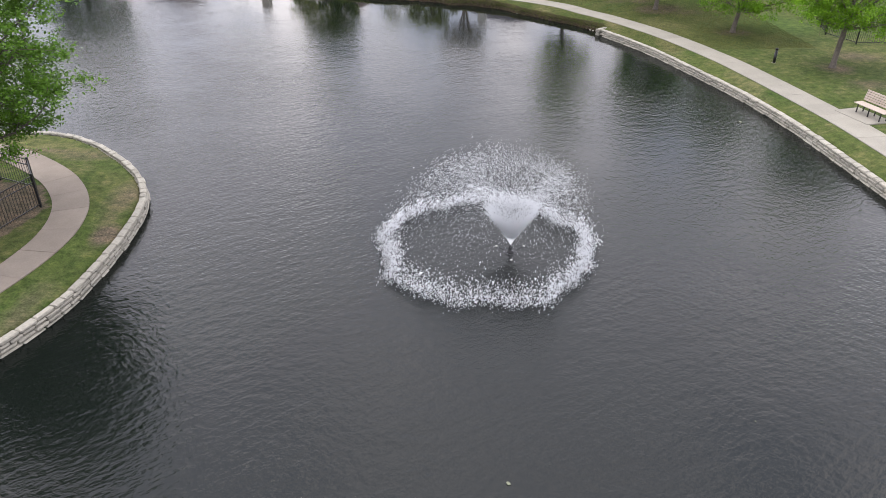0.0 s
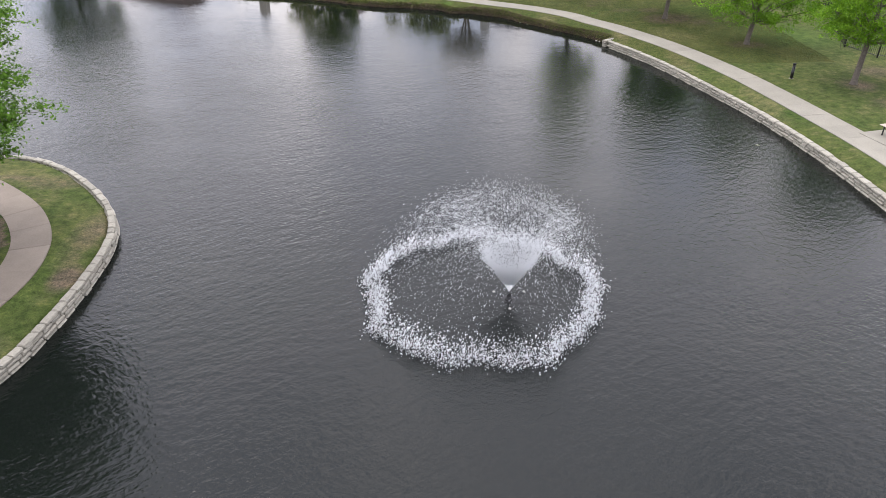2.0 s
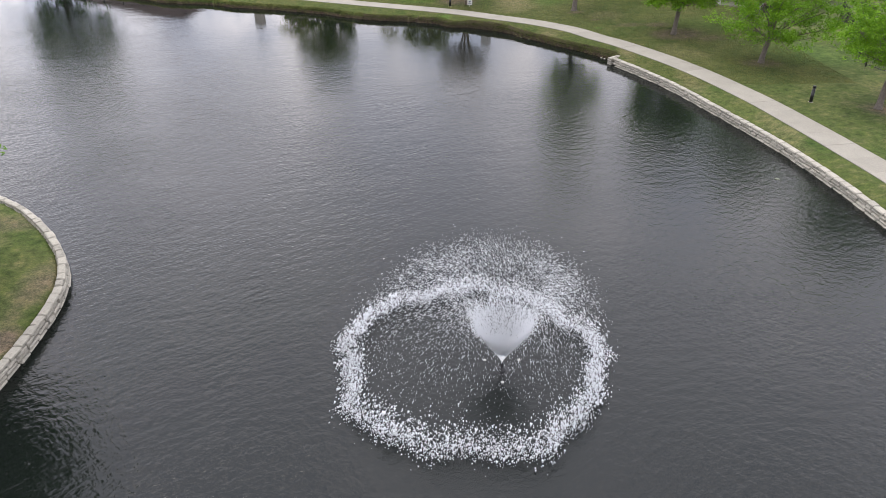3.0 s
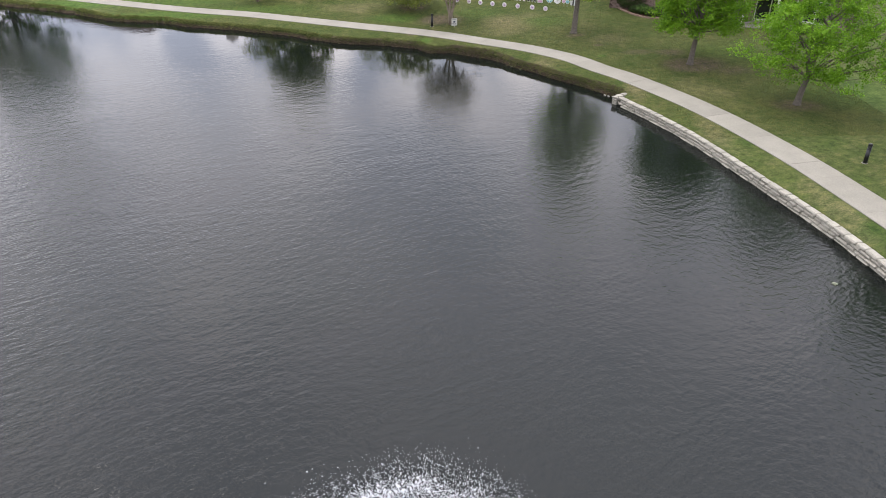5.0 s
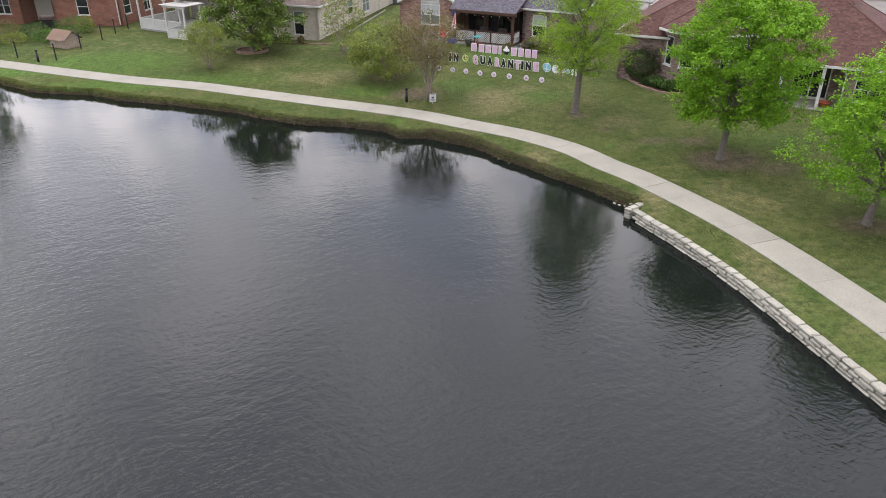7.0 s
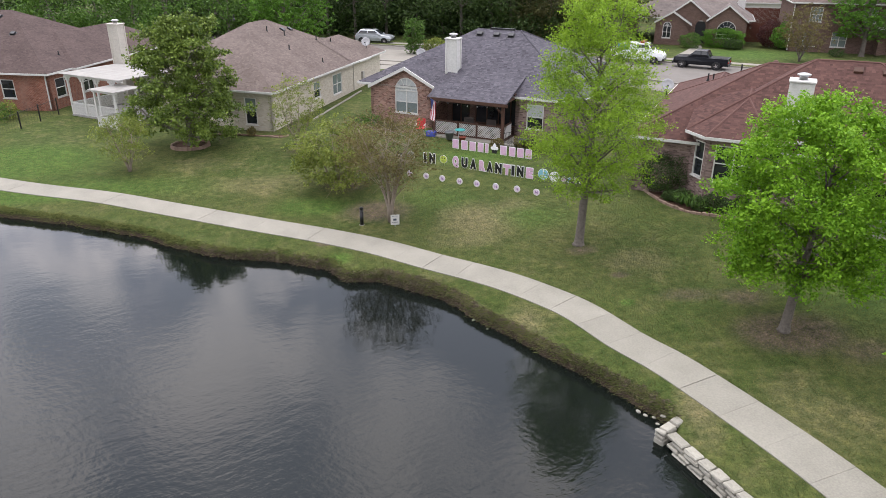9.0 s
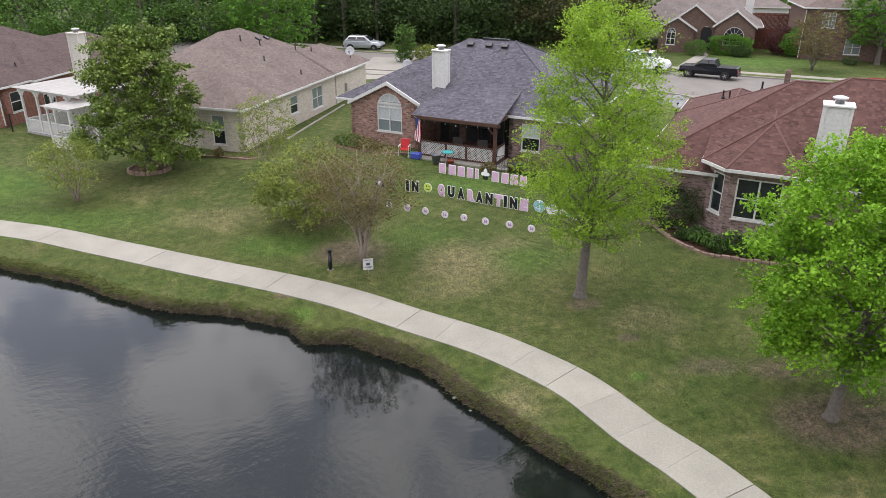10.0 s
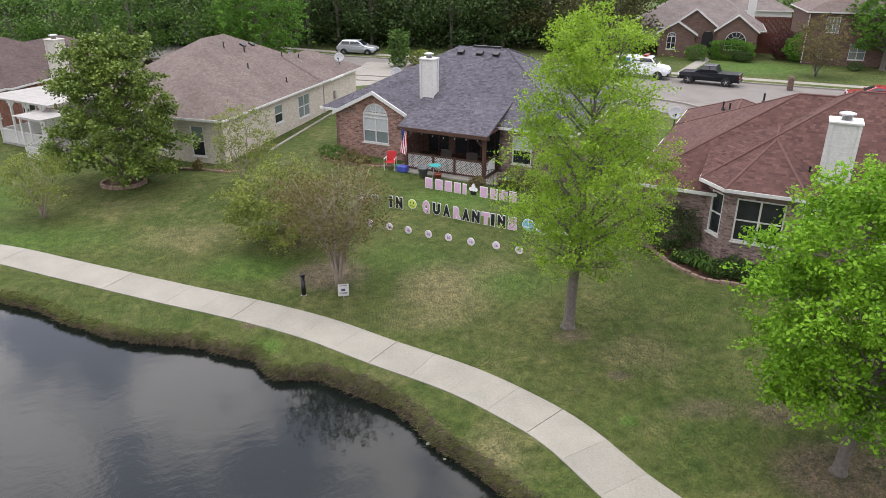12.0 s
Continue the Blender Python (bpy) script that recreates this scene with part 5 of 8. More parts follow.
def tree(x, y, height, radius, low, leaves, size, mat, label, bark=None, stems=1, shape=0.55, limbs=26, trunk=0.16, lean=(0.0, 0.0), top_thin=0.0, spread=0.5, split=None, name="tree", category="tree", group="", per=None, flat=0.4, cone=0.0, tuft=0.085, bunch=13):
    """A tree: trunk(s) with roots flare, limbs and twigs to points in an uneven crown, and leaves in clumps about them.
    low: the height where the crown begins; shape: the height of its widest part, as a share of the crown; cone: how far it tapers;
    tuft, bunch: the radius and the leaves of each tuft."""
    z = ground_at(x, y) - 0.05
    ob = thing(name, pose(x, y, z), label, category, group)
    bark = bark or BARK
    wood = bmesh.new()
    ends, split = [], split or low * 1.05
    lobes = rng.uniform(0.72, 1.15, 9)

    def reach(h, ang):
        t = np.clip((h - low) / (height - low), 0, 1)
        prof = np.where(t < shape, np.sqrt(np.clip(1 - ((shape - t) / (shape + 0.12)) ** 2, 0.02, 1)), (1 - cone) * np.sqrt(np.clip(1 - ((t - shape) / (1.02 - shape)) ** 2, 0.0, 1)) + cone * np.clip(1.03 - (t - shape) / (1.02 - shape), 0, 1))
        return radius * prof * np.interp((ang / (2 * math.pi)) % 1.0 * 9, np.arange(10), np.append(lobes, lobes[0]))

    tops = []
    for s in range(stems):
        a = 2 * math.pi * s / stems + rng.uniform(-0.3, 0.3)
        out = 0.0 if stems == 1 else 0.09
        sx, sy = out * math.cos(a), out * math.sin(a)
        if stems == 1:
            tip = (lean[0] * 1.6, lean[1] * 1.6, height * 0.86)
            fork = (lean[0] * 0.45, lean[1] * 0.45, split)
            pts = [(0, 0, 0), (0.005, 0, 0.1), (0.01, 0, 0.35), (lean[0] * 0.18, lean[1] * 0.18, split * 0.5), fork, ((fork[0] + tip[0]) / 2 + rng.normal() * 0.12, (fork[1] + tip[1]) / 2 + rng.normal() * 0.12, (split + height * 0.86) / 2), tip]
            tube(wood, pts, [trunk * 1.75, trunk * 1.3, trunk * 1.08, trunk * 0.97, trunk * 0.85, trunk * 0.42, 0.02], 10)
        else:
            out = radius * rng.uniform(0.5, 0.85)
            tip = (out * math.cos(a), out * math.sin(a), height * rng.uniform(0.7, 0.93))
            pts = [(sx * 0.5, sy * 0.5, 0), (sx * 1.1, sy * 1.1, low * 0.35), (tip[0] * 0.3, tip[1] * 0.3, low * 0.95), (tip[0] * 0.68, tip[1] * 0.68, (low + tip[2]) * 0.52), tip]
            tube(wood, pts, [trunk, trunk * 0.85, trunk * 0.6, trunk * 0.4, 0.012], 7)
        tops.append(pts)
    for i in range(limbs):
        pts = tops[i % len(tops)]
        h = low + (height - low) * ((i + 0.5) / limbs) ** 0.85 * 0.97
        ang = i * 2.399 + rng.uniform(-0.4, 0.4)
        r = float(reach(h, ang)) * rng.uniform(0.72, 1.0)
        start_h = max(split * (0.9 if stems == 1 else 0.5), h - r * 0.75 - rng.uniform(0, 0.5))
        hs = [p[2] for p in pts]
        sp = [float(np.interp(start_h, hs, [p[j] for p in pts])) for j in range(3)]
        end = (lean[0] + r * math.cos(ang), lean[1] + r * math.sin(ang), h)
        way = limb_points(sp, end, 0.08 * r, 0.1 * r)
        lr = max(0.02, trunk * 0.38 * (1 - 0.6 * (start_h / height)))
        tube(wood, way, [lr, lr * 0.75, lr * 0.5, lr * 0.32, 0.008], 5)
        ends.append(end)
        for k in range(4):
            t = rng.uniform(0.35, 0.95)
            b = np.array(way[min(int(t * 4), 3)]) * (1 - (t * 4 % 1)) + np.array(way[min(int(t * 4) + 1, 4)]) * (t * 4 % 1)
            e = b + rng.normal(size=3) * np.array([1, 1, 0.7]) * radius * 0.2
            tube(wood, [tuple(b), tuple((b + e) / 2 + rng.normal(size=3) * 0.05), tuple(e)], [lr * 0.32, lr * 0.2, 0.006], 4)
            ends.append(tuple(e))
    part("trunk", wood, bark, ob, "", True)
    ends = np.array(ends)
    # clumps: about the twig ends, and over the crown's outer part
    n_c = per or max(60, leaves // 45)
    ang, hh = rng.uniform(0, 2 * math.pi, n_c), low + (height - low) * rng.beta(1.5, 1.5 + top_thin, n_c)
    rr = reach(hh, ang) * np.sqrt(rng.uniform(0.25, 1.0, n_c))
    shell = np.stack([lean[0] + rr * np.cos(ang), lean[1] + rr * np.sin(ang), hh], 1)
    cent = np.vstack([ends, shell])
    share = rng.uniform(0.25, 1.6, len(cent))
    pick = rng.choice(len(cent), leaves // bunch, p=share / share.sum())
    cl = rng.uniform(0.55, 1.3, len(cent))[pick][:, None]
    heart = cent[pick] + rng.normal(size=(len(pick), 3)) * np.array([1, 1, 0.6]) * spread * 0.5 * cl
    heart = np.repeat(heart, bunch, 0)
    pos = heart + rng.normal(size=heart.shape) * np.array([1, 1, 0.7]) * tuft
    keep = pos[:, 2] > low * 0.88
    crown = new("crown", leaf_mesh("crown", pos[keep], size, mat, flat))
    crown.parent = ob
    return ob


MAPLE = "maple with bright green spring leaves on a mown lawn"
tree(9.5, -2.75, 10.4, 2.65, 2.5, 50000, 0.085, LEAF_SPRING, "tall upright tree with thin yellow-green leaves and grey trunk", shape=0.4, limbs=58, trunk=0.18, top_thin=0.2, spread=0.5, per=170, group="trees on the lawn", lean=(0.2, 0.15), cone=0.4, tuft=0.10, bunch=12)
tree(15.1, -9.85, 7.6, 3.05, 2.0, 66000, 0.108, LEAF_BRIGHT, MAPLE, shape=0.42, limbs=36, trunk=0.15, lean=(0.35, 0.1), spread=0.52, per=110, group="trees on the lawn", cone=0.15, tuft=0.10, bunch=16)
tree(18.35, -16.75, 7.0, 3.25, 1.5, 48000, 0.1, LEAF_BRIGHT, MAPLE, shape=0.4, limbs=30, trunk=0.15, lean=(0.45, 0.1), spread=0.55, per=80, group="trees on the lawn", tuft=0.10, bunch=16)
tree(20.9, -25.1, 7.0, 3.0, 2.3, 44000, 0.1, LEAF_BRIGHT, MAPLE, shape=0.4, limbs=30, trunk=0.15, lean=(0.35, 0.1), spread=0.55, per=80, group="trees on the lawn", tuft=0.10, bunch=16)
tree(-11.9, 12.6, 8.0, 3.7, 0.7, 34000, 0.17, LEAF_MAGNOLIA, "dense magnolia with glossy dark leaves in a stone ring", shape=0.3, limbs=44, trunk=0.2, spread=0.46, per=50, split=0.9, flat=0.3, cone=0.4, tuft=0.16, bunch=17)
tree(-13.85, 7.9, 3.1, 1.5, 0.9, 5200, 0.085, LEAF_OLIVE, "small crape myrtle with thin olive leaves", BARK_PALE, 6, 0.6, 18, 0.05, spread=0.5, bunch=9)
tree(-4.95, 11.3, 4.3, 1.7, 1.0, 4600, 0.095, LEAF_OLIVE, "thin small tree with sparse yellow-green leaves", BARK_PALE, 4, 0.55, 24, 0.055, spread=0.45, bunch=9)
tree(-1.6, 4.7, 3.4, 2.25, 0.5, 13000, 0.12, LEAF_OLIVE, "rounded yellow-green shrub tree", BARK_PALE, 4, 0.45, 30, 0.06, spread=0.5, per=60, bunch=12, tuft=0.1)
tree(1.3, 0.25, 5.0, 2.15, 2.2, 11000, 0.085, LEAF_RUST, "crape myrtle with bare pale stems and sparse rusty leaves", BARK_PALE, 7, 0.6, 44, 0.075, spread=0.55, bunch=8, tuft=0.1)


# ---- fountain ----
def spray_material(name, through):
    m, n, l, b = material(name, 0.35, 0, 0.4)
    b.inputs["Base Color"].default_value = (0.86, 0.88, 0.9, 1)
    tr = n.new("ShaderNodeBsdfTranslucent")
    tr.inputs["Color"].default_value = (0.93, 0.94, 0.95, 1)
    ms = n.new("ShaderNodeMixShader")
    ms.inputs[0].default_value = through
    l.new(b.outputs[0], ms.inputs[1])
    l.new(tr.outputs[0], ms.inputs[2])
    l.new(ms.outputs[0], n["Material Output"].inputs["Surface"])
    return m


SPRAY, FOAM = spray_material("white_spray", 0.5), spray_material("white_foam", 0.85)
FOUNTAIN = (0.0, -44.35)
fountain = thing("fountain", pose(FOUNTAIN[0], FOUNTAIN[1], WATER), "floating pond fountain throwing a white ring of spray", "fountain")
bm = bmesh.new()
lathe(bm, [(0.13, -0.1), (0.13, 0.03), (0.1, 0.06), (0.07, 0.07), (0.065, 0.2), (0.05, 0.25), (0.04, 0.28)], 16)
part("nozzle", bm, BLACK, fountain, "black nozzle head", True)
bm = bmesh.new()
lathe(bm, [(0.12, -0.08), (0.22, -0.05), (0.22, 0.005), (0.19, 0.012), (0.12, 0.012)], 20)
part("float_ring", bm, BLACK, fountain, "", True)
for ax, ay in ((-0.42, 0.42), (0.52, 0.4), (-0.02, -0.5)):
    bm = bmesh.new()
    lathe(bm, [(0.02, -0.02), (0.045, 0.0), (0.045, 0.02), (0.03, 0.035), (0.01, 0.04)], 12, (ax, ay, 0))
    part("lamp", bm, WHITE, fountain, "round white lamp on a float", True)
    part("arm", bars(((0, 0, 0.0), (ax, ay, 0.0), 0.016)), BLACK, fountain)


bm = bmesh.new()
sheet = []
for i in range(10):
    t = 0.004 + 0.085 * i / 9
    sheet.append([bm.verts.new((3.42 * 1.2 * t * (1 + 0.03 * math.sin(7 * a + i) + 0.05 * (i / 9) * math.sin(23 * a + 2 * i)) * math.cos(a), 3.42 * 1.2 * t * (1 + 0.03 * math.sin(7 * a + i)) * math.sin(a), 0.27 + 8.2 * t * (1 - t) * (1 + 0.04 * (i / 9) * math.sin(31 * a)))) for a in np.linspace(0, 2 * math.pi, 49)[:-1]])
for p, q in zip(sheet, sheet[1:]):
    for i in range(48):
        bm.faces.new((p[i], p[(i + 1) % 48], q[(i + 1) % 48], q[i]))
part("water_sheet", bm, FOAM, fountain, "white cone of rising water", True)


def droplets(n, size, place, speed, stretch):
    """Small four-sided drops at the places, drawn out along their flight."""
    d = speed / (np.linalg.norm(speed, axis=1)[:, None] + 1e-9)
    e = np.cross(d, rng.normal(size=(n, 3)))
    e /= np.linalg.norm(e, axis=1)[:, None]
    g = np.cross(d, e)
    s = (size * rng.lognormal(0, 0.45, n))[:, None]
    v = np.stack([place + d * s * stretch, place - d * s * 0.4 * stretch + e * s * 0.9, place - d * s * 0.4 * stretch - e * s * 0.45 + g * s * 0.8, place - d * s * 0.4 * stretch - e * s * 0.45 - g * s * 0.8], 1).reshape(-1, 3)
    k = np.arange(n)[:, None] * 4
    f = np.concatenate([k + np.array(t) for t in ((0, 1, 2), (0, 2, 3), (0, 3, 1), (1, 3, 2))], 1).reshape(-1, 3)
    return raw_mesh("spray", v, f, SPRAY)


def throw(t, ang, r, h):
    """Where a drop is at share t of its flight; the light wind carries the ring a little."""
    return np.stack([r * t * np.cos(ang) - 0.85 * t * t, r * t * np.sin(ang) + 0.3 * t * t, 0.28 + 4 * h * t * (1 - t) - 0.28 * t], 1)


def flight(n, t, size, dev, stretch, wide=1.0, lift=1.0):
    ang = rng.uniform(0, 2 * math.pi, n)
    lobe = 1 + 0.035 * np.sin(5 * ang + 1) + 0.025 * np.sin(9 * ang) + 0.02 * np.sin(17 * ang + 2)
    r, h = 3.5 * wide * lobe * (1 + rng.normal(size=n) * dev), 2.6 * lift * (1 + rng.normal(size=n) * dev * 1.2)
    at = throw(t, ang, r, h)
    return droplets(n, size, at, throw(t + 0.01, ang, r, h) - at, stretch)


for name, mesh, label in (
        ("jet", flight(22000, 0.05 + 0.17 * rng.beta(1.0, 1.3, 22000), 0.0085, 0.05, 2.4, 1.15, 0.85), "dense cone of white water"),
        ("falling_spray", flight(28000, 0.14 + 0.82 * rng.beta(1.3, 1.7, 28000), 0.0045, 0.085, 4.2), "thin veil of falling drops"),
        ("splash_ring", flight(19000, 1 - np.abs(rng.normal(size=19000)) * 0.035, 0.013, 0.048, 1.5), "white ring of splashing water")):
    ob = new(name, mesh)
    ob.parent = fountain
    tagged(ob, label, kind="stuff")


# ---- street and the far side ----
STREET = [(-60.6, 72.7), (-38.6, 66.7), (-20.6, 59.7), (-6.6, 53), (8.2, 48.4), (20.3, 42.9), (31.3, 37.5), (42.3, 32.5), (60.2, 25.5), (89.4, 14.7)]


def strip(name, line, half, top, mat, label, category, step=1.5, thick=0.2):
    """A band of paving of one mesh along a line."""
    c = spline(line, step)
    t = np.gradient(c, axis=0)
    t /= np.linalg.norm(t, axis=1)[:, None]
    n = np.stack([-t[:, 1], t[:, 0]], 1)
    bm = bmesh.new()
    rows = [[bm.verts.new((p[0] + s * half * q[0], p[1] + s * half * q[1], z)) for s, z in ((-1, top - thick), (-1, top), (1, top), (1, top - thick))] for p, q in zip(c, n)]
    for a, b in zip(rows, rows[1:]):
        for i in range(4):
            bm.faces.new((a[i], a[(i + 1) % 4], b[(i + 1) % 4], b[i]))
    return solid(name, bm, mat, pose(0, 0, 0), label, category, kind="structure")


def beside(line, off, step=2.0):
    c = spline(line, step)
    t = np.gradient(c, axis=0)
    t /= np.linalg.norm(t, axis=1)[:, None]
    return [tuple(p) for p in c + off * np.stack([-t[:, 1], t[:, 0]], 1)]


strip("road", STREET, 5.6, 0.57, ROAD, "light concrete residential street", "road")
strip("road_2", [(23.5, 35.8), (28, 32), (35, 28), (47, 23)], 5.2, 0.562, ROAD, "light concrete turning bay of the street", "road")
KERB = surface("kerb_concrete", (0.20, 0.185, 0.158), (0.27, 0.25, 0.215), 1.0, 0.9)
strip("kerb_1", beside(STREET, 5.7), 0.09, 0.70, KERB, "concrete kerb along the street", "kerb")
strip("kerb_2", [q for q in beside(STREET, -5.7) if q[0] < 22.5] + [(24.6, 33.2), (25.6, 31.0)], 0.09, 0.70, KERB, "concrete kerb along the street", "kerb")
strip("verge", beside(STREET, 6.37), 0.57, 0.695, LAWN, "narrow grass verge beside the street", "grass")
strip("pavement_1", beside(STREET, 7.6), 0.65, 0.69, KERB, "concrete pavement across the street", "pavement")
strip("pavement_2", [q for q in beside(STREET, -7.6) if q[0] < 21], 0.65, 0.69, KERB, "concrete pavement behind the houses", "pavement")
strip("driveway_1", [(-0.6, 54.0), (-1.8, 46.0), (-3.0, 38.0), (-4.5, 34.5)], 2.4, 0.62, KERB, "concrete driveway between two houses", "driveway")
strip("front_walk", [(28.9, 47.7), (30.2, 50.2), (31.7, 52.9), (34.4, 57.6), (34.9, 59.6)], 0.6, 0.585, KERB, "concrete front walk to a dark door", "path")


# ---- hedges, shrubs ----
def shrub(x, y, rx, ry, h, n, size, mat, label, name="shrub", category="shrub", z=None, boxy=0.0):
    """A bush: a few stems and a body of leaves with an uneven outline."""
    z = ground_at(x, y) if z is None else z
    ob = thing(name, pose(x, y, z - 0.03, 0, 0, math.degrees(rng.uniform(-0.4, 0.4)) if not boxy else -26), label, category)
    for i in range(5):
        a = i * 1.26
        wood = bmesh.new()
        tube(wood, [(0.05 * math.cos(a), 0.05 * math.sin(a), 0), (rx * 0.3 * math.cos(a), ry * 0.3 * math.sin(a), h * 0.4), (rx * 0.6 * math.cos(a), ry * 0.6 * math.sin(a), h * 0.8)], [0.03, 0.02, 0.006], 5)
        part("stem", wood, BARK, ob)
    v = rng.normal(size=(n, 3))
    v /= np.linalg.norm(v, axis=1)[:, None]
    if boxy:
        v = v / np.maximum(np.abs(v).max(axis=1)[:, None], 1e-6) * boxy + v * (1 - boxy)
    r = rng.uniform(0.72, 1.04, n)[:, None] * (1 + 0.10 * np.sin(5 * v[:, :1] + 3 * v[:, 1:2]) + 0.08 * np.sin(9 * v[:, 2:3] + 4 * v[:, :1]))
    p = v * r * np.array([rx, ry, h * 0.52]) + np.array([0, 0, h * 0.52])
    p = p[p[:, 2] > 0.02]
    cr = new("foliage", leaf_mesh("foliage", p, size, mat, 0.2))
    cr.parent = ob
    return ob


# ---- woods beyond the street ----
def woods(name, spots, mat, label, leaves, size):
    """A stand of far trees, none of which can be told apart: trunks and crowns."""
    ob = tagged(new(name), label, "woods", kind="stuff")
    wood, cent = bmesh.new(), []
    for x, y, h, r in spots:
        tube(wood, [(x, y, 0.4), (x + rng.normal() * 0.2, y, h * 0.4), (x + rng.normal() * 0.4, y, h * 0.8)], [0.22, 0.16, 0.05], 6)
        for k in range(34):
            v = rng.normal(size=3)
            v /= np.linalg.norm(v)
            c = np.array([x, y, h * 0.5]) + v * np.array([r, r, h * 0.5]) * rng.uniform(0.55, 1.0)
            cent.append((c, r * 0.30))
            if k % 5 == 0:
                tube(wood, [(x, y, h * 0.35), tuple((c + np.array([x, y, h * 0.4])) / 2), tuple(c)], [0.08, 0.05, 0.01], 4)
    part("trunks", wood, BARK, ob)
    c = np.array([q for q, _ in cent])
    s = np.array([q for _, q in cent])
    pick = rng.integers(0, len(c), leaves)
    pos = c[pick] + rng.normal(size=(leaves, 3)) * s[pick][:, None] * np.array([1, 1, 0.6]) * 0.62
    pos = pos[pos[:, 2] > 0.5]
    cr = new("crowns", leaf_mesh("crowns", pos, size, mat, 0.35))
    cr.parent = ob
    return ob


def row(x0, y0, x1, y1, n, h, r):
    return [(x0 + (x1 - x0) * (i + rng.uniform(-0.3, 0.3)) / max(n - 1, 1), y0 + (y1 - y0) * i / max(n - 1, 1) + rng.normal() * 1.6, h * rng.uniform(0.85, 1.2), r * rng.uniform(0.85, 1.2)) for i in range(n)]


woods("trees_behind", row(-100, 96, 26, 74, 22, 14, 5.2) + row(-95, 82, -30, 70, 12, 11, 4.6), LEAF_WOOD_DARK, "dark dense trees beyond the street", 60000, 0.5)
woods("trees_behind", row(-30, 69, 14, 66, 11, 12, 4.4), LEAF_WOOD_DARK, "dark overhanging trees beyond the street", 46000, 0.36)
woods("trees_behind", row(-34, 73, 20, 70, 18, 5.5, 3.0) + row(-32, 77, 18, 74, 14, 9, 4.0), LEAF_WOOD_DARK, "dark undergrowth between the far trees", 36000, 0.5)
woods("trees_behind", row(-46, 60, -16, 52, 7, 9.0, 4.0), LEAF_WOOD, "green trees along the street behind the houses", 30000, 0.3)
woods("trees_behind", row(15, 68, 26, 62, 4, 11.5, 4.2), LEAF_WOOD_BROWN, "olive-brown trees beyond the street", 20000, 0.32)
woods("trees_behind", row(60, 100, 120, 80, 9, 14, 6) + row(30, 96, 60, 92, 6, 13, 5.5), LEAF_WOOD, "far trees behind the houses", 20000, 0.6)
tree(-39.5, 18.5, 11.0, 4.6, 2.0, 24000, 0.2, LEAF_WOOD, "large dark green tree in a back yard", limbs=40, trunk=0.25, spread=0.8, tuft=0.16)
tree(-13.0, 49.0, 9.5, 4.6, 1.6, 26000, 0.2, LEAF_HEDGE, "broad bright green tree beside the street", limbs=30, trunk=0.25, spread=0.9)
tree(50.6, 51.0, 9.5, 4.2, 2.0, 22000, 0.2, LEAF_HEDGE, "full green tree in front of a brown brick house", limbs=30, trunk=0.25, spread=0.9)
tree(0.6, 51.0, 4.0, 1.15, 0.3, 5200, 0.15, LEAF_WOOD, "narrow young green tree beside the street", limbs=20, trunk=0.06, spread=0.5)
tree(41.8, 47.0, 5.6, 2.6, 1.3, 7500, 0.14, LEAF_RUST, "open small tree with reddish stems on a front lawn", stems=4, limbs=22, trunk=0.08, spread=0.7)
shrub(2.9, 52.5, 1.3, 0.9, 1.7, 1500, 0.18, LEAF_OLIVE, "yellow-green shrub beside the street")
shrub(33.4, 57.2, 1.3, 1.1, 1.7, 3000, 0.12, LEAF_WOOD, "trimmed round green shrub")
shrub(37.5, 57.6, 2.3, 1.0, 2.1, 9000, 0.13, LEAF_HEDGE, "trimmed box hedge by a front door", "hedge", "hedge", None, 0.6)
shrub(38.2, 56.2, 1.1, 0.9, 1.2, 2600, 0.12, LEAF_WOOD_DARK, "low dark green round shrub")
shrub(44.5, 56.6, 1.8, 1.6, 2.9, 6000, 0.15, LEAF_HEDGE, "rounded bright green shrub")
shrub(43.3, 58.2, 1.6, 1.4, 3.0, 5000, 0.15, LEAF_RED, "rounded dark red shrub")
shrub(47.5, 50.5, 0.9, 0.8, 0.9, 800, 0.13, LEAF_WOOD_DARK, "low dark shrub by a brick wall")


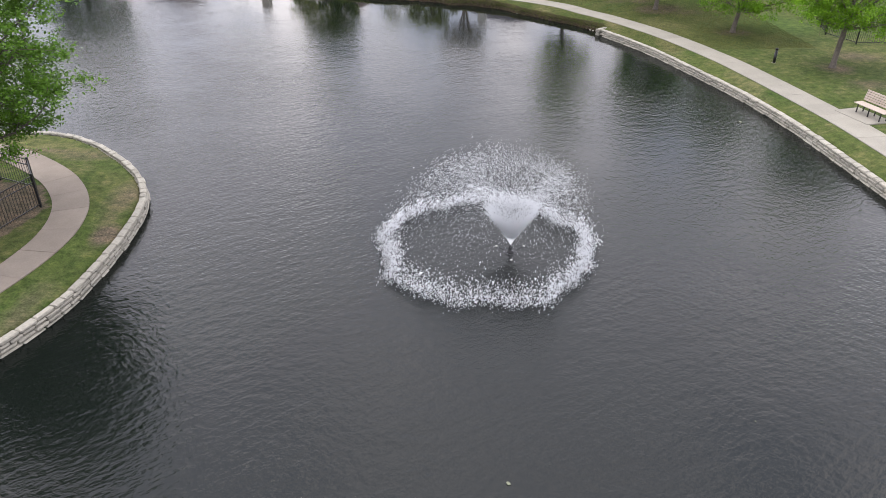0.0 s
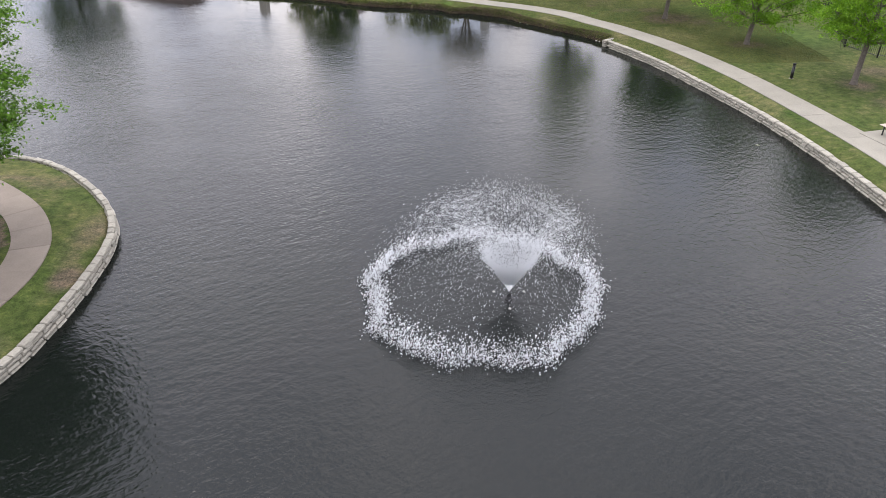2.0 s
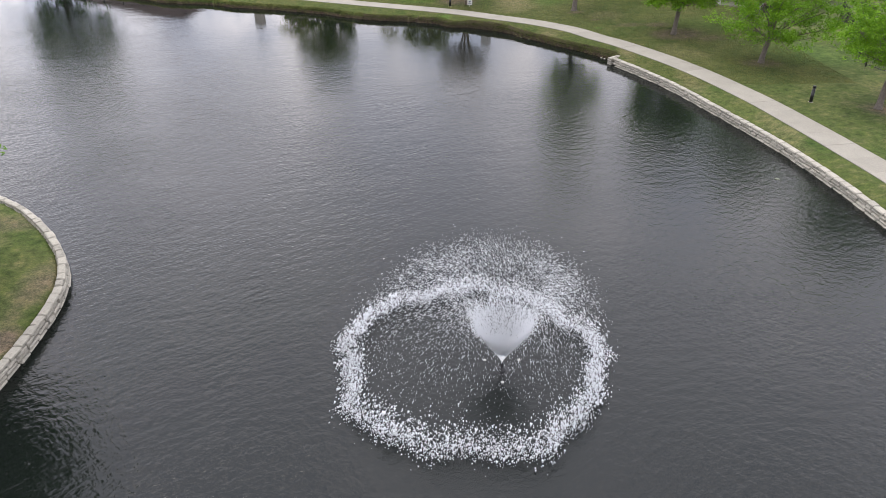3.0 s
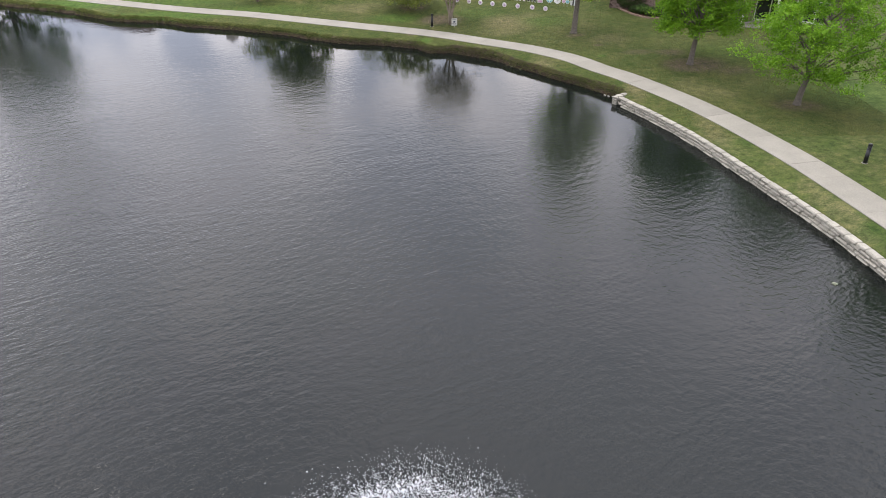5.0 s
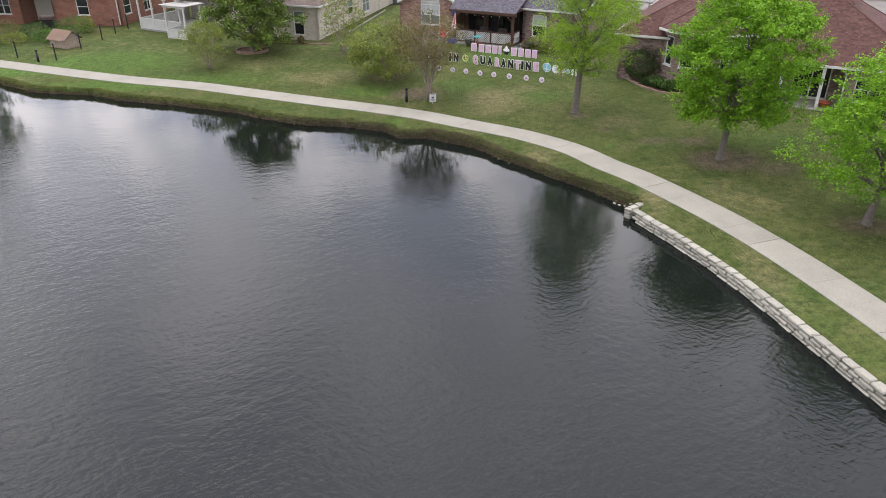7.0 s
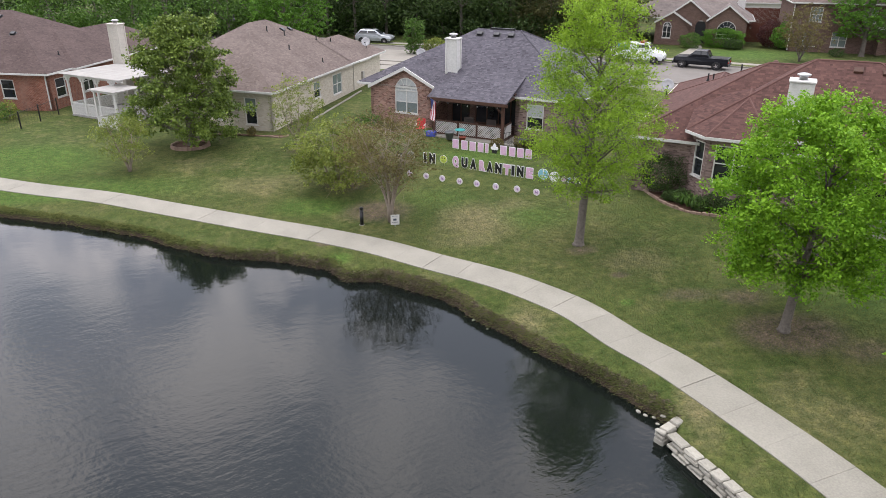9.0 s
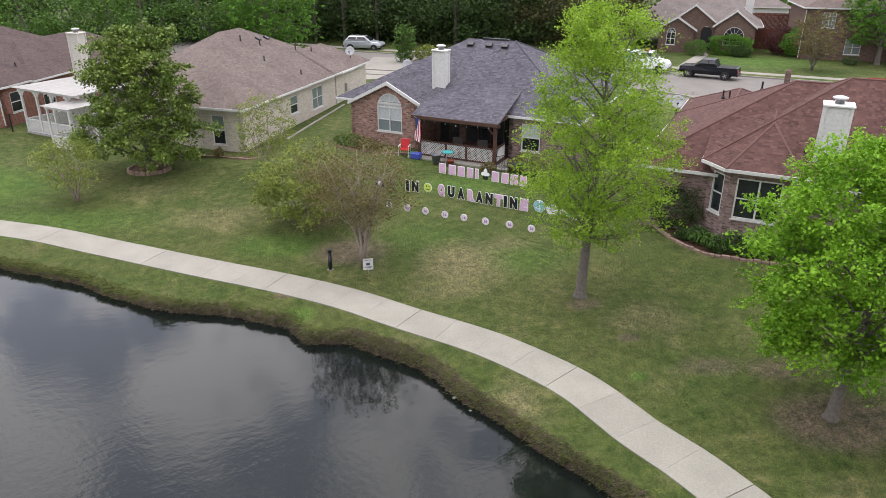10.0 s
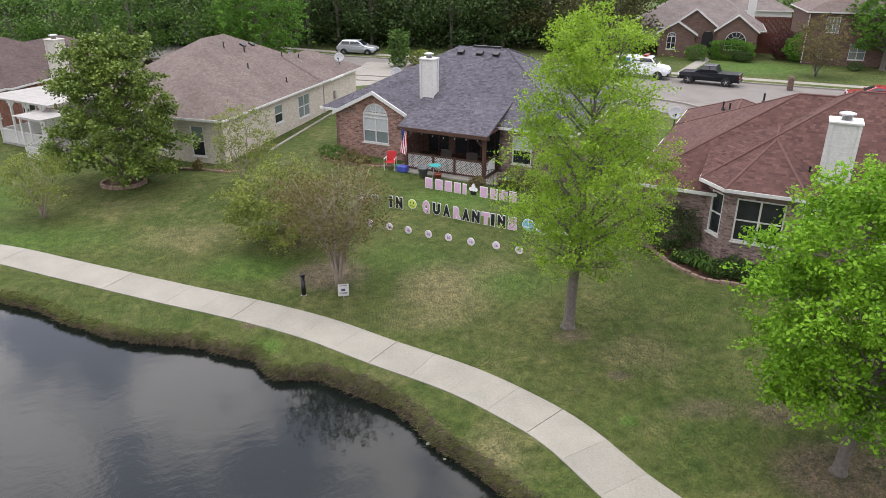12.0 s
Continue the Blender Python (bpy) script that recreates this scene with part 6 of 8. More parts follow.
# ---- houses across the street ----
def far_house():
    h = thing("house", pose(32.0, 60.0, 0.0, 0, 0, -20), "brown brick house with tan shingles and white-trimmed gables", "house")
    e, f, pt = 3.6, 0.75, 0.75
    roof(h, rect(-6.0, 9.2, 1.6, 14.5), e, 0.62, SHINGLE_TAN)
    rows = ((-1.4, 4.6, 0.9, e, pt, [(3.55, 4.75, f, f + 2.1, True)]), (3.7, 8.5, 0.2, e, pt, [(0.95, 3.15, f + 0.8, f + 1.7, True)]), (-2.5, 2.1, 0.0, e - 0.5, 0.62, [(0.9, 1.9, f + 0.6, f + 2.0, True)]))
    for x0, x1, y, base, pp, ops in rows:
        gable_front(h, x0, x1, y - 0.15, y + 7.0, base, pp, SHINGLE_TAN, BRICK_DARK)
        line = (x0 + 0.35, y + 0.1), (x1 - 0.35, y + 0.1)
        wall(h, *line, f - 0.4, lambda s: base - 0.12 + pp * ((x1 - x0) / 2 - abs(s + 0.35 - (x1 - x0) / 2)), BRICK_DARK, ops)
        if y < 0.9:
            s0, s1, lo, hi, a = ops[0]
            window(h, *line, s0, s1, lo, hi, True, 3 if s1 - s0 > 2 else 2, 2, GLASS, None, None, 1)
    part("door", boxes((2.4, 3.8, 1.35, 1.42, f, f + 2.6)), BLACK, h, "dark front door")
    wall(h, (8.3, 0.3), (8.3, 14.0), f - 0.4, e - 0.1, BRICK_DARK)
    wall(h, (-5.6, 14.0), (-5.6, 0.3), f - 0.4, e - 0.1, BRICK_DARK)
    part("chimney_shaft", boxes((7.2, 8.1, 9.0, 9.8, 4.0, 8.6)), WHITE, h)


far_house()


def two_storey():
    h = thing("house", pose(44.1, 55.0, 0.0, 0, 0, -16), "two-storey brown brick house with brown roof", "house")
    f, e = 0.7, 6.0
    roof(h, rect(-0.4, 14.0, -0.5, 11.0), e, 0.5, SHINGLE_BROWN)
    p, q = (0.0, 0.0), (13.6, 0.0)
    ops = [(1.7, 3.0, f + 3.2, f + 4.8, False), (7.2, 8.6, f + 3.2, f + 4.8, False), (1.4, 3.0, f + 0.5, f + 2.1, False), (4.4, 6.0, f + 0.5, f + 2.1, False)]
    wall(h, p, q, f - 0.4, e - 0.1, BRICK_DARK, ops)
    for s0, s1, lo, hi, a in ops:
        window(h, p, q, s0, s1, lo, hi, False, 2, 2, SHADED_GLASS, None, None, 2 if lo > 3 else 1)
    wall(h, (0.0, 10.5), (0.0, 0.0), f - 0.4, e - 0.1, BRICK_DARK)
    wall(h, (13.6, 0.0), (13.6, 10.5), f - 0.4, e - 0.1, BRICK_DARK)
    part("porch_roof", boxes((8.6, 13.0, -2.0, 0.0, f + 2.7, f + 2.95, 0.03)), WHITE, h)
    part("porch_wall", boxes((8.8, 9.3, -1.9, -0.05, f, f + 2.7)), BRICK_DARK, h)
    part("downpipe", bars(((-0.06, -0.06, f), (-0.06, -0.06, e - 0.3), 0.06)), WHITE, h)


two_storey()


def back_house():
    h = thing("house", pose(42.5, 80.0, 0.0, 0, 0, -12), "pale house with grey roof behind a wooden fence", "house")
    roof(h, rect(-4.0, 11.0, 0.0, 12.0), 4.2, 0.5, SHINGLE_TAN)
    wall(h, (-3.6, 0.4), (10.6, 0.4), 0.5, 4.1, WHITE, [(8.0, 9.6, 1.6, 3.1, False)])
    window(h, (-3.6, 0.4), (10.6, 0.4), 8.0, 9.6, 1.6, 3.1, False, 2, 2)
    wall(h, (-3.6, 11.6), (-3.6, 0.4), 0.5, 4.1, WHITE)


back_house()


def board_fence(m, length, height, label, boards=0.14):
    """A wooden fence: posts, rails and upright boards."""
    ob = thing("wooden_fence", m, label, "fence")
    n = int(length / boards)
    me = finish(boxes((0, boards - 0.012, -0.012, 0.012, 0, height)), "board", FENCE)
    for i in range(n):
        b = new("board", me)
        b.parent = ob
        b.matrix_basis = Matrix.Translation((i * boards, 0, random.uniform(-0.02, 0.02)))
    for i in range(int(length / 2.4) + 1):
        part("post", boxes((i * 2.4, i * 2.4 + 0.09, 0.015, 0.1, 0, height + 0.05)), FENCE, ob)
    for z in (0.4, height - 0.3):
        part("rail", boxes((0, length, 0.013, 0.05, z, z + 0.09)), FENCE, ob)
    return ob


FENCE = surface("stained_fence", (0.085, 0.028, 0.018), (0.14, 0.05, 0.032), 1.5, 0.8, grain=25, vary=0.15)
board_fence(pose(41.6, 63.2, 0.6, 0, 0, -16), 5.4, 2.3, "red-brown stained board fence between two houses")
board_fence(pose(42.8, 67.5, 0.8, 0, 0, -14), 6.6, 3.6, "tall red-brown stained fence behind a yard")


# ---- vehicles ----
PAINT_BLACK = plain("black_car_paint", (0.008, 0.009, 0.012), 0.22, 0, 0.3)
PAINT_SILVER = plain("silver_car_paint", (0.42, 0.44, 0.46), 0.3, 0.5)
PAINT_WHITE = plain("white_car_paint", (0.72, 0.73, 0.74), 0.25)
PAINT_RED = plain("red_car_paint", (0.24, 0.008, 0.012), 0.22)
TYRE = plain("tyre_rubber", (0.018, 0.018, 0.018), 0.85)
CHROME = plain("alloy", (0.55, 0.55, 0.56), 0.25, 0.9)
LAMP_RED = plain("red_lamp", (0.35, 0.01, 0.01), 0.2)
LAMP_CLEAR = plain("clear_lamp", (0.6, 0.6, 0.6), 0.1)


def hull(bm, sections):
    """A closed body through cross-sections (x, half width low, half width high, z low, z high)."""
    rings = []
    for x, wl, wh, zl, zh in sections:
        zm = zl + (zh - zl) * 0.45
        rings.append([bm.verts.new(p) for p in ((x, -wl * 0.93, zl), (x, -wl, zm), (x, -wh, zh - 0.05), (x, -wh * 0.9, zh), (x, wh * 0.9, zh), (x, wh, zh - 0.05), (x, wl, zm), (x, wl * 0.93, zl))])
    for a, b in zip(rings, rings[1:]):
        for i in range(8):
            bm.faces.new((a[i], a[(i + 1) % 8], b[(i + 1) % 8], b[i]))
    bm.faces.new(rings[0][::-1])
    bm.faces.new(rings[-1])


def wheel(parent, x, y, r):
    w = new("wheel")
    w.empty_display_size = 0.1
    w.parent, w.matrix_basis = parent, Matrix.Translation((x, y, r)) @ Matrix.Rotation(math.pi / 2, 4, "X")
    bm = bmesh.new()
    lathe(bm, [(r * 0.66, -0.11), (r * 0.95, -0.11), (r, -0.07), (r, 0.07), (r * 0.95, 0.11), (r * 0.66, 0.11)], 20)
    part("tyre", bm, TYRE, w, "", True)
    bm = bmesh.new()
    lathe(bm, [(r * 0.66, -0.10), (r * 0.6, -0.115), (r * 0.15, -0.12), (r * 0.15, 0.12), (r * 0.6, 0.115), (r * 0.66, 0.10)], 14)
    for i in range(5):
        a = 2 * math.pi * i / 5
        bar(bm, (0, 0, -0.118), (r * 0.6 * math.cos(a), r * 0.6 * math.sin(a), -0.118), 0.03)
        bar(bm, (0, 0, 0.118), (r * 0.6 * math.cos(a), r * 0.6 * math.sin(a), 0.118), 0.03)
    part("rim", bm, CHROME, w)


def vehicle(m, label, kind_name, paint, body, cabin, wheels, r, lamps, category):
    ob = thing(kind_name, m, label, category)
    bm = bmesh.new()
    hull(bm, body)
    part("body", bm, paint, ob, "", False)
    bm = bmesh.new()
    hull(bm, cabin)
    part("cabin", bm, paint, ob)
    (xa, wa, ha, la, ta), (xb, wb, hb, lb, tb), (xc, wc, hc, lc, tc), (xd, wd, hd, ld, td) = cabin
    z0, z1 = lb + 0.42 * (tb - lb), tb - 0.1
    zm = lb + 0.45 * (tb - lb)
    xm = (xb + xc) / 2

    def pane(name, pts):
        bm = bmesh.new()
        bm.faces.new([bm.verts.new(p) for p in pts])
        part(name, bm, GLASS, ob, "dark glass")

    for s in (-1, 1):
        low, top = s * (wb + 0.014), s * (wb + (hb - wb) * (z1 - zm) / (tb - 0.05 - zm) + 0.016)
        pane("side_window", [(xb + 0.45 * (xa - xb), low, z0), (xm + 0.05, low, z0), (xm + 0.05, top, z1), (xb - 0.02, top, z1)])
        pane("side_window", [(xm - 0.05, low, z0), (xc + 0.35 * (xd - xc), low, z0), (xc + 0.05, top, z1), (xm - 0.05, top, z1)])
        part("mirror", boxes((xa * 0.75 + xb * 0.25 - 0.08, xa * 0.75 + xb * 0.25 + 0.08, s * (wa + 0.1) - 0.1, s * (wa + 0.1) + 0.1, la + 0.02, la + 0.18, 0.03)), paint, ob)
    for name, (x0, h0, t0), (x1, h1, t1) in (("windscreen", (xa, ha, ta), (xb, hb, tb)), ("rear_window", (xd, hd, td), (xc, hc, tc))):
        d = Vector((x1 - x0, 0, t1 - t0))
        up = Vector((-d.z, 0, d.x)).normalized() * 0.014
        up = up if up.z > 0 else -up
        q = [(x0 + d.x * k, h * 0.84 * s, t0 + d.z * k) for k, h, s in ((0.12, h0, -1), (0.12, h0, 1), (0.9, h1, 1), (0.9, h1, -1))]
        pane(name, [tuple(Vector(p) + up) for p in q])
    for x, y in ((wheels[0], 1), (wheels[0], -1), (wheels[1], 1), (wheels[1], -1)):
        wheel(ob, x, y * (body[2][1] - 0.1), r)
        bm = bmesh.new()
        lathe(bm, [(r * 1.12, -0.015), (r * 1.12, 0.015)], 18)
        a = part("wheel_arch", bm, BLACK, ob)
        a.matrix_basis = Matrix.Translation((x, y * (body[2][1] + 0.004), r)) @ Matrix.Rotation(math.pi / 2, 4, "X")
    for x, s in lamps:
        for y in (-1, 1):
            part("headlight" if s else "tail_light", boxes((x - 0.05, x + 0.05, y * 0.62 - 0.14, y * 0.62 + 0.14, 0.68, 0.86, 0.02)), LAMP_CLEAR if s else LAMP_RED, ob)
        part("bumper", boxes((x - 0.08, x + 0.08, -0.84, 0.84, 0.38, 0.6, 0.04)), BLACK if paint is not PAINT_RED else paint, ob)
    return ob


truck = vehicle(pose(29.75, 42.4, 0.57, 0, 0, 149), "black extended-cab pickup truck parked at the kerb", "pickup_truck", PAINT_BLACK,
                [(2.65, 0.7, 0.68, 0.5, 0.95), (2.45, 0.86, 0.8, 0.42, 1.08), (1.2, 0.92, 0.86, 0.4, 1.14), (-0.7, 0.92, 0.88, 0.4, 1.16), (-2.55, 0.92, 0.9, 0.42, 1.16), (-2.65, 0.9, 0.88, 0.5, 1.14)],
                [(1.25, 0.84, 0.8, 1.1, 1.14), (0.55, 0.8, 0.68, 1.1, 1.76), (-0.55, 0.8, 0.68, 1.1, 1.76), (-0.85, 0.84, 0.76, 1.1, 1.2)], (1.72, -1.6), 0.38, ((2.66, 1), (-2.66, 0)), "truck")
part("bed_hollow", boxes((-2.5, -0.95, -0.74, 0.74, 1.10, 1.168)), TYRE, truck, "dark open load bed")
vehicle(pose(-4.64, 60.4, 0.57, 0, 0, -12), "silver crossover car parked beside dark woods", "car", PAINT_SILVER,
        [(2.3, 0.72, 0.68, 0.45, 0.8), (2.1, 0.86, 0.8, 0.36, 0.95), (1.0, 0.92, 0.86, 0.34, 1.06), (-1.0, 0.92, 0.88, 0.34, 1.08), (-2.1, 0.9, 0.84, 0.38, 1.06), (-2.3, 0.8, 0.76, 0.5, 0.95)],
        [(1.1, 0.84, 0.8, 1.0, 1.06), (0.25, 0.8, 0.66, 1.02, 1.62), (-1.6, 0.8, 0.66, 1.02, 1.62), (-2.15, 0.82, 0.76, 1.0, 1.1)], (1.45, -1.4), 0.36, ((2.3, 1), (-2.3, 0)), "car")
van = vehicle(pose(24.3, 46.0, 0.57, 0, 0, -26), "white work van with red roof bar parked at the kerb", "van", PAINT_WHITE,
              [(2.7, 0.75, 0.72, 0.5, 0.95), (2.5, 0.92, 0.86, 0.42, 1.15), (1.5, 0.98, 0.92, 0.4, 1.3), (0.2, 0.98, 0.94, 0.4, 1.32), (-2.5, 0.98, 0.94, 0.42, 1.34), (-2.7, 0.96, 0.92, 0.5, 1.3)],
              [(1.6, 0.9, 0.86, 1.25, 1.3), (1.0, 0.86, 0.78, 1.25, 2.0), (-2.3, 0.88, 0.8, 1.25, 2.0), (-2.6, 0.9, 0.84, 1.25, 1.4)], (1.8, -1.7), 0.38, ((2.7, 1), (-2.7, 0)), "van")
part("side_panel", boxes((-2.4, 0.0, -0.93, 0.93, 1.28, 1.95, 0.03)), PAINT_WHITE, van)
part("roof_bar", boxes((0.2, 0.6, -0.7, 0.7, 2.04, 2.2, 0.03)), PAINT_RED, van, "red roof bar")
part("panel_stripe", boxes((-2.0, -0.9, -0.96, -0.93, 1.3, 1.9)), plain("blue_vinyl", (0.05, 0.2, 0.42), 0.4), van, "blue panel")
vehicle(pose(40.4, 34.0, 0.57, 0, 0, 155), "red car parked at the kerb", "car", PAINT_RED,
        [(2.2, 0.72, 0.68, 0.4, 0.7), (2.0, 0.86, 0.8, 0.32, 0.82), (1.0, 0.9, 0.84, 0.3, 0.92), (-1.0, 0.9, 0.86, 0.3, 0.96), (-2.0, 0.88, 0.82, 0.34, 0.95), (-2.2, 0.8, 0.74, 0.45, 0.85)],
        [(1.1, 0.82, 0.76, 0.88, 0.92), (0.2, 0.76, 0.6, 0.9, 1.38), (-1.1, 0.76, 0.6, 0.9, 1.38), (-1.85, 0.8, 0.72, 0.9, 0.98)], (1.35, -1.3), 0.33, ((2.2, 1), (-2.2, 0)), "car")
bm = bmesh.new()
box(bm, -0.24, 0.24, -0.24, 0.24, 0, 1.0, 0.02)
lathe(bm, [(0.25, 1.0), (0.24, 1.08), (0.14, 1.18), (0.02, 1.21)], 12)
solid("mailbox", bm, BRICK_DARK, pose(35.9, 39.5, 0.6, 0, 0, -20), "brick mailbox pillar beside the pavement", "mailbox")


# ---- pergola beside the cream house ----
def pergola():
    g = thing("pergola", pose(-23.3, 21.3, 0.25, 0, 0, -28), "white painted pergola with lattice rails beside a house", "pergola")
    w, d, t = 5.6, 5.2, 3.0
    part("deck", boxes((-0.1, w + 0.1, -0.1, d, -0.2, 0.12, 0.02)), surface("grey_deck", (0.2, 0.19, 0.18), (0.28, 0.27, 0.25), 2, 0.9), g)
    posts = [(x, 0.0) for x in (0.0, 1.55, 3.1, 4.65)] + [(0.0, d), (w, d)]
    for x, y in posts:
        part("post", boxes((x - 0.065, x + 0.065, y - 0.065, y + 0.065, 0.1, t - 0.12, 0.01)), WHITE, g)
        for s in (-1, 1):
            bm = bmesh.new()
            box(bm, min(0, s * 0.3), max(0, s * 0.3), -0.02, 0.02, -0.14, 0.0, 0.01)
            box(bm, min(0, s * 0.16), max(0, s * 0.16), -0.02, 0.02, -0.3, -0.14, 0.01)
            b = part("bracket", bm, WHITE, g)
            b.matrix_basis = Matrix.Translation((x + s * 0.065, y, t - 0.14))
    for y in (0.0, d):
        part("beam", boxes((-0.25, w + 0.2, y - 0.05, y + 0.05, t - 0.14, t + 0.06)), WHITE, g)
    slat = finish(boxes((-0.35, w + 0.3, -0.045, 0.045, t + 0.06, t + 0.1)), "roof_slat", surface("weathered_white", (0.28, 0.265, 0.245), (0.43, 0.41, 0.38), 1.2, 0.8, vary=0.2))
    for i in range(46):
        s = new("roof_slat", slat)
        s.parent = g
        s.matrix_basis = Matrix.Translation((0, -0.35 + i * 0.13, 0))
    lower = [(4.7, -1.5), (6.7, -1.5), (6.7, 0.2)]
    for x, y in lower:
        part("post", boxes((x - 0.06, x + 0.06, y - 0.06, y + 0.06, -0.1, 2.4, 0.01)), WHITE, g)
    for y in (-1.5, 0.2):
        part("beam", boxes((4.5, 6.9, y - 0.05, y + 0.05, 2.4, 2.56)), WHITE, g)
    for i in range(18):
        part("roof_slat", boxes((4.4, 7.0, -1.75 + i * 0.13, -1.66 + i * 0.13, 2.57, 2.61)), slat.materials[0], g)
    for (x0, y0), (x1, y1) in (((0, 0), (1.55, 0)), ((1.55, 0), (3.1, 0)), ((3.1, 0), (4.65, 0)), ((0, 0), (0, d)), ((4.7, -1.5), (6.7, -1.5)), ((4.7, -1.5), (4.7, 0))):
        L = math.hypot(x1 - x0, y1 - y0)
        r = new("lattice_rail")
        r.parent, r.matrix_basis = g, Matrix.Translation((x0, y0, 0.1 if y0 >= 0 else -0.15)) @ Matrix.Rotation(math.atan2(y1 - y0, x1 - x0), 4, "Z")
        part("top_rail", boxes((0, L, -0.04, 0.04, 0.84, 0.9)), WHITE, r)
        part("bottom_rail", boxes((0, L, -0.03, 0.03, 0.04, 0.1)), WHITE, r)
        bm = bmesh.new()
        for i in range(int((L + 0.74) / 0.11)):
            for s in (1, -1):
                a = -0.74 + i * 0.11
                p0, p1 = (a, 0.1 if s > 0 else 0.84), (a + 0.74, 0.84 if s > 0 else 0.1)
                t0, t1 = max(0, (0 - p0[0]) / 0.74), min(1, (L - p0[0]) / 0.74)
                if t1 - t0 > 0.05:
                    bar(bm, (p0[0] + 0.74 * t0, 0.01 * s, p0[1] + (p1[1] - p0[1]) * t0), (p0[0] + 0.74 * t1, 0.01 * s, p0[1] + (p1[1] - p0[1]) * t1), 0.022)
        part("lattice", bm, WHITE, r)


pergola()


# ---- metal fences ----
def metal_fence(name, line, height, label, gap=0.11, rails=(0.12, 0.9), post_gap=2.4, z=None, wire=False, rod=0.009):
    """A black metal fence: posts, level rails and upright pickets, following the ground."""
    ob = tagged(new(name), label, "fence")
    for (x0, y0), (x1, y1) in zip(line, line[1:]):
        L = math.hypot(x1 - x0, y1 - y0)
        k = max(1, round(L / post_gap))
        for i in range(k):
            ax, ay = x0 + (x1 - x0) * i / k, y0 + (y1 - y0) * i / k
            bx, by = x0 + (x1 - x0) * (i + 1) / k, y0 + (y1 - y0) * (i + 1) / k
            za, zb = (ground_at(ax, ay), ground_at(bx, by)) if z is None else (z, z)
            part("post", boxes((ax - 0.035, ax + 0.035, ay - 0.035, ay + 0.035, za - 0.05, za + height + 0.06)), BLACK, ob)
            for r in rails:
                part("rail", bars(((ax, ay, za + r * height), (bx, by, zb + r * height), 0.022 if not wire else 0.014)), BLACK, ob)
            n = int(L / k / gap)
            bm = bmesh.new()
            bar(bm, (0, 0, 0.05), (0, 0, height), rod)
            me = finish(bm, "picket", BLACK)
            for j in range(1, n):
                t = j / n
                o = new("picket", me)
                o.parent = ob
                o.matrix_basis = Matrix.Translation((ax + (bx - ax) * t, ay + (by - ay) * t, za + (zb - za) * t))
    x, y = line[-1]
    zz = ground_at(x, y) if z is None else z
    part("post", boxes((x - 0.035, x + 0.035, y - 0.035, y + 0.035, zz - 0.05, zz + height + 0.06)), BLACK, ob)
    return ob


metal_fence("metal_fence", [(-19.6, -52.0), (-18.1, -46.6), (-16.65, -41.6), (-17.5, -40.1), (-19.2, -39.3), (-24.0, -39.0)], 1.25, "black picket metal fence round a planting bed", 0.13, (0.1, 0.8, 0.98))
metal_fence("metal_fence", [(-40.0, 16.0), (-33.0, 12.9), (-28.8, 11.4), (-25.6, 10.6), (-25.3, 14.0), (-25.1, 17.4), (-24.6, 21.6)], 1.15, "low black wire fence on thin posts round a yard", 0.3, (0.97,), 2.3, None, True, 0.004)
metal_fence("metal_fence", [(38.0, -22.0), (31.0, -21.0), (24.9, -20.3), (24.2, -17.8), (27.9, -7.3)], 1.3, "black picket metal fence behind lawn trees", 0.13, (0.1, 0.95))

# ---- kennel ----
KENNEL = surface("weathered_boards", (0.22, 0.17, 0.13), (0.36, 0.29, 0.23), 2.5, 0.9, grain=22)
k = thing("dog_kennel", pose(-26.9, 15.0, ground_at(-26.9, 15.0), 0, 0, -28), "small weathered wooden kennel with brown pitched roof", "kennel")
bm = bmesh.new()
prism(bm, [(-0.9, -0.65), (0.9, -0.65), (0.9, 0.65), (-0.9, 0.65)], 0, 0.75)
for sx in (-0.9, 0.9):
    bm.faces.new([bm.verts.new(p) for p in ((sx, -0.65, 0.75), (sx, 0.65, 0.75), (sx, 0, 1.2))])
part("body", bm, KENNEL, k)
for s in (-1, 1):
    bm = bmesh.new()
    vs = [(-1.05, s * 0.85, 0.62), (1.05, s * 0.85, 0.62), (1.05, 0, 1.27), (-1.05, 0, 1.27)]
    hi = [bm.verts.new(v) for v in vs]
    lo = [bm.verts.new((x, y, z - 0.04)) for x, y, z in vs]
    bm.faces.new(hi)
    bm.faces.new(lo)
    for i in range(4):
        bm.faces.new((hi[i], lo[i], lo[(i + 1) % 4], hi[(i + 1) % 4]))
    part("roof_panel", bm, surface("brown_ply", (0.13, 0.085, 0.06), (0.2, 0.135, 0.095), 1.5, 0.85), k)


bq = thing("barbecue", pose(-31.2, 21.4, ground_at(-31.2, 21.4), 0, 0, 10), "black barbecue under a brown cover by a brick house", "barbecue")
part("cart", boxes((-0.5, 0.5, -0.25, 0.25, 0.1, 0.75, 0.03)), BLACK, bq)
bm = bmesh.new()
box(bm, -0.55, 0.55, -0.3, 0.3, 0.75, 1.2, 0.12)
part("hood", bm, surface("brown_cover", (0.05, 0.035, 0.03), (0.09, 0.065, 0.055), 2, 0.8), bq, "faded brown hood")
for sx in (-0.42, 0.42):
    for sy in (-0.18, 0.18):
        bm = bmesh.new()
        lathe(bm, [(0.05, 0.0), (0.06, 0.03), (0.06, 0.07), (0.05, 0.1)], 8, (sx, sy, 0))
        part("caster", bm, BLACK, bq)

